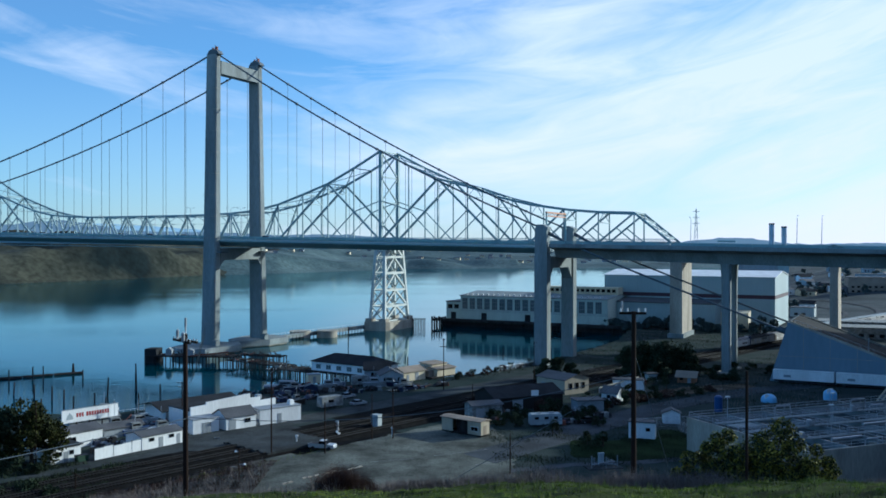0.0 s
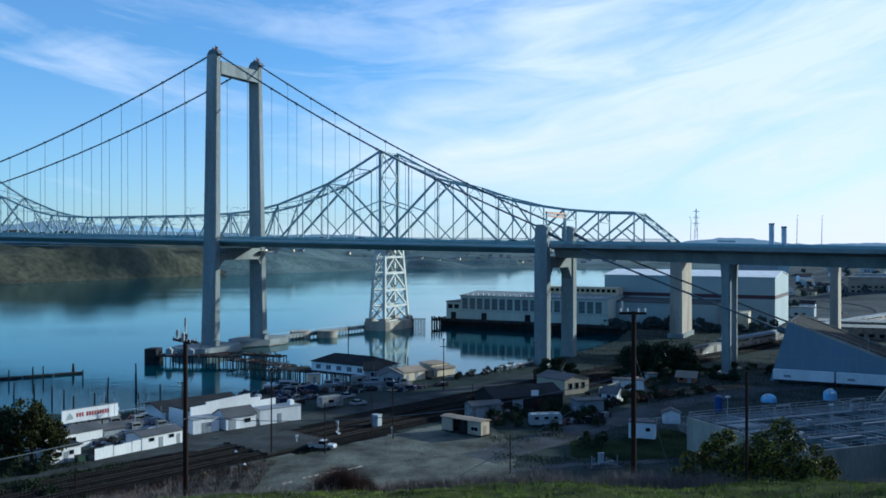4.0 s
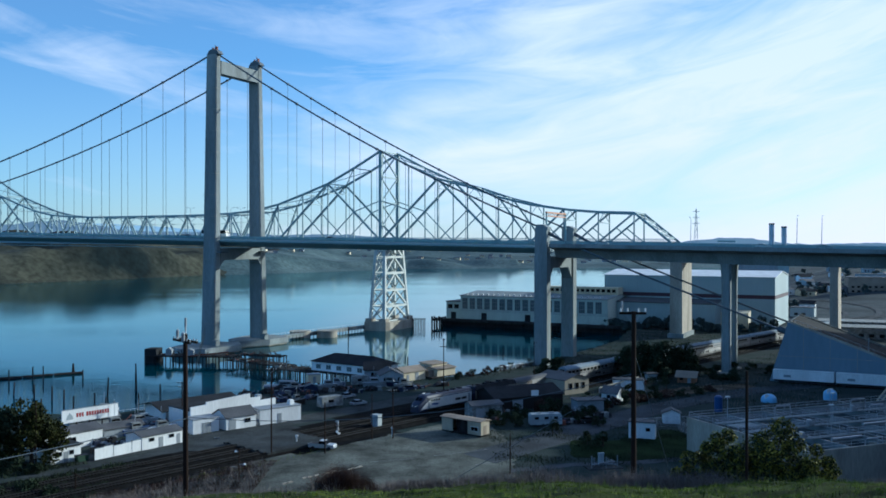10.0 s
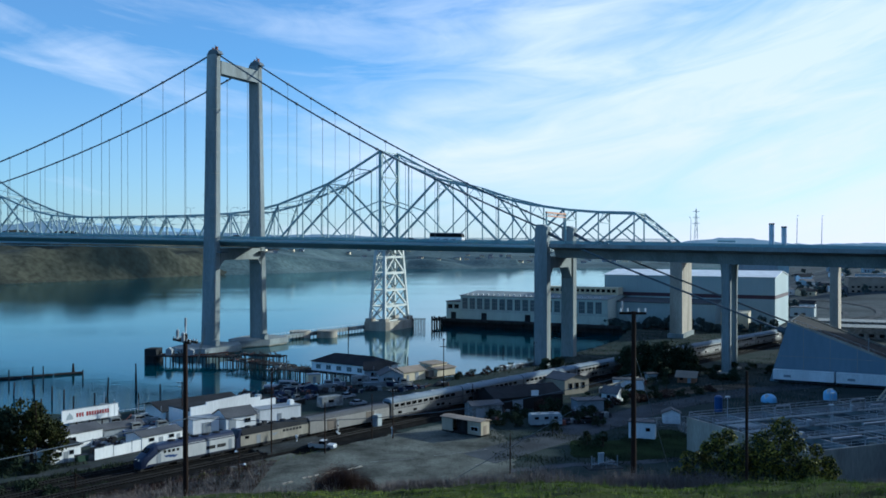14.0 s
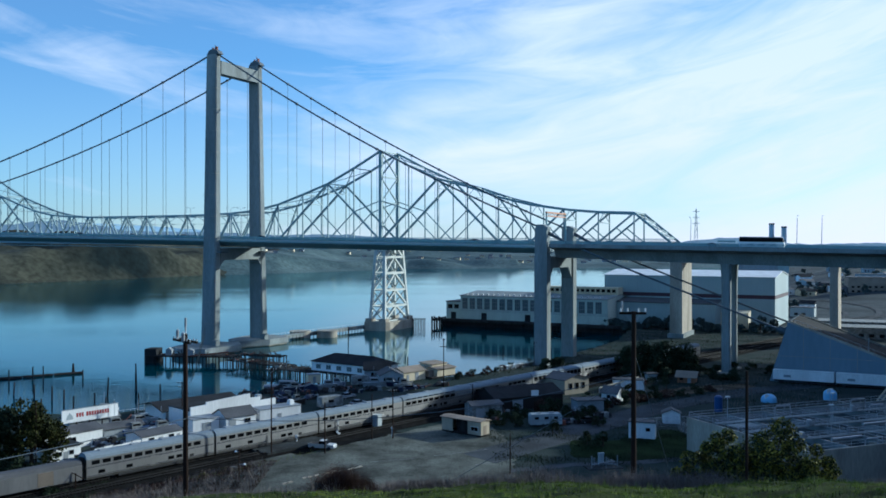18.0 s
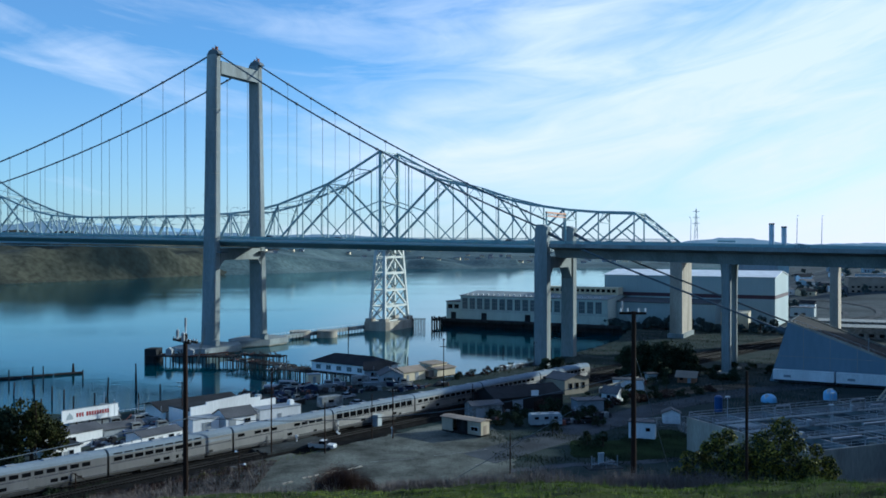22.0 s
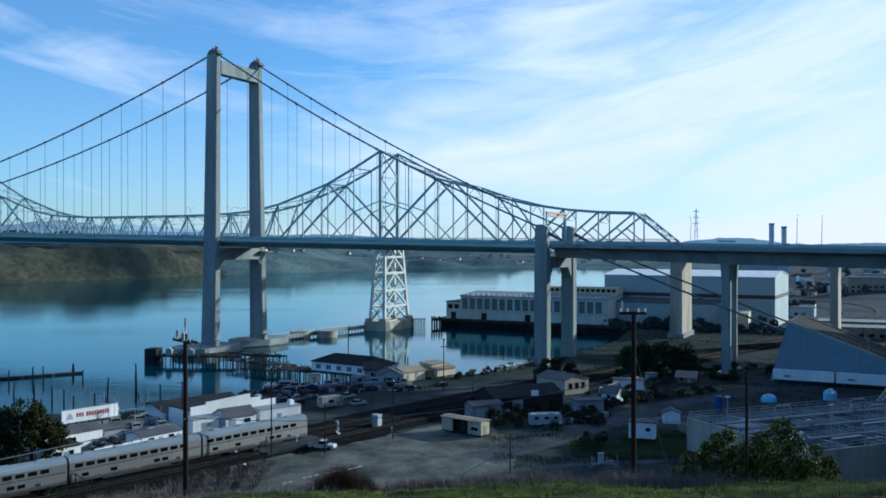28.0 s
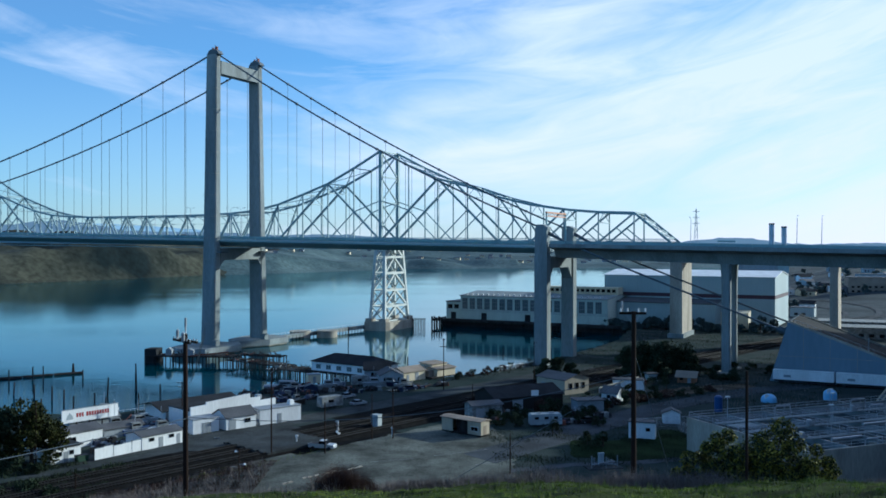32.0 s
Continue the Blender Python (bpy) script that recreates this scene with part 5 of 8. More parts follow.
def build_sign():
    s = thing("billboard", pose(-82.5, 193.0, GZ, 0, 0, RR + 3), "long white signboard with red lettering bars and a blue emblem", "sign")
    part("panel", Geo().box(0, -0.15, 2.9, 13.2, 0.15, 5.7), WHITE, s, "white panel")
    for k in range(5):
        part("post", Geo().beam((0.6 + 3.0 * k, 0.35, 0), (0.6 + 3.0 * k, 0.35, 5.6), 0.25), WOOD_DK, s)
    x = 3.3
    for n_ in (3, 9):
        for k in range(n_):
            part("letter_bar", Geo().box(x, -0.19, 3.95, x + 0.42, -0.15, 4.85), REDP, s)
            x += 0.62
        x += 0.45
    part("emblem", Geo().prism([(1.0, 3.6), (2.6, 3.6), (2.4, 4.4), (1.8, 5.1), (1.2, 4.4)], "y", -0.19, -0.15), PALEBLUE, s, "pale blue emblem shape")
    part("cap_rail", Geo().box(-.1, -0.2, 5.7, 13.3, 0.2, 5.8), GREYP, s)


build_sign()


def build_boat(label, L, hull, x, y, rz, z=0.0, cabin=True):
    b = thing("boat", pose(x, y, z, 0, 0, rz), label, "boat", "boats")
    w = L * 0.15
    rows = [(-L / 2, w * .9), (-L * .2, w), (L * .15, w * .95), (L * .36, w * .6), (L / 2, 0.03)]
    vs, fs = [], []
    for i, (xx, ww) in enumerate(rows):
        sheer = 1.0 + 0.5 * max(0, xx / L)
        vs += [(xx * .93, -ww * .6, -0.3), (xx, -ww, sheer), (xx, ww, sheer), (xx * .93, ww * .6, -0.3)]
    for i in range(len(rows) - 1):
        k = i * 4
        fs += [(k, k + 4, k + 5, k + 1), (k + 1, k + 5, k + 6, k + 2), (k + 2, k + 6, k + 7, k + 3), (k + 3, k + 7, k + 4, k)]
    fs += [(0, 1, 2, 3), (16, 19, 18, 17)]
    part("hull", Geo().add(vs, fs), hull, b)
    if cabin:
        part("cabin", Geo().prism([(-L * .2, 1.0), (L * .18, 1.0), (L * .1, 2.3), (-L * .2, 2.4)], "y", -w * .62, w * .62), hull if hull in (GREYP, PALEBLUE, FADED) else FADED, b)
        part("cabin_window", Geo().prism([(-L * .17, 1.6), (L * .12, 1.6), (L * .09, 2.05), (-L * .17, 2.05)], "y", -w * .64, w * .64), GLASS_DK, b)
        part("mast", Geo().tube((-L * .05, 0, 2.3), (-L * .05, 0, 2.3 + L * .45), 0.05, n=5), GALV, b)
    part("rub_rail", Geo().path([(xx, -ww - .02, 1.0 + 0.5 * max(0, xx / L)) for xx, ww in rows], 0.06, 5), GREYP, b)
    return b


for lab, L, hull, x, y, rz, z in [
        ("white cabin cruiser moored by the restaurant", 9, WHITE, -79, 216, 60, 0.2), ("white motor boat moored in the marina", 7, WHITE, -90, 238, 20, 0.2),
        ("small white boat moored among the pilings", 6.5, WHITE, -84, 229, 45, 0.2), ("grey-hulled boat on the yard", 7.5, GREYP, -20, 263, 10, GZ + .3), ("dark-covered boat in the yard", 7, NAVY, -15.5, 264, -15, GZ + .3),
        ("weathered boat laid up in the yard", 6, FADED, -11.5, 261, 30, GZ + .3), ("grey skiff laid up on the yard", 5, GREYP, -31, 262, 8, GZ + .3), ("grey work boat hauled out by the wharf", 15, GREYP, -47, 272, 6, GZ - 2.0),
        ("white sailing boat with a bare mast in the marina", 8, WHITE, -70, 206, 50, GZ + .2), ("white boat on a trailer beside the sheds", 7, WHITE, -62.5, 199, 40, GZ + .3)]:
    build_boat(lab, L, hull, x, y, rz, z)
house("cabin", -40.5, 268.5, 22, 3.8, 3.0, 2.5, "cream box cabin on the work barge", "cabin", CREAM, GREYP, flat=True, over=0.05, doors=[(1.4, 0.9, 2.0)])
solid("tarpaulin", Geo().prism([(0, 0), (4.5, 0), (3.9, 1.6), (2.4, 2.2), (0.6, 1.5)], "y", 0, 3), NAVY, "dark blue tarpaulin over stacked gear", "tarpaulin", m=pose(-39.5, 252.5, GZ, 0, 0, 20))
for x, y, rz, L, lab in ((-30.5, 225.3, 42, 6.5, "white box trailer parked by the shore road"), (-26.5, 262.0, 20, 5, "pale camper standing in the boat yard")):
    t = thing("box_trailer", pose(x, y, GZ, 0, 0, rz), lab, "trailer")
    part("box", Geo().prism([(0, 0.6), (L, 0.6), (L, 2.9), (L - .3, 3.1), (0.3, 3.1), (0, 2.9)], "y", 0, 2.4), FADED, t)
    part("window", Geo().box(L * .3, -.02, 1.6, L * .55, .02, 2.3), GLASS_DK, t)
    for xx in (L * .35, L * .6):
        part("wheel", Geo().tube((xx, -.05, 0.35), (xx, .15, 0.35), 0.35, n=10), BLACK, t)
    part("hitch", Geo().beam((L, 1.2, 0.55), (L + 1.2, 1.2, 0.5), 0.1), BLACK, t)

fd = thing("floating_dock", pose(-86, 229, 0, 0, 0, 42), "grey floating dock with a pipe railing behind the sign", "dock")
part("deck", Geo().box(0, 0, .2, 12, 2.2, .8), FADED, fd)
for k in range(7):
    part("rail_post", Geo().beam((.3 + 1.9 * k, .1, .8), (.3 + 1.9 * k, .1, 2.0), .09), GALV, fd)
for z in (1.4, 2.0):
    part("handrail", Geo().beam((.2, .1, z), (11.8, .1, z), .08), GALV, fd)

# houses on piles and cream sheds at the shore


def pile_field(parent, x0, x1, y0, y1, nx, ny, top, jig=0.15, r=0.17):
    rng = random.Random(int(x0 * 7 + nx))
    for i in range(nx):
        for j in range(ny):
            x = x0 + (x1 - x0) * i / max(1, nx - 1) + rng.uniform(-jig, jig)
            y = y0 + (y1 - y0) * j / max(1, ny - 1) + rng.uniform(-jig, jig)
            part("timber_post", Geo().tube((x, y, -1.5), (x + rng.uniform(-.1, .1), y, top), r, r * .9, n=7), WOOD_DK, parent)


def build_pier_house():
    h = thing("pier_house", pose(-43.5, 295.5, -0.8, 0, 0, -34.5), "long pale house under a dark hipped roof, standing on piles", "house")
    L, W = 27.5, 11.0
    part("deck", Geo().box(-1.5, -1.5, 3.9, L + 1, W + 1, 4.4), WOOD_DK, h)
    part("wall_shell", Geo().box(0, 0, 4.4, L, W, 7.3), BRIGHTW, h, "pale clapboard walls")
    e, z0, z1 = 0.7, 7.3, 9.9
    vs = [(-e, -e, z0), (L + e, -e, z0), (L + e, W + e, z0), (-e, W + e, z0), (W / 2, W / 2, z1), (L - W / 2, W / 2, z1)]
    part("hip_roof", Geo().add(vs, [(0, 1, 5, 4), (1, 2, 5), (2, 3, 4, 5), (3, 0, 4), (3, 2, 1, 0)]), ROOF_DK, h, "dark hipped roof")
    for k in range(6):
        x = 2.0 + 4.4 * k
        w = part("window", Geo().box(x, -.06, 5.0, x + 2.2, .05, 6.6), WHITE, h)
        for q in range(2):
            part("pane", Geo().box(x + .12 + 1.02 * q, -.09, 5.12, x + 1.06 + 1.02 * q, -.05, 6.48), GLASS_GR, w)
    pile_field(h, 0, L, -0.8, W, 15, 4, 3.95)


build_pier_house()
house("gable_house", -18.6, 263.5, 12, 7.0, 8.0, 3.0, "pale blue-grey gabled house in the boat yard", "house", PALEBLUE, ROOF_GR, pitch=1.7, ridge="y", wins=[(1.0, 1.2, 1.0, 1.3), (2.9, 1.2, 1.0, 1.3), (5.2, 1.2, 1.0, 1.3)], doors=[(4.1, 0.9, 2.1)])
house("gable_house", -24.0, 272.0, 5, 8.0, 7.0, 3.6, "grey house with a dark low gable beside the pier", "house", GREYP, ROOF_DK, pitch=2.0, ridge="x", wins=[(2, 1.6, 1.2, 1.3), (6, 1.6, 1.2, 1.3)])
house("cream_shed", -11.9, 271.6, 46, 9.2, 6.0, 2.8, "sunlit cream shed with a tan roof at the water's edge", "shed", CREAM, TAN_ROOF, pitch=1.2, doors=[(1.2, 1.0, 2.1), (4.8, 1.4, 2.4)])


def build_stilt_shed():
    h = thing("stilt_shed", pose(-1.8, 279.0, 0, 0, 0, 46), "cream boathouse on stilts with a stepped tan roof", "shed")
    part("wall_shell", Geo().box(0, 0, 3.7, 8.2, 5.5, 6.0), CREAM, h)
    part("upper_shell", Geo().box(0.6, 3.0, 5.8, 7.4, 8.5, 7.1), CREAM, h)
    part("roof", Geo().prism([(-.5, 5.95), (5.8, 6.55), (5.8, 6.73), (-.5, 6.13)], "x", -.5, 8.7), TAN_ROOF, h)
    part("upper_roof", Geo().prism([(2.7, 7.1), (8.8, 7.4), (8.8, 7.58), (2.7, 7.28)], "x", 0.2, 7.8), TAN_ROOF, h)
    part("side_porch", Geo().box(-2.2, 1.5, 3.7, 0, 5, 5.6), TAN_ROOF, h)
    part("floor", Geo().box(-2.8, -.4, 3.4, 8.6, 8.6, 3.7), WOOD_DK, h)
    for i in range(5):
        for y in (0, 4, 8):
            part("stilt", Geo().tube((-2.5 + 2.7 * i, y, -1), (-2.5 + 2.7 * i, y, 3.5), 0.16, n=7), WOOD_DK, h)


build_stilt_shed()

# ruined wharves
rngw = random.Random(5)


def build_wharf(x, y, rz, L, W, label, planks=True, fender=False, clutter=3):
    w = thing("wharf", pose(x, y, 0, 0, 0, rz), label, "wharf", "old timber wharves")
    n = int(L / 2.6) + 1
    pile_field(w, 0, L, 0, W, n, 3, 3.0, 0.3, 0.2)
    for y_ in (0, W / 2, W):
        part("cap_beam", Geo().beam((-.5, y_, 2.75), (L + .5, y_, 2.75), 0.35, 0.35), WOOD_DK, w)
    for k in range(int(L / 0.55)):
        if rngw.random() < (0.82 if planks else 0.35):
            part("plank", Geo().box(k * .55, -.4 + rngw.uniform(-.3, .3), 2.95, k * .55 + .5, W + .4 + rngw.uniform(-.5, .3), 3.05), WOOD_DK, w)
    for k in range(clutter):
        xx = rngw.uniform(1, L - 2)
        if k % 2:
            part("post", Geo().beam((xx, rngw.uniform(0, W), 3.0), (xx + rngw.uniform(-.3, .3), rngw.uniform(0, W), rngw.uniform(3.6, 4.6)), 0.22), WOOD_DK, w)
        else:
            part("loose_timber", Geo().beam((xx, rngw.uniform(0, W), 3.1), (xx + rngw.uniform(-3, 3), rngw.uniform(0, W), rngw.uniform(3.1, 3.9)), 0.3, .2), rngw.choice([WOOD_DK, FADED, BROWNW, RUST]), w)
    if fender:
        part("fender_wall", Geo().box(-1.0, 1, -1, 3.6, W, 5.4), ROOF_DK, w, "black timber fender block")
    return w


build_wharf(-112.5, 338.0, -5, 34, 7, "dark ruined timber wharf with a fender block by the tower", fender=True, clutter=24)
build_wharf(-79.0, 327.0, -38, 30, 6, "collapsed timber wharf on bare piles", planks=False, clutter=26)
build_wharf(-58.0, 304.0, -34, 17, 8, "timber wharf on dark piles leading to the pier house", clutter=16)
build_wharf(-78.0, 342.0, -20, 18, 4, "broken stretch of timber wharf", planks=False, clutter=14)
solid("hut", Geo().box(-1.1, -1.1, 0, 1.1, 1.1, 2.0).prism([(-1.3, 2.0), (1.3, 2.0), (0, 2.9)], "y", -1.3, 1.3), GREYP, "tiny grey hut on the ruined wharf", "hut", m=pose(-104, 339.5, 3.05))
solid("hut", Geo().box(-1.5, -1.1, 0, 1.5, 1.1, 1.8).prism([(-1.7, 1.8), (1.7, 1.8), (0, 2.5)], "y", -1.3, 1.3), GREYP, "low grey hut on the ruined wharf", "hut", m=pose(-96, 339.0, 3.05))
solid("fallen_beam", Geo().beam((0, 0, 0.2), (14, 1.0, 1.5), 0.4), RUST, "rust-red fallen beam across the wharf", "beam", m=pose(-95, 336, 3.0))
# sheet-pile walkway and round piers left from an older bridge
fw = thing("fender_walkway", pose(-80.5, 410.0, 0, 0, 0, 57.5), "low timber fender walkway between the bridge piers", "walkway")
part("deck", Geo().box(0, -0.9, 0.9, 74, 0.9, 2.7), CONC, fw)
for k in range(30):
    part("timber_post", Geo().tube((1 + 2.5 * k, -0.8, -1.5), (1 + 2.5 * k, -0.8, 2.2), 0.2, n=6), WOOD_DK, fw)
    part("rail_post", Geo().beam((1 + 2.5 * k, -0.8, 2.7), (1 + 2.5 * k, -0.8, 3.8), 0.1), GALV, fw)
part("handrail", Geo().beam((1, -0.8, 3.8), (73.5, -0.8, 3.8), 0.09), GALV, fw)
for x, y in ((-69.5, 434), (-56.5, 436)):
    d = thing("round_pier", pose(x, y, 0), "stained round concrete pier stub in the water", "pier", "round pier stubs")
    part("drum", Geo().tube((0, 0, -1.5), (0, 0, 2.9), 5.0, 4.9, n=28), CONC_OLD, d)
    part("cap", Geo().tube((0, 0, 2.9), (0, 0, 3.3), 5.15, 5.15, n=28), CONC_OLD, d)
dol = thing("pile_screen", pose(-17.5, 487.0, 0, 0, 0, -5), "row of dark fender piles beside the truss tower", "piles")
for k in range(10):
    part("timber_post", Geo().tube((0.85 * k, 0, -1.5), (0.85 * k, 0, 5.2), 0.22, n=6), WOOD_DK, dol)
part("waler", Geo().beam((-.3, -.3, 4.6), (8, -.3, 4.6), 0.3), WOOD_DK, dol)
# pilings in the marina
for x, y, h, lean in [(-100, 266, 5.5, .1), (-95.4, 277, 5, .0), (-94, 274, 8.5, -.1), (-83, 262, 4.0, .0), (-128, 266, 4, .1), (-120, 262, 4, 0), (-113, 258, 4, 0), (-107, 252, 4, 0),
                      (-96, 246, 4.2, 0), (-101, 244, 3.6, 0), (-92, 243, 3.4, .1), (-88, 239, 3.2, 0), (-108, 240, 3.5, 0), (-115, 243, 3.6, 0), (-84, 246, 4, .05), (-121, 300, 3.0, 0), (-136, 296, 4.5, 0), (-133, 297, 4.5, 0), (-142, 292, 4, 0),
                      (-43.5, 410, 7.5, 0), (-13, 330, 3.5, 0), (-21, 318, 3.5, 0), (25, 372, 3, 0), (-2, 318, 3, 0), (2, 316, 3, 0)]:
    solid("piling", Geo().tube((0, 0, -1.5), (lean * 3, 0, h), 0.24, 0.2, n=7), WOOD_DK, "weathered timber piling standing in the water", "piling", m=pose(x, y, 0), group="pilings")
lb = thing("log_boom", pose(-150, 296, 0, 0, 0, 34), "dark floating log boom with a pile cluster", "boom")
for k in range(3):
    part("log", Geo().tube((k * 9.8, 0.15 * (k % 2), 0.25), (k * 9.8 + 9.5, 0, 0.3), 0.55, 0.45, n=9), WOOD_DK, lb)
for dx, dy in ((25.5, 0.3), (26.2, .1), (25.8, .9)):
    part("timber_post", Geo().tube((dx, dy, -1.5), (25.9, .4, 3.6), 0.3, n=7), WOOD_DK, lb)

# sheds in the yard


def build_trailer_office():
    L, W, H = 11.0, 3.0, 3.4
    h = thing("trailer_office", pose(-0.25, 199.7, GZ, 0, 0, -39.6), "cream site office with a tan roof and a dark open bay", "office")
    part("floor", Geo().box(0, 0, 0.2, L, W, 0.45), WOOD_DK, h)
    part("end_panel", Geo().box(0, 0, 0.45, 3.1, 0.12, H), DULLCREAM, h, "cream wall panel")
    part("front_wall", Geo().box(7.3, 0, 0.45, L, 0.12, H), DULLCREAM, h)
    part("right_wall", Geo().prism([(0.13, 0.45), (W, 0.45), (W, H), (W / 2, H + .2), (0.13, H)], "x", L - .12, L), DULLCREAM, h, "sunlit cream end wall")
    part("left_wall", Geo().box(0, 0.13, 0.45, 0.12, W, H), DULLCREAM, h)
    part("back_wall", Geo().box(0.13, W - .12, 0.45, L - .13, W, H), DULLCREAM, h)
    part("partition", Geo().box(7.2, 0.13, 0.45, 7.3, W - .13, H), WOOD_DK, h)
    part("partition", Geo().box(3.1, 1.4, 0.45, 7.2, 1.5, H), WOOD_DK, h, "dark recessed wall of the open bay")
    for s in (0, 1):
        poly = [(-.4, H - .06), (W / 2, H + .22), (W / 2, H + .34), (-.4, H + .06)] if not s else [(W / 2, H + .22), (W + .4, H - .06), (W + .4, H + .06), (W / 2, H + .34)]
        part("roof_slope", Geo().prism(poly, "x", -.3, L + .3), TAN_ROOF, h, "tan roof sheet")
    for k in range(4):
        part("stud", Geo().box(3.6 + .95 * k, 1.3, .45, 3.7 + .95 * k, 1.4, H), WOOD_DK, h)
    w = part("window", Geo().box(8.2, -.05, 1.2, 10.2, .02, 2.2), WHITE, h)
    for k in range(2):
        part("pane", Geo().box(8.28 + .96 * k, -.08, 1.28, 9.16 + .96 * k, -.04, 2.12), GLASS_DK, w)
    part("door", Geo().box(L, .9, 0.5, L + .06, 1.9, 2.4), TAN_ROOF, h)
    for x in (1, 5, 9.6):
        part("skid", Geo().box(x, 0.2, 0, x + .4, W - .2, 0.2), WOOD_DK, h)


build_trailer_office()
house("utility_box", -16.4, 203.7, -30, 1.8, 1.7, 2.7, "pale grey utility cabinet hut by the track", "hut", PALEBLUE, PALEBLUE, flat=True, over=0.06, doors=[(0.4, 0.9, 2.1)])
house("grey_shed", 7.0, 213.4, 20, 7.8, 5.0, 3.1, "weathered grey metal shed with a low roof", "shed", FADED, ROOF_GR, pitch=0.7, doors=[(1, 2.2, 2.4)])
house("dark_shed", 13.0, 223.0, RR - 22, 20.0, 11.0, 3.2, "large dark-brown shed with a tarred roof", "shed", BROWNW, ROOF_DK, pitch=2.0, wins=[(15, 1.2, 1.4, 1.0)], doors=[(5, 3, 2.6)])
house("workshop", 27.0, 257.1, -54.6, 11.7, 9.2, 4.0, "cream workshop with a grey roof and three dark windows", "workshop", DULLCREAM, ROOF_GR, pitch=1.3,
      wins=[(1.6, 1.3, 1.3, 1.9, "r"), (4.0, 1.3, 1.3, 1.9, "r"), (6.4, 1.3, 1.3, 1.9, "r")], doors=[(2, 2.5, 2.6)])
house("small_house", 42.0, 236.5, -30, 4.2, 5.0, 2.6, "little white gabled house among shrubs", "house", WHITE, ROOF_GR, pitch=1.5, ridge="x", wins=[(1.4, 1.2, 1.1, 1.0)], doors=[(2.8, .9, 2.0)])
house("white_shed", 49.0, 256.5, -8, 8.6, 4.0, 2.9, "long grey-white shed with a lit cream end", "shed", WHITE, ROOF_GR, flat=True, over=.15, doors=[(1, 1, 2.1)], wins=[(1, 1.3, 1.2, .9, "r")])
house("hut", 71.0, 270.5, -24, 5.2, 4.6, 2.0, "small wooden hut with a tan shingled roof", "hut", CEDAR, TAN_ROOF, pitch=1.3, over=.7, doors=[(3, 1.0, 1.8)], wins=[(.6, .8, 1.2, .8)])
house("hut", 62.5, 272.0, 10, 3.0, 2.6, 2.3, "pale shed half hidden by trees", "hut", PALEBLUE, ROOF_GR, flat=True)
house("white_container", 40.1, 192.9, -18, 5.6, 3.2, 3.4, "white storage hut on the grass", "hut", WHITE, ROOF_GR, flat=True, over=.1, wins=[(3.6, 1.6, 1.0, .8)])
house("white_container", 51.4, 208.4, -10, 3.9, 3.0, 2.4, "white gabled storage hut beside the basins", "hut", WHITE, ROOF_GR, pitch=0.9, ridge="y")
house("boat_store", 33.5, 222.5, 12, 7.0, 4.5, 2.7, "weathered grey store with junk beside it", "shed", GREYP, ROOF_GR, flat=True, doors=[(2, 1.6, 2.1)])


def build_rv():
    t = thing("camper_van", pose(20.1, 204.0, GZ, 0, 0, 9), "white camper trailer parked in the yard", "camper")
    part("body", Geo().prism([(0, 0.5), (7.4, 0.5), (7.4, 2.4), (7.1, 2.9), (0.2, 2.9), (0, 2.5)], "y", 0, 2.4), PALEBLUE, t)
    part("stripe", Geo().box(0.02, -.015, 1.3, 7.38, .01, 1.5), GREYP, t)
    for x in (0.9, 3.2, 5.4):
        part("window", Geo().box(x, -.02, 1.7, x + 1.0, .02, 2.3), GLASS_DK, t)
    part("door", Geo().box(4.4, -.03, .6, 5.1, .02, 2.4), GREYP, t)
    for x in (2.9, 3.9):
        part("wheel", Geo().tube((x, -.03, .36), (x, .2, .36), .36, n=10), BLACK, t)
    part("roof_hatch", Geo().cbox(2.2, 1.2, 3.0, .8, .8, .24).cbox(5.2, 1.2, 3.02, 1.1, .9, .26), GREYP, t)


build_rv()


def build_pickup(x, y, rz, paint, label):
    t = thing("pickup_truck", pose(x, y, GZ + .03, 0, 0, rz), label, "pickup")
    part("body", Geo().prism([(-2.7, .45), (2.7, .45), (2.75, .8), (2.6, 1.1), (1.2, 1.18), (-2.75, 1.15)], "y", -.95, .95), paint, t)
    part("cab", Geo().prism([(-.5, 1.16), (1.25, 1.16), (.75, 1.75), (-.4, 1.8)], "y", -.85, .85), GLASS_DK, t)
    part("roof", Geo().prism([(-.4, 1.78), (.75, 1.73), (.65, 1.86), (-.35, 1.88)], "y", -.8, .8), paint, t)
    part("bed", Geo().box(-2.6, -.8, 1.16, -.6, .8, 1.2), BLACK, t)
    for xx in (-1.7, 1.75):
        for yy in (-.85, .85):
            part("wheel", Geo().tube((xx, yy - .12, .38), (xx, yy + .12, .38), .38, n=12), BLACK, t)
    part("bumper", Geo().cbox(2.8, 0, .55, .12, 1.8, .22), GALV, t)
    for yy in (-.7, .7):
        part("headlight", Geo().cbox(2.74, yy, .9, .1, .35, .2), WHITE, t)


build_pickup(-24.6, 182.0, -14, SILVER, "white pickup truck parked on the lot")


def parked(label, paint, x, y, rz):
    c = build_car(label, paint)
    c.matrix_world = pose(x, y, GZ + .03, 0, 0, rz)
    tagged(c, group="parked cars")


for lab, pm, x, y, rz in (("grey car parked by the boat yard", GREYP, -26, 243, 45), ("dark car parked beside the boats", NAVY, -9.5, 256, 30), ("grey car parked by the shore road", GREYP, -22, 232, 40),
                          ("white car parked under the viaduct", WHITE, 64, 300, 40), ("dark car parked behind the sheds", BLACK, 34, 209, 20)):
    parked(lab, pm, x, y, rz)


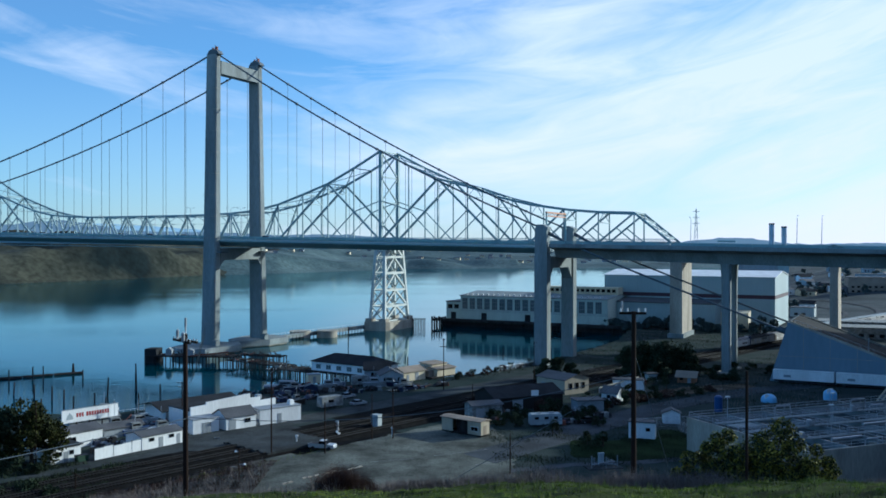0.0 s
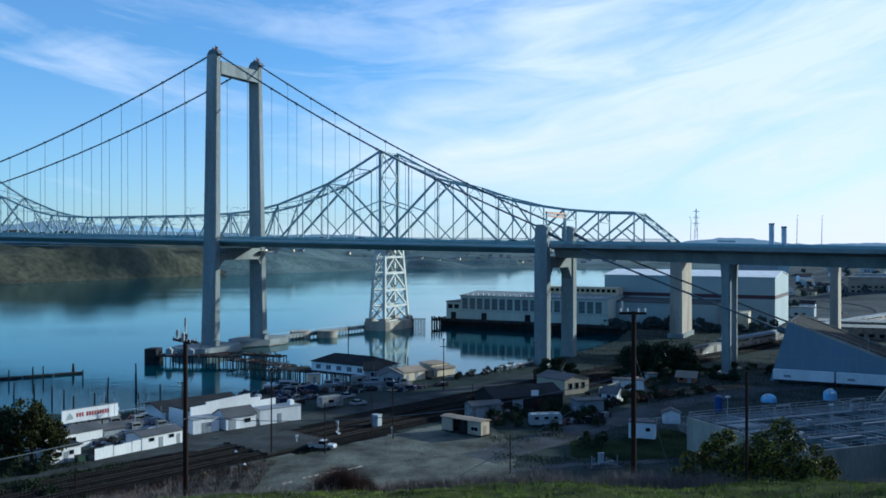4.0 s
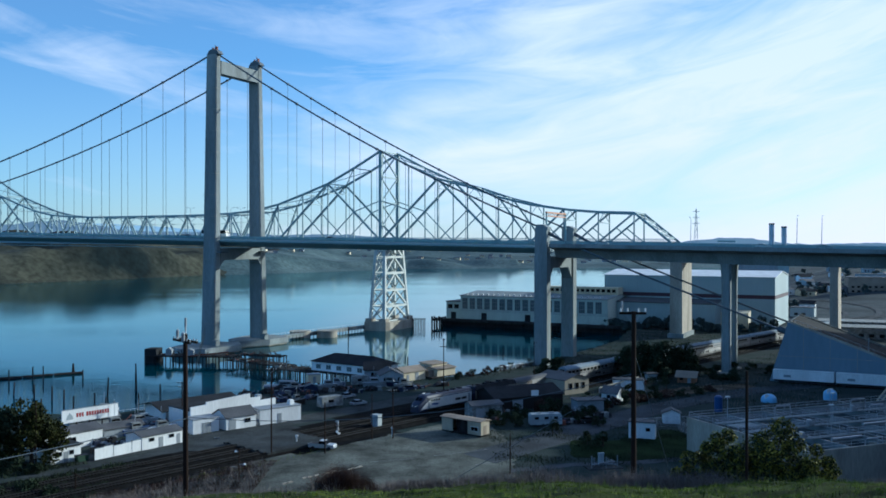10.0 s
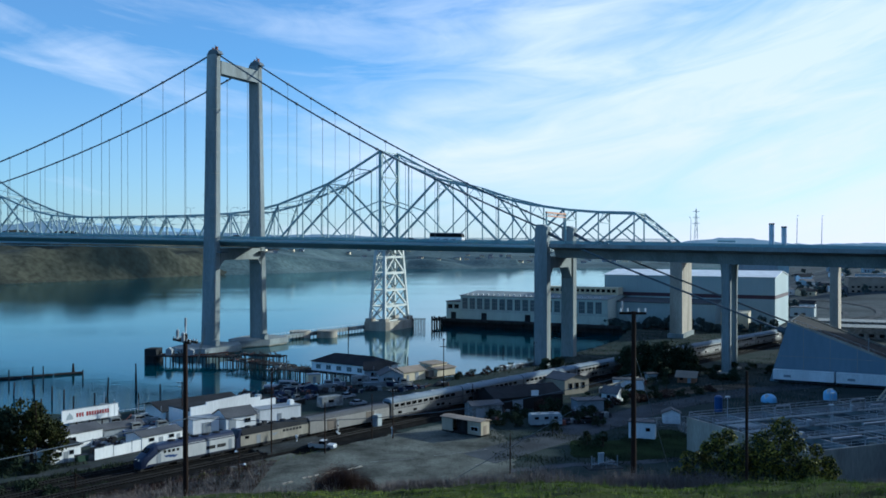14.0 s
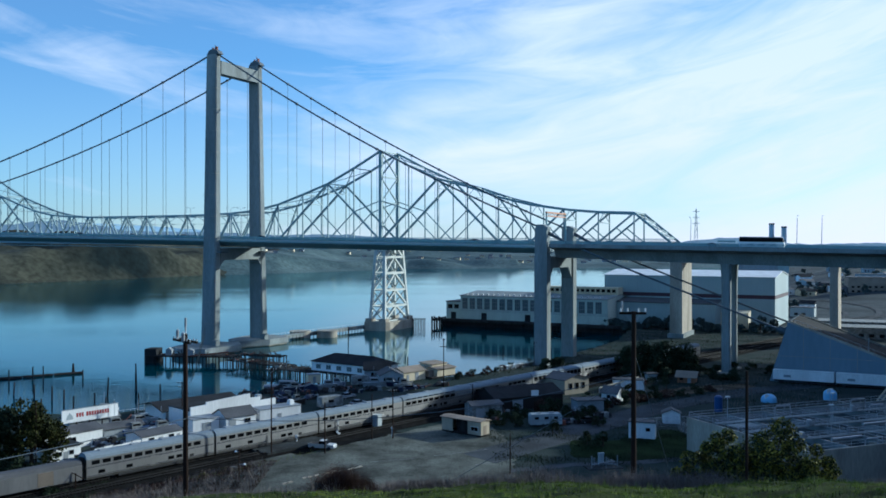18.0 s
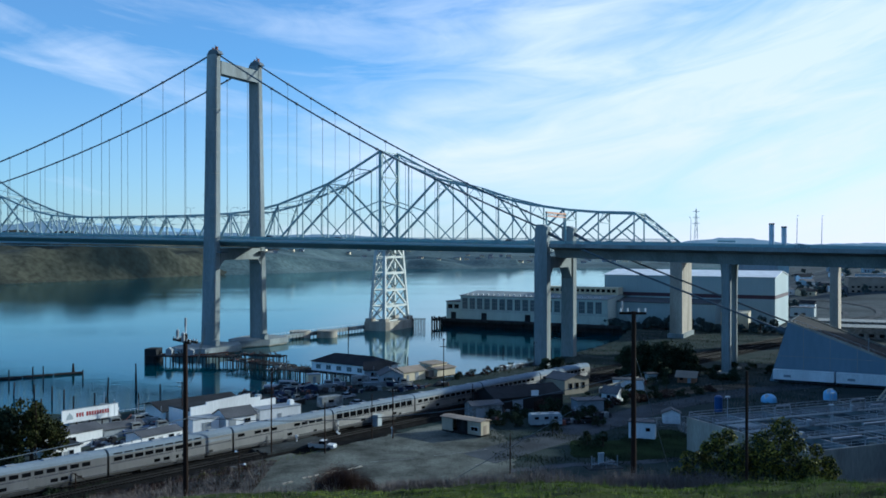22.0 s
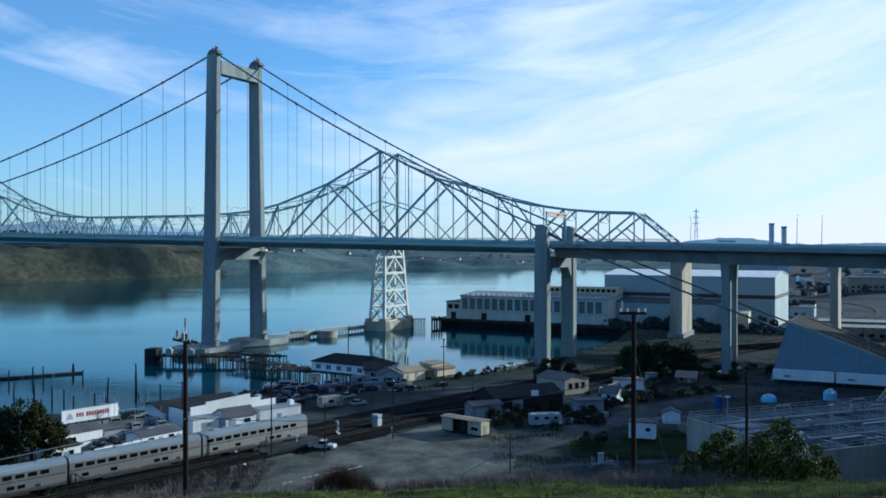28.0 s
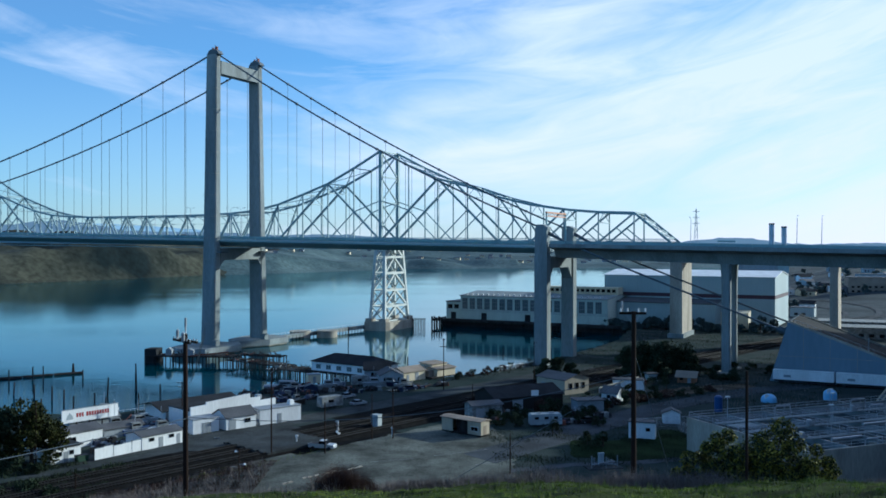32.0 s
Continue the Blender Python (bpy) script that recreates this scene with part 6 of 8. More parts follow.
def build_junk(x, y, rz, w, seed, label):
    """A heap of yard clutter: crates, drums, planks and a sagging cover."""
    rng = random.Random(seed)
    t = thing("junk_heap", pose(x, y, GZ, 0, 0, rz), label, "clutter", "heaps of yard clutter")
    mats = [WOOD_DK, BROWNW, ROOF_DK, BLACK, RUST, GREYP, NAVY, WOOD_DK, FADED]
    for k in range(7):
        cx, cy, m_ = rng.uniform(-w, w), rng.uniform(-w * .5, w * .5), rng.choice(mats)
        sx, sy, sz = rng.uniform(.5, 1.8), rng.uniform(.5, 1.4), rng.uniform(.4, 1.5)
        part("crate", Geo().prism([(cx - sx / 2, 0), (cx + sx / 2, 0), (cx + sx * rng.uniform(.3, .5), sz), (cx - sx * rng.uniform(.3, .5), sz * rng.uniform(.8, 1.05))], "y", cy - sy / 2, cy + sy / 2), m_, t)
    for k in range(3):
        cx, cy = rng.uniform(-w, w), rng.uniform(-w * .5, w * .5)
        part("drum", Geo().tube((cx, cy, 0), (cx, cy, .9), .3, n=12).tube((cx, cy, .4), (cx, cy, .46), .32, n=12), rng.choice(mats), t)
    for k in range(4):
        cx, cy, a = rng.uniform(-w, w), rng.uniform(-w * .4, w * .4), rng.uniform(0, 3.14)
        part("plank", Geo().beam((cx, cy, .15), (cx + 3 * math.cos(a), cy + 3 * math.sin(a), rng.uniform(.2, 1.8)), .3, .08), rng.choice(mats), t)
    part("cover", Geo().add([(-w, -.8, .3), (-.2, -1.0, .5), (w * .4, -.7, .25), (w * .5, .9, .3), (-.3, 1.1, .6), (-w, .8, .2), (-w * .4, 0, 1.5), (w * .2, .1, 1.3)],
                            [(0, 1, 6), (1, 2, 7), (1, 7, 6), (2, 3, 7), (3, 4, 7), (4, 6, 7), (4, 5, 6), (5, 0, 6)]), rng.choice([NAVY, ROOF_DK, WOOD_DK, BROWNW]), t)


for k, (x, y, rz, w) in enumerate([(-66, 177, 50, 2.0), (-63.5, 181, 50, 2.0), (-69, 181, 50, 2.4), (-66, 186, 45, 2.4), (-62, 190, 45, 2.2), (-71, 187, 45, 2.0), (-54, 247, 20, 2.4), (-49, 251, 5, 3), (-44, 247, 30, 2.6), (-37, 249, 10, 2.2), (-33, 253, 40, 2.4), (-29, 256, 12, 2.6), (-25, 252, 0, 2.4), (-46, 258, 15, 3), (-40, 260, 35, 2.6), (-52, 240, 45, 2.2),
                                   (-47, 233, 40, 2.4), (-42, 238, 40, 2.4), (-36, 241, 42, 2.2), (-20, 256, 8, 2.2), (-13, 254, 20, 2.0), (-7, 260, 25, 2.2), (-1, 264, 30, 2.0), (-72, 197, 45, 2.4), (-67, 201, 50, 2.4), (-64, 205, 45, 2.2), (-71, 204, 45, 2.6),
                                   (-76, 207, 20, 2.4), (14, 218, 20, 2.0), (26, 215, 10, 2.0), (31, 218, 20, 2.4), (38, 215, 25, 2.0), (29, 208, 15, 2.0), (41, 229, 10, 1.8), (48, 250, 0, 2.0), (12, 209, 20, 1.8)]):
    build_junk(x, y, rz, w, 100 + k, "heap of dark clutter and timber behind the sheds" if x < -60 else "heap of dark clutter and timber in the boat yard" if x < 5 else "heap of scrap and timber among the sheds")
for lab, L, hull, x, y, rz in [("white boat with blue trim behind the sheds", 6.5, BLUEP, -67.5, 196.5, 45), ("white cabin boat laid up behind the sign", 7, WHITE, -74, 202, 40), ("pale boat laid up beside the restaurant", 6, PALEBLUE, -69, 207, 30), ("dark-hulled boat in the yard clutter", 7, NAVY, -42, 254, 15), ("grey boat propped in the boat yard", 6.5, GREYP, -33, 258, 25), ("weathered skiff by the shore road", 5, BROWNW, -38, 233, 42)]:
    build_boat(lab, L, hull, x, y, rz, GZ + .35)
house("open_shed", -83.5, 199.5, 42, 11.0, 5.5, 2.2, "low boat shelter under a pale patched roof", "shed", GREYP, FADED, pitch=1.0, over=.5)
house("open_shed", -72.5, 191.0, 48, 9.0, 4.0, 2.1, "low lean-to shelter with a grey roof behind the sheds", "shed", GREYP, ROOF_GR, pitch=.8, over=.4)

# ---- treatment basins ----


def build_basins():
    b = thing("treatment_basins", pose(62, 151, GZ, 0, 0, 22), "raised concrete treatment basins with walkways and pipe railings", "water plant")
    L, W, H = 78.0, 33.0, 6.6
    part("outer_wall", Geo().box(0, 0, 0, L, 0.5, H), CONC_OLD, b, "grey concrete outer wall")
    part("outer_wall", Geo().box(0, 0.5, 0, 0.5, W, H), CONC_OLD, b)
    part("outer_wall", Geo().box(0.5, W - .5, 0, L, W, H), CONC, b)
    part("outer_wall", Geo().box(L - .5, .5, 0, L, W - .5, H), CONC, b)
    part("basin_floor", Geo().box(.5, .5, 0, L - .5, W - .5, H - 3.6), CONC_OLD, b)
    part("basin_water", Geo().box(.5, .5, H - 3.6, L - .5, W - .5, H - 1.3), BASINW, b, "dark still water")
    for k in range(1, 8):
        x = k * 9.6
        part("dividing_wall", Geo().box(x - .2, .5, H - 2.2, x + .2, W - .5, H - .02), CONC, b)
    for y in (8, 16.5, 25):
        part("walkway", Geo().box(.5, y - .7, H + .02, L - .5, y + .7, H + .2), CONC, b, "concrete walkway slab")
    part("roof_slab", Geo().box(1.2, 19.0, H + .22, 7, 22.4, H + .4), CONC, b)
    post = Geo().tube((0, 0, 0), (0, 0, 1.1), 0.04, n=5).mesh("rail_post", GALV)
    for y in (0.25, 7.4, 8.6, 15.9, 17.1, 24.4, 25.6, W - .25):
        n = 26
        for k in range(n):
            part("rail_post", post, None, b, m=Matrix.Translation((.4 + (L - .8) * k / (n - 1), y, H + .02)))
        g = Geo()
        for z in (.55, 1.1):
            g.tube((.4, y, H + z), (L - .4, y, H + z), .04, n=5)
        part("railing", g, GALV, b, "galvanised pipe railing")
    for x in (0.25, 19.2, 38.4, 57.6):
        g = Geo()
        for z in (.55, 1.1):
            g.tube((x, .3, H + z), (x, W - .3, H + z), .04, n=5)
        part("railing", g, GALV, b, "galvanised pipe railing")
        for k in range(12):
            part("rail_post", post, None, b, m=Matrix.Translation((x, .4 + (W - .8) * k / 11, H + .02)))
    for x, y in ((6, 8), (16, 16.5), (27, 8), (36, 25), (44, 12), (52, 20)):
        part("gear_motor", Geo().tube((x, y, H + .2), (x, y, H + 1.4), .45, n=10).cbox(x + .7, y, H + .6, .9, .6, .7), GALV, b)
    for x, y, h in ((4, 25.5, 5), (14, 9, 5.5), (22, 16.5, 6), (30, 25, 5), (40, 8, 6), (48, 17, 5.5)):
        lp = part("lamp_post", Geo().tube((x, y, H), (x, y, H + h), .06, n=6), GALV, b)
        part("lamp_head", Geo().cbox(x, y, H + h + .1, .9, .5, .2), WHITE, lp)
    rng = random.Random(9)
    for k in range(26):       # valve stands, hose reels, boxes and short pipe runs on the walkways
        x, y = rng.uniform(2, 60), rng.choice((0.9, 7.8, 8.3, 16.2, 16.9, 24.7, 25.3, 31.8))
        kind = k % 4
        if kind == 0:
            vv = part("valve_stand", Geo().tube((x, y, H), (x, y, H + 1.0), .08, n=7), GALV, b)
            part("hand_wheel", Geo().tube((x, y, H + 1.0), (x, y, H + 1.06), .32, n=12), RUST, vv)
        elif kind == 1:
            part("control_box", Geo().cbox(x, y, H + .75, .6, .4, 1.1).cbox(x, y, H + .15, .2, .2, .3), GREYP, b)
        elif kind == 2:
            part("weir_trough", Geo().box(x, y - 3.5, H - 1.2, x + .7, y + 3.5 if y < 28 else y, H - .6), CONC_OLD, b)
        else:
            part("pipe", Geo().path([(x, y, H - 1), (x, y, H + .7), (x + .5, y, H + 1.0), (x + 4, y, H + 1.0), (x + 4.4, y, H - .8)], .14, 7), GALV, b)
    for x, y in ((9, 4), (25, 12), (34, 4)):
        part("pipe", Geo().tube((x, y, H + .6), (x + 7, y, H + .6), .3, n=8), GALV, b)


build_basins()


def build_dome(x, y, r, h, label):
    d = thing("dome_tank", pose(x, y, GZ, 0, 0, 0), label, "tank", "blue domed tanks")
    part("shell", Geo().tube((0, 0, 0), (0, 0, h), r, n=24), SKYBLUE, d)
    g = Geo()
    prev = None
    for k in range(6):
        a = k * math.pi / 12
        cur = (r * math.cos(a), h + r * .75 * math.sin(a))
        if prev:
            g.tube((0, 0, prev[1]), (0, 0, cur[1]), prev[0], cur[0], n=24, caps=(k == 5))
        prev = cur
    part("dome", g, SKYBLUE, d, "blue fibreglass dome")
    part("hatch", Geo().cbox(-r * .5, -r * .62, h + r * .45, .9, .25, 1.2), WHITE, d)


build_dome(86.5, 237, 2.0, 0.7, "pale blue domed tank behind the basins")
build_dome(104.3, 240.5, 1.75, 1.5, "bright blue domed tank with a white hatch")
solid("barrel_tank", Geo().tube((0, 0, 0), (0, 0, 3.6), 1.0, n=18).tube((0, 0, 3.6), (0, 0, 4.0), 1.0, .5, n=18), BLUEP, "upright blue plastic tank", "tank", m=pose(69, 223.6, GZ))
sk = thing("pipe_stair", pose(111, 226, GZ, 0, 0, 30), "pale inclined steel stair beside the basins", "stair")
for y in (0, 1.2, 2.4):
    part("stringer", Geo().beam((0, y, .5), (6.5, y, 5.0), .22, .3), CREAM, sk)
for k in range(9):
    part("tread", Geo().box(.6 + .65 * k, 0, .85 + .45 * k, 1.0 + .65 * k, 2.4, .92 + .45 * k), GALV, sk)


# ---- cable anchorage and the trailers along it ----
def build_anchorage():
    h = thing("cable_anchorage", pose(BX, BY, 0, 0, 0, BRIDGE_RZ), "massive sloping concrete anchorage that takes the bridge cables", "anchorage")
    a0, a1, a2, y0, y1 = 221.7, 227.3, 262.0, -16.5, 16.5
    top = lambda a: 21.3 - .372 * (a - a1)
    prof = [(a0, 2.0), (a2, 2.0), (a2, top(a2)), (a1, top(a1))]
    part("block", Geo().prism(prof, "y", y0, y1), ANCHOR, h, "smooth blue-grey concrete flanks")
    # dark slab added to stand for the shade of the viaduct overhead
    part("roof_shade_slab", Geo().prism([(a1 + .4, top(a1) - .1), (a2 - .1, top(a2) - .1), (a2 - .1, top(a2) + .12), (a1 + .4, top(a1) + .08)], "y", y0 + .62, y1 - .62), ROOF_DK, h, "sloping roof slab, the viaduct's shade put in as dark colour")
    for y in (y0 + .01, y1 - .61):       # upstand along both edges of the sloping roof
        part("upstand", Geo().prism([(a1 + .3, top(a1) - .1), (a2, top(a2)), (a2, top(a2) + .7), (a1 + .3, top(a1) + .55)], "y", y, y + .6), CONC_OLD, h, "weathered concrete upstand")
    for k in range(1, 5):                # pour joints on the flank
        a = a1 + 7.4 * (k - .4)
        part("joint", Geo().box(a - .05, y0 - .02, 3.4, a + .05, y0, top(a) - .2), CONC_OLD, h)
    part("lift_joint", Geo().box(a0 + 2.6, y0 - .02, 11.0, 255.2, y0, 11.08), CONC_OLD, h)
    for s_ in (-1, 1):                   # collars where the cables enter
        part("cable_collar", Geo().tube((224.2, s_ * 13.7, 19.1), (228.0, s_ * 13.7, 17.6), 1.0, .8, n=14), CABLE, h, "dark steel cable collar")
    g = Geo()
    for k in range(9):
        a = a1 + 2 + 3.6 * k
        part("rail_post", Geo().beam((a, y0 + .3, top(a) + .5), (a, y0 + .3, top(a) + 1.6), .08), GALV, h)
    part("handrail", g.beam((a1 + 2, y0 + .3, top(a1 + 2) + 1.6), (a2, y0 + .3, top(a2) + 1.7), .08), GALV, h)
    part("lamp_post", Geo().tube((249.5, y0 + 1.2, top(249.5)), (249.5, y0 + 1.2, top(249.5) + 4.4), .14, n=7), GALV, h)


ANCHOR = mat("anchorage_concrete", (0.22, 0.27, 0.32), 0.8, var=0.10, scale=0.16, streak=True, spec=0.2)
build_anchorage()


def build_semi_trailer(x, y, rz, L, label):
    t = thing("semi_trailer", pose(x, y, GZ, 0, 0, rz), label, "trailer", "parked semi-trailers")
    part("box", Geo().box(0, 0, 1.2, L, 2.6, 4.1), WHITE, t, "white ribbed box")
    for k in range(12):
        part("rib", Geo().box((k + .5) * L / 12 - .03, -.03, 1.3, (k + .5) * L / 12 + .03, 0, 4.05), WHITE, t)
    part("chassis", Geo().box(.3, .5, .65, L - .3, 2.1, 1.2), BLACK, t)
    for xx in (L - 3.6, L - 2.3, 2.2):
        for yy in (.25, 2.35):
            part("wheel", Geo().tube((xx, yy - .22, .5), (xx, yy + .22, .5), .5, n=12), BLACK, t)
    part("marking", Geo().box(L * .18, -.035, 2.0, L * .3, -.03, 2.7), GREYP, t, "grey marking bars")


for a_, lab in ((221.9, "white semi-trailer parked along the cable anchorage"), (239.4, "second white semi-trailer parked end to end")):
    q_ = Vector((BX, BY, 0)) + Matrix.Rotation(radians(BRIDGE_RZ), 3, "Z") @ Vector((a_ + 1.6, -20.6, 0))
    build_semi_trailer(q_.x, q_.y, BRIDGE_RZ, 17.0, lab)

# ---- harbour warehouses ----
WRZ = -29.1


HARB = mat("weathered_wharf_cladding", (0.50, 0.55, 0.49), 0.7, var=0.16, scale=0.3, streak=True)


def build_harbour_shed():
    h = thing("wharf_warehouse", pose(1.9, 501.5, 0, 0, 0, WRZ), "long pale wharf warehouse with tall windows on a dark pier", "warehouse")
    part("pier_deck", Geo().box(-6, -5, 2.6, 125, 50, 4.0), WOOD_DK, h, "dark pier deck")
    pile_field(h, -4, 118, -4.6, -4.6, 62, 1, 2.7, .1, .25)
    # no real wall: a dark sheet set behind the piles as the underside's shade
    part("pier_shadow_wall", Geo().box(-3, -1.5, -1, 122, -1.2, 2.7), WOOD_DK, h)
    part("low_wing", Geo().box(0, 0, 4, 9, 30, 13.3), HARB, h)
    part("low_roof", Geo().box(-.4, -.4, 13.3, 9, 30.4, 13.7), ROOF_GR, h)
    part("main_shell", Geo().prism([(0, 4), (42, 4), (42, 16.8), (21, 18.4), (0, 16.8)], "x", 9, 94), HARB, h)
    part("roof_slope", Geo().prism([(-.5, 16.75), (21, 18.5), (21, 18.8), (-.5, 17.1)], "x", 8.6, 94.4), CONC, h)
    part("roof_slope", Geo().prism([(21, 18.5), (42.5, 16.75), (42.5, 17.1), (21, 18.8)], "x", 8.6, 94.4), CONC, h)
    # cream here paints the warm sun on the monitor
    part("monitor", Geo().box(52, 17, 18, 94, 25, 22.4), CREAM, h, "roof monitor, warm sunlight put in as cream colour")
    for k in range(14):
        part("monitor_window", Geo().box(53 + 2.9 * k, 16.93, 19.8, 54.9 + 2.9 * k, 17, 21.4), GLASS_DK, h)
    for k in range(18):
        x = 10.2 + 4.55 * k
        w = part("window", Geo().box(x, -.1, 9.6, x + 3.3, .05, 15.6), GREYP, h)
        for i in range(3):
            for j in range(3):
                part("pane", Geo().box(x + .1 + 1.07 * i, -.14, 9.7 + 1.97 * j, x + 1.05 + 1.07 * i, -.1, 11.5 + 1.97 * j), GLASS_GR, w)
    for x in (1.0, 5.0):
        w = part("window", Geo().box(x, -.1, 9.5, x + 3, .05, 12), GREYP, h)
        part("pane", Geo().box(x + .1, -.14, 9.6, x + 2.9, -.1, 11.9), GLASS_DK, w)
    for x in (3, 22, 48, 70):
        part("dock_door", Geo().box(x, -.12, 4, x + 3.2, .02, 7.6), ROOF_DK, h)
    for k in range(26):
        part("roof_vent", Geo().cbox(12 + 3.2 * k, 2.2, 17.7, .8, .8, .9), GALV, h)
    for k in range(4):
        part("string_course", Geo().box(9, -.05, 8.4 + .35 * k, 94, 0, 8.5 + .35 * k), GREYP, h)


build_harbour_shed()
cl = thing("pile_cluster", pose(-6, 487, 0), "dark clusters of fender piles at the pier's end", "piles")
for k in range(8):
    part("timber_post", Geo().tube((1.4 * (k % 5), 1.0 * (k // 5), -1.5), (1.3 * (k % 5), 1.0 * (k // 5), 6.2 - .8 * (k % 3)), .45, n=7), WOOD_DK, cl)


def build_warehouse():
    h = thing("warehouse", pose(87.9, 485.9, 4.0, 0, 0, WRZ), "tall blue-grey metal warehouse with a maroon stripe", "warehouse")
    L, W, H = 88.0, 44.0, 24.7
    part("wall_shell", Geo().prism([(0, 0), (W, 0), (W, H), (W / 2, H + 2.6), (0, H)], "x", 0, L), WARE, h, "pale metal cladding")
    for s in (0, 1):
        poly = [(-.4, H - .02), (W / 2, H + 2.64), (W / 2, H + 2.9), (-.4, H + .25)]
        poly = poly if not s else [(W - p, q) for p, q in poly][::-1]
        part("roof_slope", Geo().prism(poly, "x", -.5, L + .5), WHITE, h, "pale metal roof")
    part("stripe", Geo().box(-.05, -.06, 13.9, L + .06, -.01, 15.8), MAROON, h, "maroon stripe")
    part("stripe", Geo().box(L + .01, 0, 13.9, L + .06, W, 15.8), MAROON, h)
    for k in range(44):
        part("rib", Geo().box(1 + 2 * k, -.09, .3, 1.12 + 2 * k, -.005, 13.8), WARE, h)
    for k in range(16):
        part("rib", Geo().box(1 + 5.5 * k, -.09, 15.9, 1.12 + 5.5 * k, -.005, H), WARE, h)
    an = part("annex", Geo().box(-14, -14, 0, 62, -.1, 11.2), WARE, h, "low ribbed annex")
    part("annex_roof", Geo().prism([(-14.4, 11.2), (-.1, 12.8), (-.1, 13.2), (-14.4, 11.6)], "x", -14.4, 62.4), ROOF_GR, h)
    for k in range(5):
        part("cladding_band", Geo().box(-14.02, -14.08, 2.0 + 1.9 * k, 62, -14.0, 2.35 + 1.9 * k), WARE, an)
    for i in range(6):
        for j in range(2):
            part("window", Geo().box(-11 + 2.6 * i, -14.1, 2.5 + 4 * j, -9.3 + 2.6 * i, -14.02, 4.6 + 4 * j), GLASS_DK, an)
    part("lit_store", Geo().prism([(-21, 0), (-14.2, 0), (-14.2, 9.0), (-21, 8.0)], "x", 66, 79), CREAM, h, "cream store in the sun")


build_warehouse()
# power plant with twin stacks behind the warehouse
# chimney colour lightened to carry the haze of distance
CHIM = mat("hazed_chimney_paint", (0.42, 0.50, 0.58), 0.6, var=0.1)
pp = thing("power_plant", pose(243.8, 690, 4, 0, 0, -20), "power plant block with twin blue-grey chimneys", "power plant")
part("block", Geo().box(-20, 0, 0, 14, 30, 26), GREYP, pp)
part("block", Geo().box(14, 4, 0, 22, 24, 34), WARE, pp)
part("duct", Geo().tube((5, 10, 26), (13, 10, 32), 2.4, n=12), GALV, pp)
for x in (9.5, 18.6):
    st = part("chimney", Geo().tube((x, 12, 0), (x, 12, 57 if x < 12 else 54.5), 2.0, n=20), CHIM, pp, "blue-grey steel chimney paled by painted haze")
    part("rim", Geo().tube((x, 12, 57 if x < 12 else 54.5), (x, 12, 58 if x < 12 else 55.5), 2.15, n=20), ROOF_DK, st)
    for k in range(4):
        part("ring", Geo().tube((x, 12, 18 + 10 * k), (x, 12, 18.5 + 10 * k), 2.12, n=20), GALV, st)


def build_pylon(x, y, z, h):
    p = thing("pylon", pose(x, y, z), "grey lattice pylon on the far hill", "pylon")
    w = h * .045
    g = lambda sx, sy, t: (sx * w * (1 - .85 * t), sy * w * (1 - .85 * t), h * t)
    for sx in (-1, 1):
        for sy in (-1, 1):
            part("leg", Geo().beam(g(sx, sy, 0), g(sx, sy, 1), .3), GALV, p)
    for k in range(8):
        for sx in (-1, 1):
            part("brace", Geo().beam(g(sx, -1, k / 8), g(sx, 1, (k + 1) / 8), .16), GALV, p)
            part("brace", Geo().beam(g(-1, sx, k / 8), g(1, sx, (k + 1) / 8), .16), GALV, p)
    for t in (.7, .82, .94):
        part("cross_arm", Geo().beam((-w * 1.5, 0, h * t), (w * 1.5, 0, h * t), .5), GALV, p)


build_pylon(340, 1200, 28, 66)


FARGREY = mat("dark_grey_concrete", (0.13, 0.135, 0.135), 0.85, var=0.25, scale=0.3, streak=True)


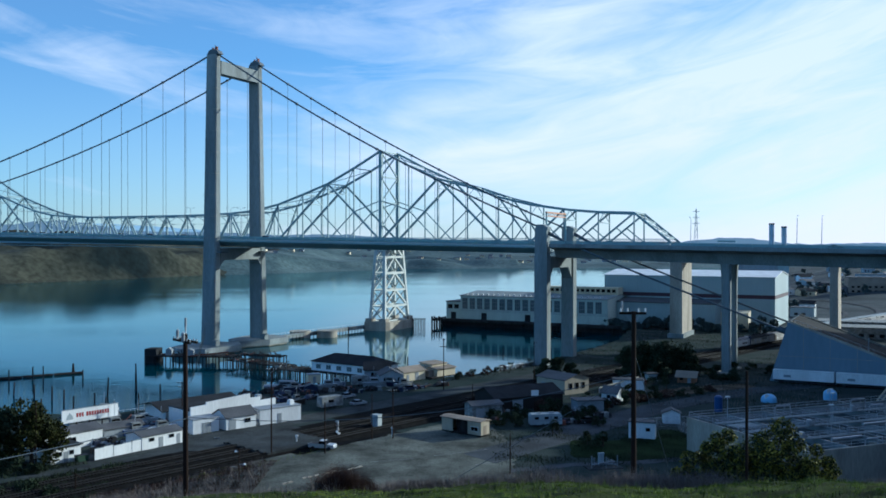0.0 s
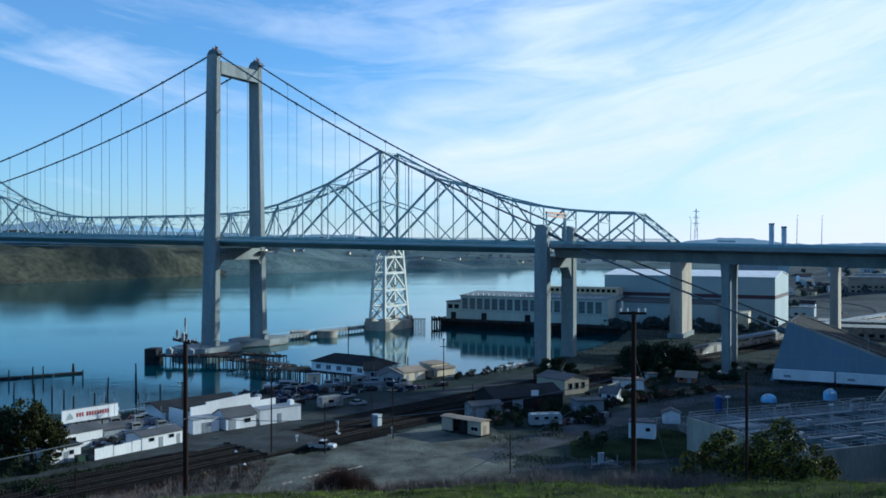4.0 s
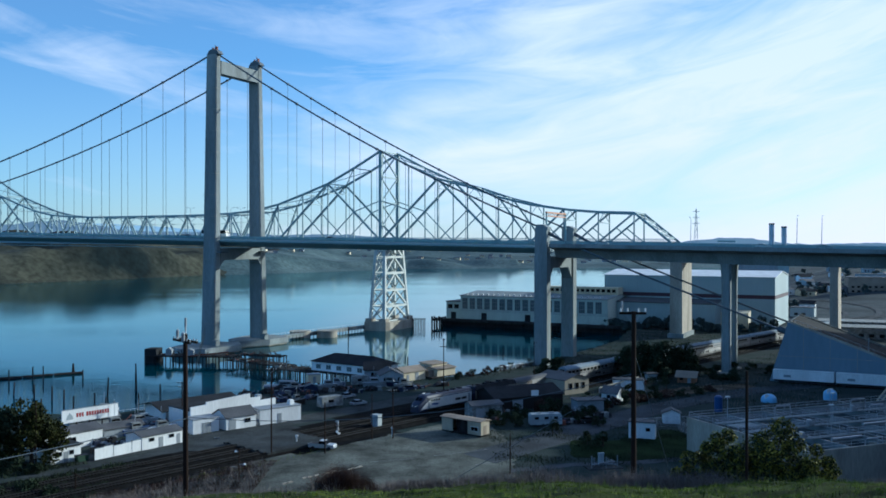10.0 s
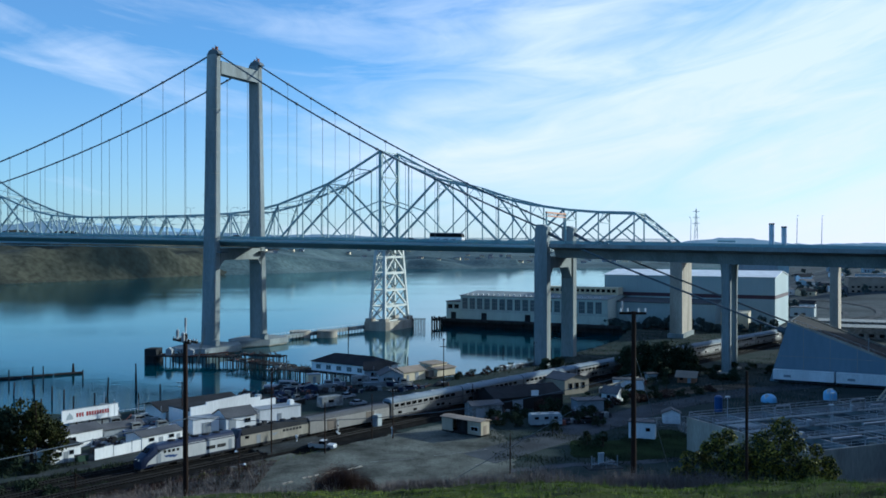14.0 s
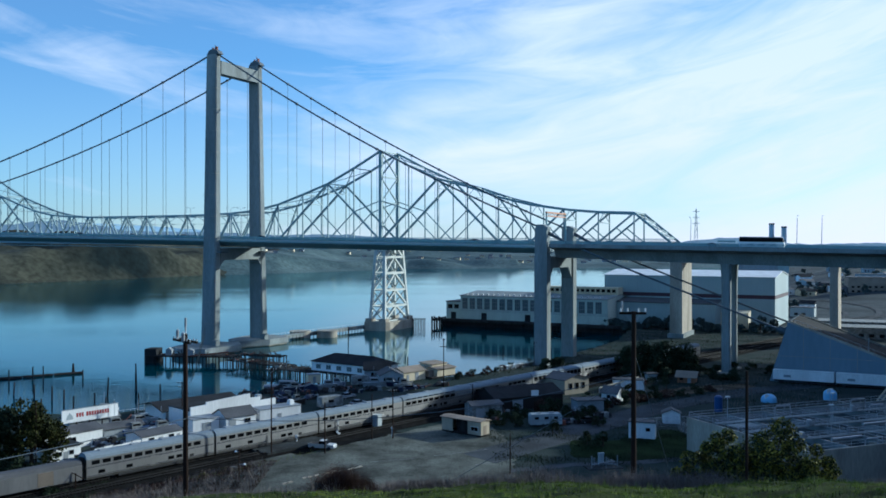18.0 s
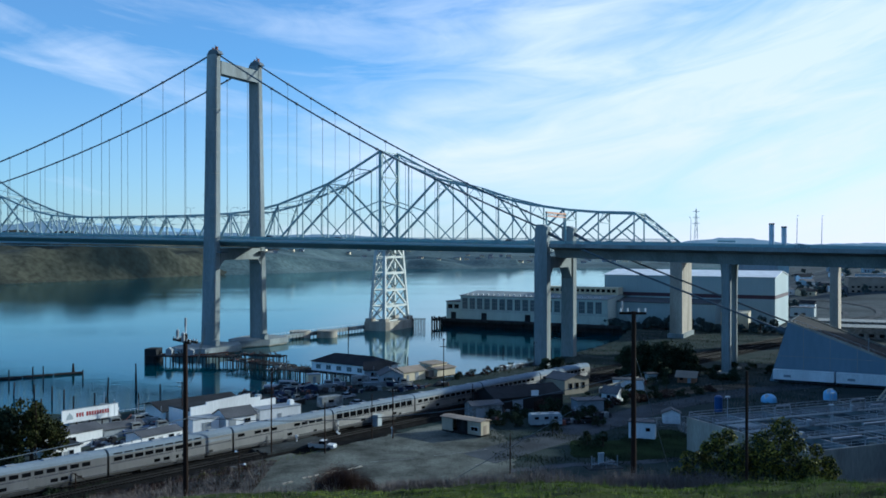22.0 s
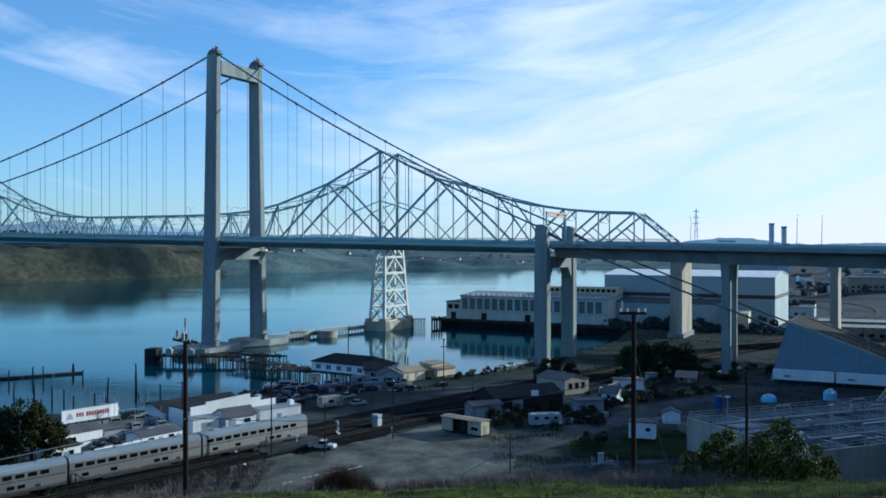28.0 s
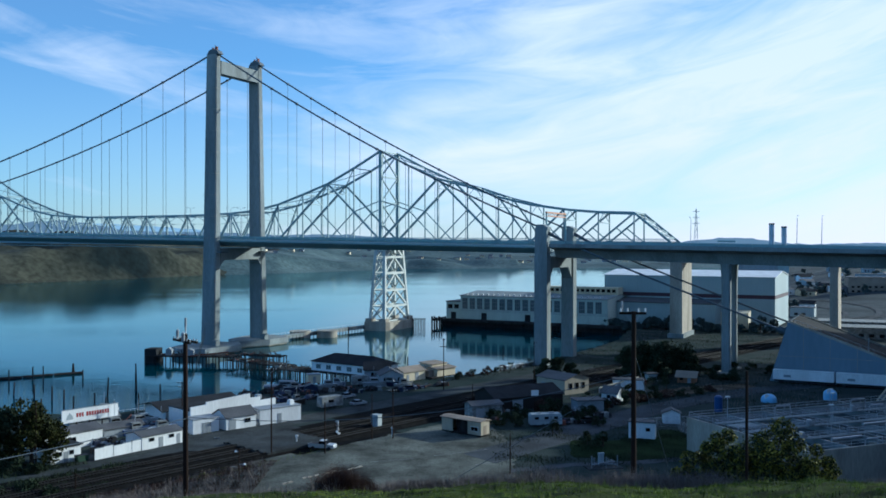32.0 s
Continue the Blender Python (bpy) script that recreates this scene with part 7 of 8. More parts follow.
def build_town():
    rng = random.Random(11)
    walls = [WHITE, CREAM, GREYP, PALEBLUE, GREYP]
    roofs = [ROOF_GR, ROOF_DK, TAN_ROOF]
    labels = {0: "white house on the far town slope", 1: "cream house on the far town slope", 2: "grey house on the far town slope", 3: "pale blue house on the far town slope", 4: "grey house on the far town slope"}
    for k in range(34):
        y = 540 + 620 * (k / 34) ** 1.2
        x = y * rng.uniform(.392, .505)
        if x > .40 * y and y < 680:      # the open rail yard
            x, y = x * 700 / y, 700 + .5 * (y - 540)
        i = rng.randrange(5)
        house("house", x, y, z=hill_z(x, y) - .4, rz=rng.uniform(-40, 30), L=rng.uniform(8, 13), W=rng.uniform(8, 11), H=rng.uniform(3.5, 5.5), label=labels[i], category="house",
              wall=walls[i], roof=rng.choice(roofs), pitch=rng.uniform(1.2, 2.4), wins=[(1.5, 1.6, 1.6, 1.6), (4.6, 1.6, 1.6, 1.6)], group="houses of the far town")
    for x, y, rz, L, W, H, wall, lab in ((318, 700, -12, 46, 16, 13, TAN_ROOF, "long tan apartment block on the slope"), (352, 772, -15, 40, 14, 7, GREYP, "low grey commercial block"), (392, 850, -25, 34, 18, 8, PALEBLUE, "pale commercial shed beside the road"),
                                         (171, 402, -22, 40, 16, 5.5, FADED, "long pale flat-roofed storage building"), (182, 432, -22, 44, 16, 5.5, FADED, "long pale flat-roofed storage building"), (203, 522, -30, 13, 9, 6, PALEBLUE, "pale blue depot beside the rails")):
        house("town_block", x, y, rz, L, W, H, lab, "building", wall, FADED if wall is FADED else ROOF_GR, flat=True, z=hill_z(x, y) - .6, wins=[(2 + 4.2 * k, 1.4 + 3.4 * q, 2.2, 1.6) for k in range(int(L / 4.6)) for q in range(2 if H > 9 else 1)])
    for x, y in ((195, 570), (204.5, 573)):
        si = thing("silo", pose(x, y, hill_z(x, y) - 1), "tall grey concrete storage silo", "silo", "storage silos")
        part("drum", Geo().tube((0, 0, 0), (0, 0, 30), 5, n=24), FARGREY, si)
        part("cap", Geo().tube((0, 0, 30), (0, 0, 31), 5.3, n=24), ROOF_GR, si)
    # worn tracks curving across the open yard and up through the town
    for name, lab, knots, half in (("road", "pale worn road curving across the far yard", ((190, 447), (221, 477), (255, 525), (276, 580), (281, 628), (268, 690), (275, 760)), 1.8),
                                   ("road", "pale track bed along the far yard", ((188, 452), (212, 477), (236, 499), (262, 523), (300, 556)), 1.7),
                                   ("road", "pale track bed along the far yard", ((190, 466), (214, 492), (240, 512), (268, 533), (306, 564)), 1.5),
                                   ("road", "pale inner track bed in the far yard", ((200, 482), (228, 512), (246, 548), (250, 590), (240, 640)), 1.5)):
        tk = np.linspace(0, 1, len(knots))
        cx, cy = np.polyfit(tk, [p[0] for p in knots], 4), np.polyfit(tk, [p[1] for p in knots], 4)
        line, vs = [(float(np.polyval(cx, t)), float(np.polyval(cy, t))) for t in np.linspace(0, 1, 40)], []
        for k, (x, y) in enumerate(line):
            q, p = line[min(k + 1, 39)], line[max(k - 1, 0)]
            dx, dy = q[0] - p[0], q[1] - p[1]
            n_ = math.hypot(dx, dy)
            for s_ in (-half, half):
                vx, vy = x - dy / n_ * s_, y + dx / n_ * s_
                vs.append((vx, vy, hill_z(vx, vy) + .3))
        solid(name, Geo().add(vs, [(2 * k, 2 * k + 2, 2 * k + 3, 2 * k + 1) for k in range(39)]), WORNROAD, lab, "road", kind="structure")
    for k in range(44):
        y = 500 + 700 * rng.random()
        x = y * rng.uniform(.385, .51)
        if x > .40 * y and y < 670:
            x, y = x * 690 / y, 690 + .4 * (y - 500)
        build_tree(x, y, hill_z(x, y), rng.uniform(4, 7.5), rng.uniform(6, 10), "dark tree among the far town houses", HAZED_LEAF, 300, .9, low=.08, clumps=9)
    # far shore: scattered pale houses
    for k in range(70):
        x = rng.uniform(-330, 560)
        yn = float(lerp_line(NORTH, x))
        y = yn + rng.uniform(60, 650)
        z = float(height(np.array([x]), np.array([y]))[0])
        house("house", x, y, z=z - .6, rz=rng.uniform(-20, 20), L=rng.uniform(7, 12), W=8, H=rng.uniform(3, 5), label="pale house on the far shore", category="house", wall=rng.choice([GREYP, CREAM]), roof=ROOF_GR, pitch=2, group="houses on the far shore")


def build_ridge(y, prof, color, label):
    # distance haze is put in as an even blue emission on the flat hills
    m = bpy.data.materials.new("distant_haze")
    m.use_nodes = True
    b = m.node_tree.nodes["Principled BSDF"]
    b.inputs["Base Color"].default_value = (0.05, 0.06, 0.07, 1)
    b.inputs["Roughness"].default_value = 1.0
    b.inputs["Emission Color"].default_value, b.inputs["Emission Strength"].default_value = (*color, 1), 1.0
    xs = np.linspace(-3200, 3200, 240)
    z = np.interp(xs, [p[0] for p in prof], [p[1] for p in prof]) + 7 * wavy(xs, xs * 0 + y, 420, 31) + 3 * wavy(xs, xs * 0 + y, 90, 32)
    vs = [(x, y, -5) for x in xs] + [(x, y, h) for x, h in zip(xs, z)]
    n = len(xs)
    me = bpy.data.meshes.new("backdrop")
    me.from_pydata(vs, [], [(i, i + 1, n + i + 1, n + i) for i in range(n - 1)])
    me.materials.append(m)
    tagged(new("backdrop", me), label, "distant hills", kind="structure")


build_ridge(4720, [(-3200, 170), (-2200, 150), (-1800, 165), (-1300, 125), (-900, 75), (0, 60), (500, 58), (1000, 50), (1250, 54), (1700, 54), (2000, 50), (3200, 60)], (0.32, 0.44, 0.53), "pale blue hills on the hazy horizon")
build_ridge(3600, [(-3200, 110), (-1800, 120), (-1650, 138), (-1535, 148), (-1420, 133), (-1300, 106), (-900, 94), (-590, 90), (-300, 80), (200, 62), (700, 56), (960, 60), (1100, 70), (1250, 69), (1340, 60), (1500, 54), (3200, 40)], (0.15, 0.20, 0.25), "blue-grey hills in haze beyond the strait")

# lamps on the bridge and viaduct
for a, y, flip, h in ((-38, 12.2, 2, 13.2), (-14, 12.2, 2, 13.2), (-8, 12.2, 2, 13.2), (13, -12.4, 0, 9.5), (20, 12.2, 1, 9.5), (229.5, -13.8, 0, 9.5), (236.5, -13.8, 0, 9.5), (192, 13.5, 1, 9.5), (-60, 12.2, 1, 9.5), (-95, 12.2, 1, 9.5)):
    l = thing("street_lamp", deck_pose(a, y), "slender grey street lamp with two heads on the bridge deck" if flip == 2 else "slender grey street lamp on the bridge deck", "street lamp", "bridge lamps")
    part("pole", Geo().tube((0, 0, -.6), (0, 0, h), .12, .08, n=7), GALV, l)
    for s in ((1,), (-1,), (-1, 1))[0 if flip == 1 else 1 if flip == 0 else 2]:
        ax = (lambda u, z: (s * u, 0, z)) if flip == 2 else (lambda u, z: (0, -s * u, z))
        part("arm", Geo().path([ax(0, h), ax(.6, h + .5), ax(1.8, h + .7)], .05, 5), GALV, l)
        c_ = ax(2.1, h + .7)
        part("lamp_head", Geo().cbox(c_[0], c_[1], c_[2], .9 if flip == 2 else .35, .35 if flip == 2 else .9, .2), GREYP, l)

sb = thing("sign_board", deck_pose(204.2, 13.4), "long low dark sign board on posts beside the viaduct road", "sign")
part("board", Geo().box(-3.0, -.06, 1.75, 3.0, .06, 2.35), RAILM, sb)
for x_ in (-2.4, 0, 2.4):
    part("post", Geo().beam((x_, .1, -.6), (x_, .1, 2.3), .12), GALV, sb)

# ---- utility poles and wires ----


def build_pole(x, y, z, h, label, r=.15, arms=(), cans=(), rz=0):
    p = thing("utility_pole", pose(x, y, z, 0, 0, rz), label, "utility pole", "utility poles")
    part("pole", Geo().tube((0, 0, 0), (0, 0, h), r, r * .75, n=12), POLE_W, p)
    for zz, L in arms:
        arm = part("cross_arm", Geo().box(-L / 2, r, h - zz - .07, L / 2, r + .12, h - zz + .07), POLE_W, p)
        for k in (-.46, -.2, .2, .46):
            part("insulator", Geo().tube((k * L, r + .06, h - zz + .07), (k * L, r + .06, h - zz + .26), .05, n=7), WHITE, arm)
        part("brace", Geo().beam((-L * .3, r + .05, h - zz), (0, r + .02, h - zz - .6), .04), GALV, arm)
        part("brace", Geo().beam((L * .3, r + .05, h - zz), (0, r + .02, h - zz - .6), .04), GALV, arm)
    for cx, cz, cr, ch in cans:
        c = part("transformer", Geo().tube((cx, r + .25, h + cz), (cx, r + .25, h + cz + ch), cr, n=12), GREYP, p, "grey transformer can")
        part("bushing", Geo().tube((cx, r + .25, h + cz + ch), (cx, r + .25, h + cz + ch + .22), .05, n=6), GALV, c)
    return p


def hill_z(x, y):
    return float(height(np.array([float(x)]), np.array([float(y)]))[0])


NEAR_H = 0.4 + 40.05 - hill_z(-13.85, 48)
NEAR = build_pole(-13.85, 48, hill_z(-13.85, 48) - .4, NEAR_H, "tall brown timber utility pole with transformers on the hillside", .155, rz=-52)
for y_ in (-.22, .15):
    arm_ = part("cross_arm", Geo().box(-1.25, y_, NEAR_H - .46, 1.15, y_ + .09, NEAR_H - .34), POLE_W, NEAR)
    for x_ in (-1.15, -.75, .65, 1.05):
        part("insulator", Geo().tube((x_, y_ + .045, NEAR_H - .34), (x_, y_ + .045, NEAR_H - .22), .035, n=7), GALV, arm_)
for x_, y_, z_, r_, h_ in ((-1.0, -.04, -.34, .085, .42), (.34, -.26, -.42, .1, .46)):
    can_ = part("transformer", Geo().tube((x_, y_, NEAR_H + z_), (x_, y_, NEAR_H + z_ + h_), r_, n=14), GREYP, NEAR, "grey transformer can")
    part("bushing", Geo().tube((x_, y_, NEAR_H + z_ + h_), (x_, y_, NEAR_H + z_ + h_ + .12), .03, n=7), GALV, can_)
    part("lid", Geo().tube((x_, y_, NEAR_H + z_ + h_ - .02), (x_, y_, NEAR_H + z_ + h_ + .03), r_ + .012, n=14), GALV, can_)
part("top_mast", Geo().tube((.03, 0, NEAR_H - .1), (.03, 0, NEAR_H + .42), .045, n=8), GALV, NEAR)
part("antenna", Geo().tube((.03, 0, NEAR_H + .38), (.03, 0, NEAR_H + .85), .07, .06, n=10), GREYP, NEAR, "pale grey canister on the pole top")
build_pole(10.25, 48, hill_z(10.25, 48) - .4, .4 + 41.25 - hill_z(10.25, 48), "tall brown timber utility pole with a pale cross-arm", .16, [(.12, 1.45)], [(-.55, .0, .06, .3)])
build_pole(14.7, 43.2, hill_z(14.7, 43.2) - .4, .4 + 38.72 - hill_z(14.7, 43.2), "dark timber pole standing against the hillside bush", .085, [])
for x, y, h, r, arms, lab in ((-33.9, 176.3, 17.5, .16, [(.5, 2.0)], "slender timber pole beside the track"), (-23.6, 178.3, 10.2, .15, [], "bare timber pole on the lot"), (-10.8, 192.4, 10.6, .15, [(.4, 1.6)], "timber pole at the edge of the lot"),
                              (0.2, 257, 14.8, .16, [(2.4, 2.2), (.3, .8)], "tall timber pole by the shore road"), (26.2, 257, 14, .16, [(.5, 2.0)], "timber pole beside the tracks"), (12.2, 162, 7.4, .13, [], "thin timber pole on the lot"),
                              (-36.1, 158.1, 5.6, .12, [], "short post at the lot's corner"), (-60.5, 207, 10, .14, [(.3, 2.4), (1.3, 1.8)], "timber pole with cross-arms behind the sheds"), (7.5, 226, 6.5, .12, [], "short pole by the dark shed"),
                              (-75.5, 165.5, 12.5, .12, [], "thin pole beside the tree"), (-15.2, 191.0, 9.8, .12, [], "thin post by the white hut"), (22, 214, 7, .1, [], "sign post in the yard")):
    build_pole(x, y, GZ - .3, h + .3, lab, r, arms)
solid("small_sign", Geo().box(-.9, -.05, 0, .9, .05, 1.3), WHITE, "small blank white sign board", "sign", m=pose(22, 213.8, GZ + 5.6, 0, 0, 10))
for x, y, h, lab in ((-11, 193.5, 2.2, "white marker post by the track"), (-30.5, 186, 2.0, "white marker post by the track")):
    mp_ = thing("marker_post", pose(x, y, GZ), lab, "post", "marker posts")
    part("post", Geo().tube((0, 0, 0), (0, 0, h), .13, n=7), WHITE, mp_)
    part("head", Geo().cbox(0, 0, h - .2, .5, .3, .5), WHITE, mp_)
for x, y, rz in ((-48.5, 191.5, 20), (-19.0, 193.8, 60), (-39.0, 166, 0)):
    r_ = thing("rubble", pose(x, y, GZ, 0, 0, rz), "small heap of pale rubble by the track", "rubble")
    for k in range(5):
        part("block", Geo().cbox(.35 * (k % 3) - .3, .3 * (k // 3), .15 + .06 * (k % 2), .4, .3, .3 + .08 * (k % 3)), FADED, r_)
sheet("lawn", wob(ccw([(25.5, 175), (27, 190), (37, 190.5), (44, 200), (52, 201), (57, 188), (55, 176), (40, 170)]), .6, 2.0, 21), GZ + 0.02, LAWN, "dark mown lawn beside the white hut")
sheet("verge", wob(ccw([(50, 239), (57, 243), (66, 248.5), (80, 256), (92, 261), (91, 268), (78, 265), (64, 257.5), (54, 248)]), .8, 1.5, 23), GZ + 0.028, VERGE, "dry tan verge behind the yard road")
sheet("path", wob(ccw([(12, 163), (24, 167.5), (40, 170), (56, 175), (56, 178), (40, 173), (24, 170.5), (12, 166)]), .3, 2.0, 22), GZ + 0.034, WORNROAD, "pale service path below the lawn")


def build_mesh_fence(x, y, rz, n, h, label):
    """Chain-link fence: posts, a top rail and thin crossing wires."""
    f = thing("wire_fence", pose(x, y, GZ, 0, 0, rz), label, "fence", "wire fences")
    for k in range(n + 1):
        part("post", Geo().tube((2.5 * k, 0, 0), (2.5 * k, 0, h + .08), .05, n=6), GALV, f)
    for k in range(n):
        w = Geo()
        for j in range(9):
            w.beam((2.5 * k, .01, h * j / 9), (2.5 * k + 2.5, .01, h * (j + 1) / 9), .014)
            w.beam((2.5 * k, -.01, h * (j + 1) / 9), (2.5 * k + 2.5, -.01, h * j / 9), .014)
        part("mesh_panel", w, GALV, f, "grey wire mesh")
    part("top_rail", Geo().tube((0, 0, h), (2.5 * n, 0, h), .035, n=6), GALV, f)


build_mesh_fence(44, 203, 12, 8, 2.2, "chain-link fence along the basins")
build_mesh_fence(56.5, 176, 98, 10, 2.2, "chain-link fence beside the lawn")
build_mesh_fence(18, 293, 49, 8, 1.6, "low wire fence along the shore")


def build_pump_skid(x, y, rz):
    p = thing("pump_equipment", pose(x, y, GZ, 0, 0, rz), "cluster of pale pumps, pipes and posts behind the crest", "equipment")
    part("slab", Geo().box(-3.4, -1.6, 0, 3.4, 1.6, .18), DIRT, p)
    for k, (px_, py_, hh) in enumerate(((-2.6, -.8, 2.2), (-1.5, .7, 1.5), (.2, -.9, 1.9), (1.2, .6, 1.3), (2.6, -.5, 2.0))):
        part("post", Geo().tube((px_, py_, .18), (px_, py_, hh), .09, n=7), GREYP, p)
        part("valve_head", Geo().tube((px_, py_, hh), (px_, py_, hh + .28), .2, .14, n=9), FADED, p)
    part("pipe", Geo().path([(-2.6, -.8, .9), (-1.2, -.8, .9), (-.4, -.2, .9), (1.2, .6, .9), (2.6, .6, .9)], .13, 8), GREYP, p)
    part("pipe", Geo().path([(-1.5, .7, .5), (.4, .9, .5), (2.6, -.5, .6)], .11, 8), GREYP, p)
    part("control_box", Geo().box(-.5, .9, .18, .5, 1.4, 2.4).box(-.6, .85, 2.4, .6, 1.45, 2.5), PALEBLUE, p, "pale control cabinet")
    part("drum", Geo().tube((2.0, 1.0, .18), (2.0, 1.0, 1.1), .34, n=12), FADED, p)


build_pump_skid(30.0, 167.0, 12)
bp_ = thing("broken_post", pose(-62.5, 151.6, GZ), "short broken timber post with a slanting arm", "post")
part("post", Geo().tube((0, 0, -.3), (.1, 0, 2.9), .14, .1, n=8), POLE_W, bp_)
part("arm", Geo().beam((-.5, -.1, 3.0), (1.6, -.1, 1.9), .12), POLE_W, bp_)
for dx, z_ in ((-.55, 5.25), (1.0, 3.0)):
    il = thing("insulator_lamp", pose(-36.1 + dx, 157.9, GZ + z_ - .2), "small white lamp on a bracket at the lot's corner", "lamp")
    part("bracket", Geo().beam((-dx, 0, .05), (0, 0, .1), .05), GALV, il)
    part("cover", Geo().tube((0, 0, 0), (0, 0, .22), .26, .12, n=10), BRIGHTW, il)
cs_ = thing("crossing_signal", pose(-23.2, 195.6, GZ, 0, 0, -28) @ Matrix.Scale(.62, 4), "white level-crossing signal with crossed boards and a raised gate arm", "signal")
part("mast", Geo().tube((0, 0, 0), (0, 0, 5.4), .09, n=8), GALV, cs_)
for t_ in (-1, 1):
    part("crossbuck", Geo().beam((-.65, -.12, 4.9 - t_ * .42), (.65, -.12, 4.9 + t_ * .42), .06, .24), BRIGHTW, cs_, "white crossed board")
    lamp_ = part("light_backplate", Geo().tube((t_ * .5, -.1, 3.4), (t_ * .5, -.16, 3.4), .32, n=14), BLACK, cs_)
    part("red_lens", Geo().tube((t_ * .5, -.16, 3.4), (t_ * .5, -.22, 3.4), .14, n=10), REDP, lamp_)
part("light_arm", Geo().box(-.8, -.06, 3.36, .8, .06, 3.44), GALV, cs_)
part("gate_mechanism", Geo().box(-.3, -.35, .9, .35, .3, 1.6), BRIGHTW, cs_, "white gate motor box")
part("gate_arm", Geo().beam((.45, 0, 1.2), (.65, 0, 5.2), .1, .14), BRIGHTW, cs_)
part("counterweight", Geo().box(.35, -.2, .2, 1.15, .2, .85), BRIGHTW, cs_)
bar = thing("crossing_gate", pose(44, 251, GZ, 0, 0, 22), "pale lowered barrier arm beyond the workshop", "barrier")
part("post", Geo().beam((0, 0, 0), (0, 0, 1.6), .25), GALV, bar)
part("arm", Geo().beam((0, 0, 1.5), (15, 3, 3.3), .3), CREAM, bar)


def wire(p, q, sag, r, name="wire", label="thin dark overhead wire"):
    pts = []
    for k in range(17):
        t = k / 16
        v = Vector(p).lerp(Vector(q), t)
        pts.append((v.x, v.y, v.z - 4 * sag * t * (1 - t)))
    solid(name, Geo().path(pts, r, 5), CABLE, label, "wire", group="overhead wires")


wire((-13.7, 48, 35.5), (-24.5, 36, 34.85), .1, .026, label="thick service wire running down from the pole")
wire((-13.7, 48, 35.55), (10.2, 48, 37.9), 1.05, .02)
wire((10.2, 48, 37.9), (0.2, 51, 31.2), .1, .017, label="guy wire running down from the pole")
wire((10.3, 48, 39.0), (12.9, 50.5, 31.8), .0, .02, label="guy wire running down from the pole")
for dz in (.0, .35):
    wire((-12.8, 48, 40.0 + dz), (-60, 207, 13 + dz), 2.0, .02)

# ---- plants ----
RP = np.random.RandomState(7)


def leaf_cloud(centers, radii, n, size, flat=.8):
    """Small bent leaf quads scattered in and on a set of clumps."""
    c = np.array(centers)[RP.randint(0, len(centers), n)]
    idx = RP.randint(0, len(centers), n)
    c, r = np.array(centers)[idx], np.array(radii)[idx]
    d = RP.normal(size=(n, 3))
    d /= np.linalg.norm(d, axis=1)[:, None]
    d[:, 2] *= flat
    p = c + d * (r * RP.uniform(.45, 1.08, n) ** .6)[:, None]
    a = RP.normal(size=(n, 3)); a /= np.linalg.norm(a, axis=1)[:, None]
    b = np.cross(a, RP.normal(size=(n, 3))); b /= np.linalg.norm(b, axis=1)[:, None]
    s = size * RP.uniform(.6, 1.4, n)[:, None]
    v = np.stack([p - a * s, p + b * s * .45, p + a * s, p - b * s * .45], 1).reshape(-1, 3)
    f = np.arange(4 * n).reshape(-1, 4)
    return v, f


def raw(name, v, f, material):
    me = bpy.data.meshes.new(name)
    me.from_pydata(np.asarray(v).tolist(), [], np.asarray(f).tolist())
    me.materials.append(material)
    return me


def build_tree(x, y, z, h, w, label, leaves, n, size, name="tree", low=.25, clumps=14, category="tree"):
    t = thing(name, pose(x, y, z), label, category)
    trunk = Geo()
    trunk.tube((0, 0, -.5), (.1, 0, h * .35), h * .035, h * .025, n=8).tube((.1, 0, h * .35), (0, .1, h * .75), h * .025, h * .008, n=8)
    part("trunk", trunk, BARK, t)
    cs, rs, limbs = [], [], Geo()
    for k in range(clumps):
        a, q = RP.uniform(0, 6.28), RP.uniform(0, 1) ** .6
        zz = RP.uniform(low, .9)
        rad = w / 2 * q * (1 - .55 * max(0, zz - .45) / .45)
        c = (rad * math.cos(a), rad * math.sin(a), h * zz)
        cs.append(c)
        rs.append(w * RP.uniform(.13, .24))
        limbs.tube((0, 0, h * min(zz * .6, .6)), c, h * .012, h * .004, n=5, caps=False)
    part("branchwork", limbs, BARK, t)
    v, f = leaf_cloud(cs, rs, n, size)
    part("crown", raw("crown", v, f, leaves), None, t)
    return t


build_tree(-77.5, 168.0, GZ, 12.5, 10.5, "dense dark tree with yellowing leaves by the track", TREE_GR, 5200, .38, low=.12, clumps=24)
build_tree(-83.5, 167.5, GZ, 11, 9, "dark tree beside the railway", LEAF_DK, 3600, .38, low=.12, clumps=18)
for x, y, h, w in ((59, 283, 9.5, 8), (63, 285, 11.5, 10), (70, 284, 11, 11), (76, 286, 10, 10), (61, 280, 7, 7), (67, 279.5, 8, 9), (79, 290, 8, 8)):
    build_tree(x, y, GZ, h, w, "dark evergreen tree in the grove beside the tracks", LEAF_DK, 4200, .40, low=.06, clumps=26)
for x, y, h, w in ((31.5, 277, 6.5, 6), (35.5, 278, 7.0, 5.5), (39.5, 277, 5.0, 5), (34, 275, 4.5, 5)):
    build_tree(x, y, GZ, h, w, "dark shrubby tree at the foot of the bridge pier", LEAF_DK, 1700, .36, low=.08, clumps=13)
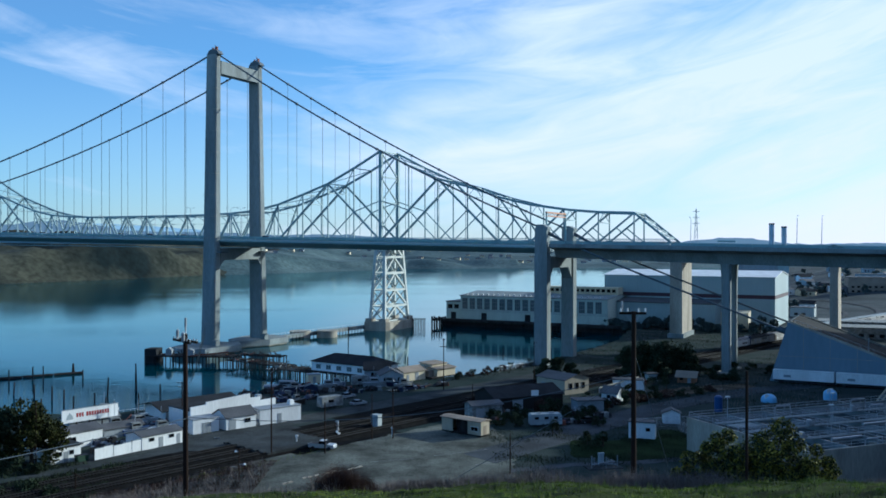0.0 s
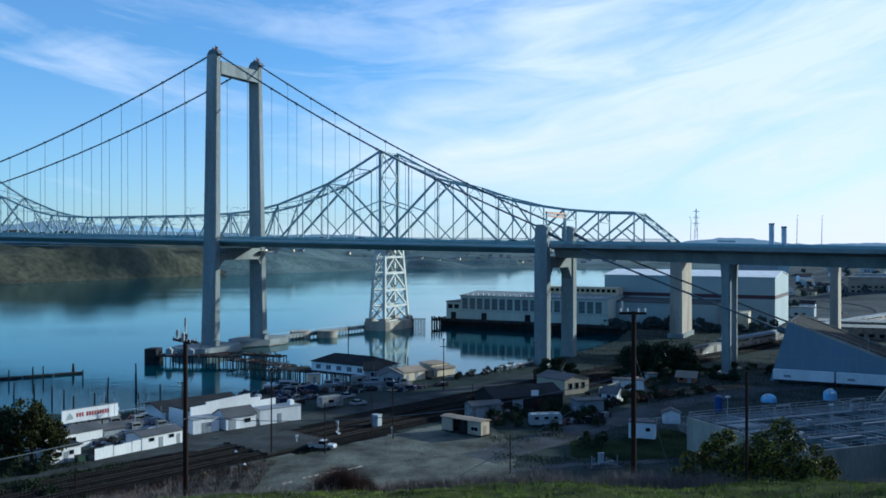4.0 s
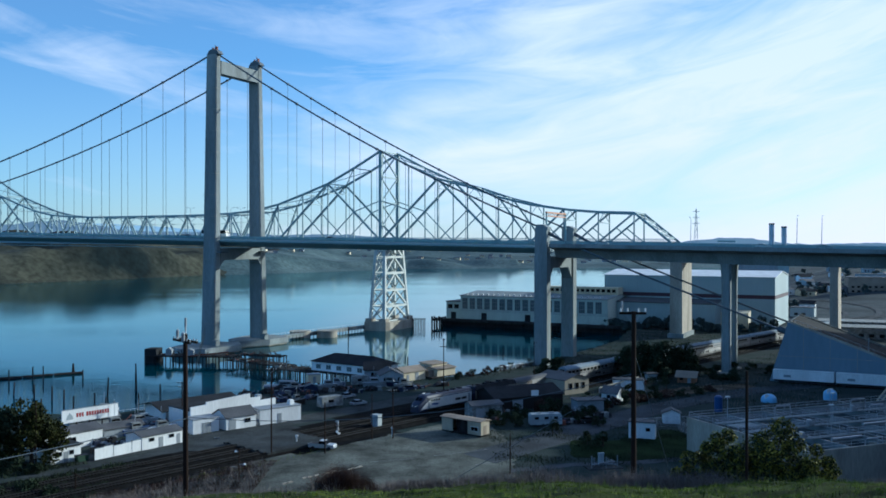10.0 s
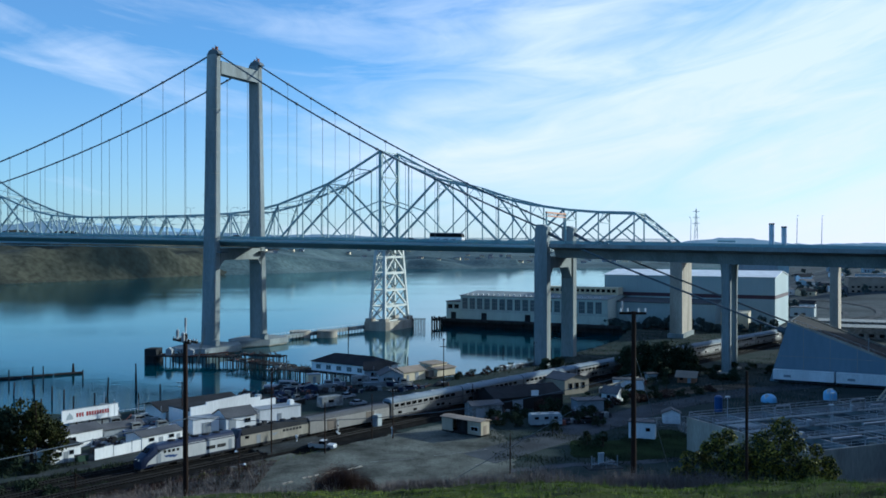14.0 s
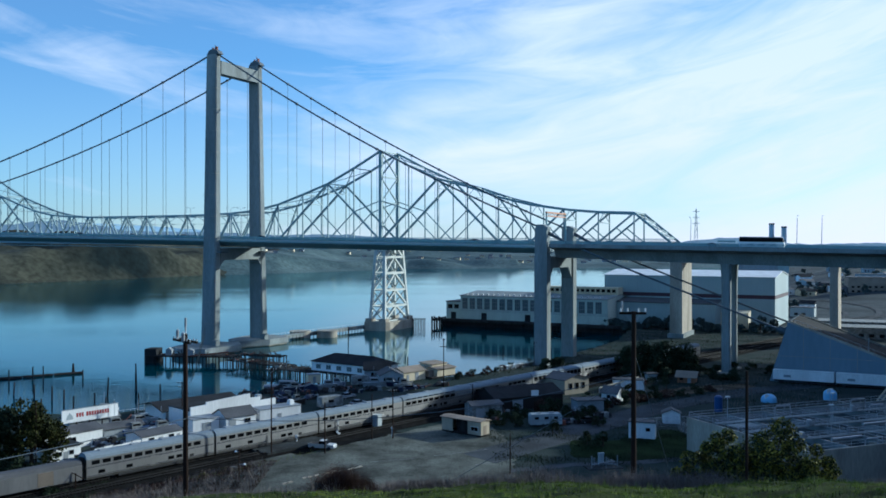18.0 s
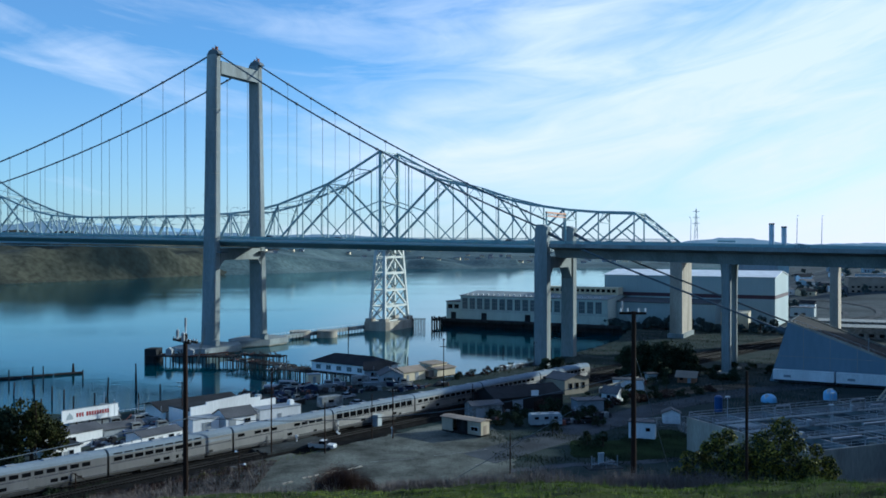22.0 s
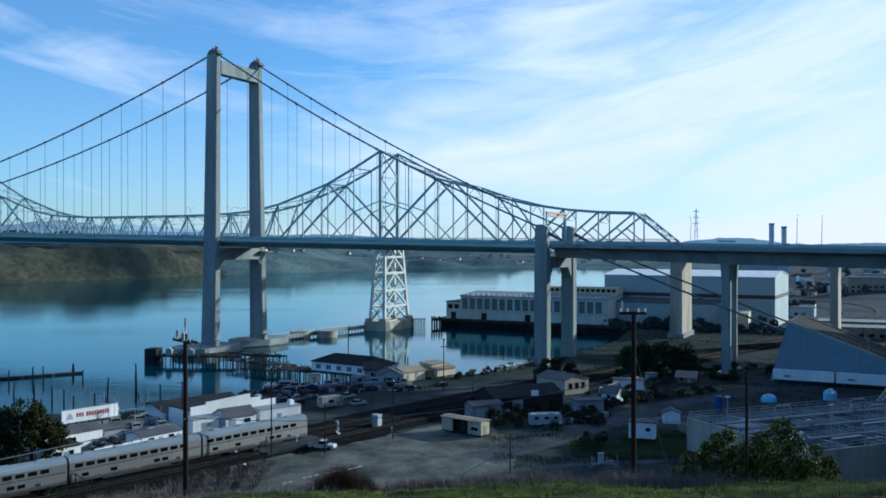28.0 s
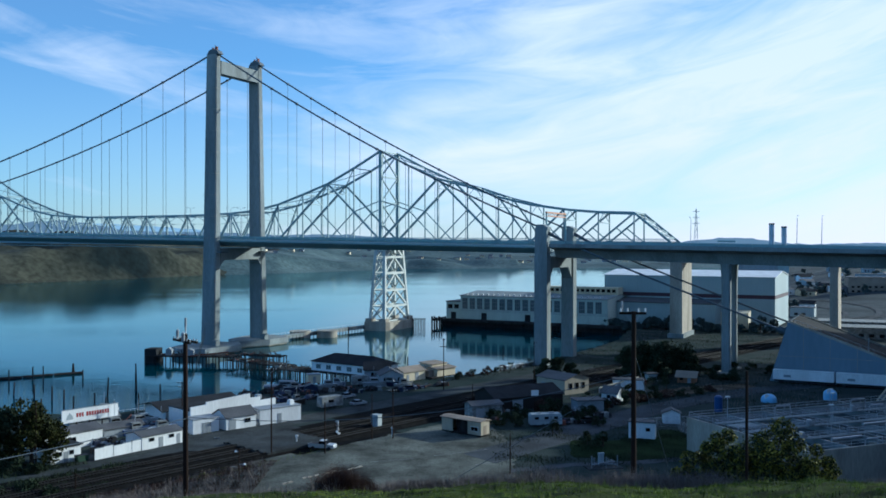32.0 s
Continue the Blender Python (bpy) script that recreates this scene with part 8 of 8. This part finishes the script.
for k in range(30):
    x = 84 + 3.2 * k
    build_tree(x, 456 - 1.35 * k + RP.uniform(-7, 4), GZ - .3, 3 + 6 * RP.rand() ** 1.5, 7, "dark tree in the row before the warehouse", HAZED_LEAF, 600, .7, low=.08, clumps=10)
for k in range(16):
    t = k / 15
    x, y = 4 + 32 * t, 281 + 40 * t - 3
    build_tree(x + RP.uniform(-1, 1), y + RP.uniform(-2, 0), GZ - .4, 1.6 + 1.4 * RP.rand(), 3.0, "low brown shrub along the shore", TWIG_BR if k % 3 else LEAF_DK, 420, .22, name="shrub", low=.15, clumps=8, category="shrub")
for x, y in ((44, 240), (39, 238), (36, 231), (50, 242), (54, 246), (59, 250), (30, 214), (20, 216), (17, 212), (24, 196), (33, 184), (30, 186), (47, 232), (64, 256), (16.5, 205), (12.5, 206.5), (10, 219), (15, 209.5), (22, 209.5), (26, 220), (29, 225), (34, 215), (37, 222), (41, 226), (24, 213), (18, 220), (32, 209), (46, 246), (52, 251), (12, 214), (36, 206), (27, 229)):
    build_tree(x, y, GZ - .2, 2.2 + 1.6 * RP.rand(), 3.6, "dark scrubby bush among the sheds", LEAF_DK, 560, .24, name="shrub", low=.1, clumps=9, category="shrub")

for x, y, h_, w_, m_ in ((53, 237, 2.4, 4, TWIG_BR), (57, 240, 2.2, 4.5, LEAF_DK), (61, 243.5, 2.6, 5, TWIG_BR), (66, 247, 2.0, 4.5, LEAF_DK), (71, 250.5, 2.4, 5, LEAF_DK), (76, 254, 1.8, 4, TWIG_BR), (47, 238, 3.6, 4, LEAF_DK), (50, 235.5, 3.0, 4, TWIG_BR),
                         (41.5, 229.5, 2.4, 4, TWIG_BR), (38.5, 226, 2.8, 4, LEAF_DK), (30.5, 218, 2.4, 4, LEAF_DK), (44.5, 233, 2.2, 4, TWIG_BR), (26.5, 226, 3.4, 4.5, LEAF_DK), (24.5, 223, 3.0, 4, TWIG_BR), (58, 264, 3.0, 5, TWIG_BR), (63, 267, 2.4, 5, LEAF_DK), (52, 262, 2.6, 5, LEAF_DK)):
    build_tree(x, y, GZ - .2, h_, w_, "bare brown thicket beside the yard road" if m_ is TWIG_BR else "dark thicket beside the yard road", m_, 640, .24, name="shrub", low=.1, clumps=11, category="shrub")


for k in range(34):
    x = 70 + 44 * RP.rand()
    y = 262 + 75 * RP.rand()
    if abs((y - 160.8 - (x + 57) * 1.078) * .68) > 14 and x / y < .42 and not (98 < x < 140 and 240 < y < 284) and not (x < 82 and y < 278):
        build_tree(x, y, GZ - .2, 1.6 + 2.2 * RP.rand(), 4.0, "dark scrub under the viaduct", LEAF_DK, 460, .3, name="shrub", low=.1, clumps=9, category="shrub")


def build_hill_bush(x, y, w, h, label, n, size, lobes):
    """A broad, many-lobed shrub: dark inside, with lit yellow-green sprays outside; shade and sun are put into the two
    leaf colours.
    """
    z = hill_z(x, y) - .25
    t = thing("bush", pose(x, y, z), label, "bush")
    cs, rs, st = [], [], Geo()
    for lx, lw, lh in lobes:
        for k in range(max(10, int(34 * lw / 3))):
            a, q = RP.uniform(0, 6.28), RP.uniform(0, 1) ** .5
            top = math.sqrt(max(.03, 1 - (q * .97) ** 2))
            c = (lx + lw / 2 * q * math.cos(a), lw * .38 * q * math.sin(a), lh * RP.uniform(.08, .92) * top + .1)
            cs.append(c)
            rs.append(RP.uniform(.24, .5) * lh / 2.6)
            if k % 2 == 0:
                st.tube((lx * .8, c[1] * .2, 0), c, .03, .010, n=5, caps=False)
    part("branchwork", st, BARK, t)
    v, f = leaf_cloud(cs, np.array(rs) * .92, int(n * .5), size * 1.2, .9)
    part("inner_foliage", raw("inner_foliage", v, f, LEAF_DK), None, t, "inner leaves darkened as if shaded")
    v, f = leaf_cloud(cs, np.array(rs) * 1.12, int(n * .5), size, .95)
    part("outer_foliage", raw("outer_foliage", v, f, LEAF_YL), None, t, "yellow-green outer leaves brightened as if sunlit")
    return t


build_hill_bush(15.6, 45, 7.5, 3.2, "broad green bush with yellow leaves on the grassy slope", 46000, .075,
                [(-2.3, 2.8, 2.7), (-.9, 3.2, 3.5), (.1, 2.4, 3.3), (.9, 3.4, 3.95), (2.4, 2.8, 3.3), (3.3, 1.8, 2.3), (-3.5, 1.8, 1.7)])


def build_twig_bush(x, y, w, h, n, label, material, width=.010, spread=.10):
    """A leafless shrub: a dome of thin rising twigs, each forked once."""
    t = thing("shrub", pose(x, y, hill_z(x, y) - .15), label, "shrub")
    a, el = RP.uniform(0, 6.28, n), np.arcsin(RP.uniform(.12, 1, n))
    r = RP.uniform(.55, 1.05, n)
    base = np.stack([RP.normal(0, w * spread, n), RP.normal(0, w * spread * .7, n), np.zeros(n)], 1)
    tip = base * (spread > .15) + np.stack([w / 2 * np.cos(a) * np.cos(el) * r, w * .4 * np.sin(a) * np.cos(el) * r, h * np.sin(el) * r], 1)
    side = np.stack([-np.sin(a), np.cos(a), RP.uniform(-.3, .3, n)], 1) * width
    mid = base * .35 + tip * .65
    fork = mid + (tip - base) * .33 + RP.normal(0, w * .05, (n, 3))
    v = np.concatenate([np.stack([base - side, base + side, tip], 1).reshape(-1, 3), np.stack([mid - side * .7, mid + side * .7, fork], 1).reshape(-1, 3)])
    part("twig_crown", raw("twig_crown", v, np.arange(len(v)).reshape(-1, 3), material), None, t)
    part("stump", Geo().tube((0, 0, -.2), (0, 0, .35), .09, .05, n=7), BARK, t)
    return t


build_twig_bush(-5.15, 45.0, 4.5, 1.8, 6500, "rounded bare brown shrub on the crest", TWIG_BR)
build_twig_bush(-3.9, 45.5, 2.0, 1.2, 2200, "small bare brown shrub on the crest", TWIG_BR)
crest = random.Random(17)
for x0, x1, n_, hh in ((-21.5, -14.5, 9, 1.6), (-13, -9.0, 4, 1.3), (-2.5, 3.5, 9, 1.25), (3.5, 11.5, 16, 1.75), (11.5, 13.5, 5, 1.4), (21, 24, 3, 1.0)):
    for k in range(n_):
        build_twig_bush(x0 + (x1 - x0) * (k + crest.random()) / n_, crest.uniform(43, 47), crest.uniform(1.4, 2.6), hh * crest.uniform(.5, .95), 2600, "wispy dry grey brush on the crest", GRASS_DRY, .010, .34)


def build_grass(name, label, material, n, x0, x1, y0, y1, h0, h1, width, dens=None):
    x, y = RP.uniform(x0, x1, n), RP.uniform(y0, y1, n)
    if dens is not None:
        keep = dens(x, y) > RP.uniform(0, 1, n)
        x, y = x[keep], y[keep]
    n = len(x)
    z = height(x, y) - .03
    hh, a = RP.uniform(h0, h1, n), RP.uniform(0, 6.28, n)
    if y1 < 100:
        hh *= np.clip(.85 + .7 * wavy(x, y, 3.1, 61) + .4 * wavy(x, y, 1.1, 62), .25, 1.8)
    lean = RP.uniform(.1, .6, n) * hh
    base = np.stack([x, y, z], 1)
    side = np.stack([np.cos(a), np.sin(a), np.zeros(n)], 1) * (width * RP.uniform(.6, 1.4, n))[:, None]
    tip = base + np.stack([-np.sin(a) * lean, np.cos(a) * lean, hh], 1)
    v = np.stack([base - side, base + side, tip], 1).reshape(-1, 3)
    ob = new(name, raw(name, v, np.arange(3 * n).reshape(-1, 3), material))
    tagged(ob, label, name.replace("_", " "), kind="stuff")


def patch(x, y):
    return .5 + .8 * wavy(x, y, 5, 21) + .6 * wavy(x, y, 1.7, 27) + .3 * wavy(x, y, .7, 28)


build_grass("grass", "bright green turf in patches on the hillside", GRASS_GR, 480000, -20, 30, 24, 50, .03, .14, .012,
            lambda x, y: np.clip(3.0 * (patch(x, y) - .46 + .02 * np.clip(x + 2, -14, 10)), .0, 1) * np.clip((x + 9) / 4, 0, 1))
build_grass("grass_tufts", "coarse green grass tufts on the hillside", GRASS_GR, 60000, -7, 30, 28, 50, .12, .32, .013,
            lambda x, y: np.clip(3.5 * (wavy(x, y, 2.3, 71) + .5 * wavy(x, y, .9, 72) - .35), .0, 1))
build_grass("dry_grass", "grey-purple dry brush along the crest", GRASS_DRY, 90000, -30, 30, 42, 54, .25, .8, .006,
            lambda x, y: np.clip(-.05 + 1.0 * wavy(x, y, 5, 22) + .5 * wavy(x, y, 1.6, 23) - .03 * (x - 3), .0, 1))
build_grass("dry_stalks", "tall thin dry stalks standing along the crest", GRASS_DRY, 3500, -26, 14, 42, 52, .6, 1.3, .005,
            lambda x, y: np.clip(.1 + .9 * wavy(x, y, 4, 51), 0, 1))
build_grass("dark_weeds", "dark leafy weeds scattered on the slope", LEAF_DK, 90000, -28, 30, 25, 53, .05, .24, .014,
            lambda x, y: np.clip(.55 - 1.3 * patch(x, y), .0, 1))
build_grass("dry_grass", "dry grass scattered over the slope", GRASS_DRY, 9000, -30, 30, 25, 42, .1, .35, .006)
build_grass("weeds", "rough green weeds beside the tracks", GRASS_GR, 9000, -60, -8, 158, 186, .15, .5, .05,
            lambda x, y: np.clip(.9 - np.abs((y - 160.8 - (x + 57) * 1.078) * .68 + 10.5) / 2.5, 0, 1))
build_grass("dry_grass", "grey dry brush between the lot and the tracks", GRASS_DRY, 30000, -66, -32, 138, 172, .3, 1.2, .035,
            lambda x, y: np.clip(.45 + .9 * wavy(x, y, 8, 48) + .5 * wavy(x, y, 2.5, 49), 0, 1) * np.clip((-8.2 - (y - 160.8 - (x + 57) * 1.078) * .68) / 2, 0, 1))
build_grass("weeds", "brown brush between the lot and the tracks", TWIG_BR, 30000, -66, -32, 138, 172, .2, .7, .05,
            lambda x, y: np.clip(.35 - .9 * wavy(x, y, 8, 48), 0, 1) * np.clip((-6.8 - (y - 160.8 - (x + 57) * 1.078) * .68) / 2, 0, 1))
build_grass("weeds", "dark rank weeds between the tree and the tracks", LEAF_DK, 26000, -104, -58, 140, 170, .25, .95, .07,
            lambda x, y: np.clip(.75 + .8 * wavy(x, y, 9, 46), 0, 1) * (np.abs((y - 160.8 - (x + 57) * 1.078) * .68) > 2.2) * (np.abs((y - 160.8 - (x + 57) * 1.078) * .68 - 12.1) > 1.8))
for x, y, h_, w_ in ((-84, 160, 2.6, 5), (-79, 163.5, 3.2, 5), (-74.5, 162.8, 1.8, 3.4), (-88, 157, 3.0, 5), (-70.5, 151.5, 1.8, 4), (-66, 148.5, 1.6, 4), (-76, 147, 2.2, 5)):
    build_tree(x, y, GZ - .2, h_, w_, "dark bramble beside the tracks under the tree", LEAF_DK, 900, .24, name="shrub", low=.1, clumps=12, category="shrub")
build_town()
# rough growth on the flats
build_grass("weeds", "rough dark grass on the shaded flats", LEAF_DK, 26000, 10, 62, 160, 205, .15, .6, .06, lambda x, y: np.clip(.3 + 1.1 * wavy(x, y, 14, 41), 0, 1))
build_grass("weeds", "rough dry growth between the sheds and trees", GRASS_DRY, 16000, 30, 100, 205, 300, .2, .8, .06, lambda x, y: np.clip(.1 + 1.0 * wavy(x, y, 18, 42), 0, 1))
build_grass("weeds", "rough growth along the shore", LEAF_DK, 12000, -30, 60, 255, 360, .2, .8, .08, lambda x, y: np.clip(1 - np.abs(lerp_line(SOUTH, x) - y - 7) / 6, 0, 1))
build_grass("weeds", "rough dark scrub grass below the viaduct", LEAF_DK, 60000, 50, 180, 232, 450, .2, .9, .07, lambda x, y: np.clip(.25 + 1.2 * wavy(x, y, 22, 43) + .6 * wavy(x, y, 7, 44), 0, 1) * (np.abs((y - 160.8 - (x + 57) * 1.078) * .68) > 11) * (x < y * .47 - 6))
build_grass("weeds", "dry tan grass below the viaduct", GRASS_DRY, 40000, 30, 180, 232, 450, .2, .8, .06, lambda x, y: np.clip(.1 - 1.2 * wavy(x, y, 22, 43) + .5 * wavy(x, y, 6, 45), 0, 1) * (np.abs((y - 160.8 - (x + 57) * 1.078) * .68) > 11) * (x < y * .47 - 6) * (lerp_line(SOUTH, x) - y > 3))


def motions():
    for ob, s0, length in TRAIN:
        rows = []
        for k in range(33):
            t = float(k)
            s = train_s(t) + s0
            p = track_at(s)
            rows.append((t, pose(p.x, p.y, RZ, 0, 0, track_heading(s + length / 2))))
        walk(ob, rows)
    # traffic slows and queues on the viaduct past the view
    for k, (ob, t0, a_then, lane) in enumerate(TRAFFIC):
        stop, rows = 412.0 - 8.5 * k, []
        for i in range(33):
            a = a_then + 28.0 * (i - t0)
            if a > 290:
                a = 290 + (stop - 290) * (1 - math.exp(-(a - 290) / (stop - 290)))
            rows.append((float(i), deck_pose(a, lane)))
        walk(ob, rows)


motions()
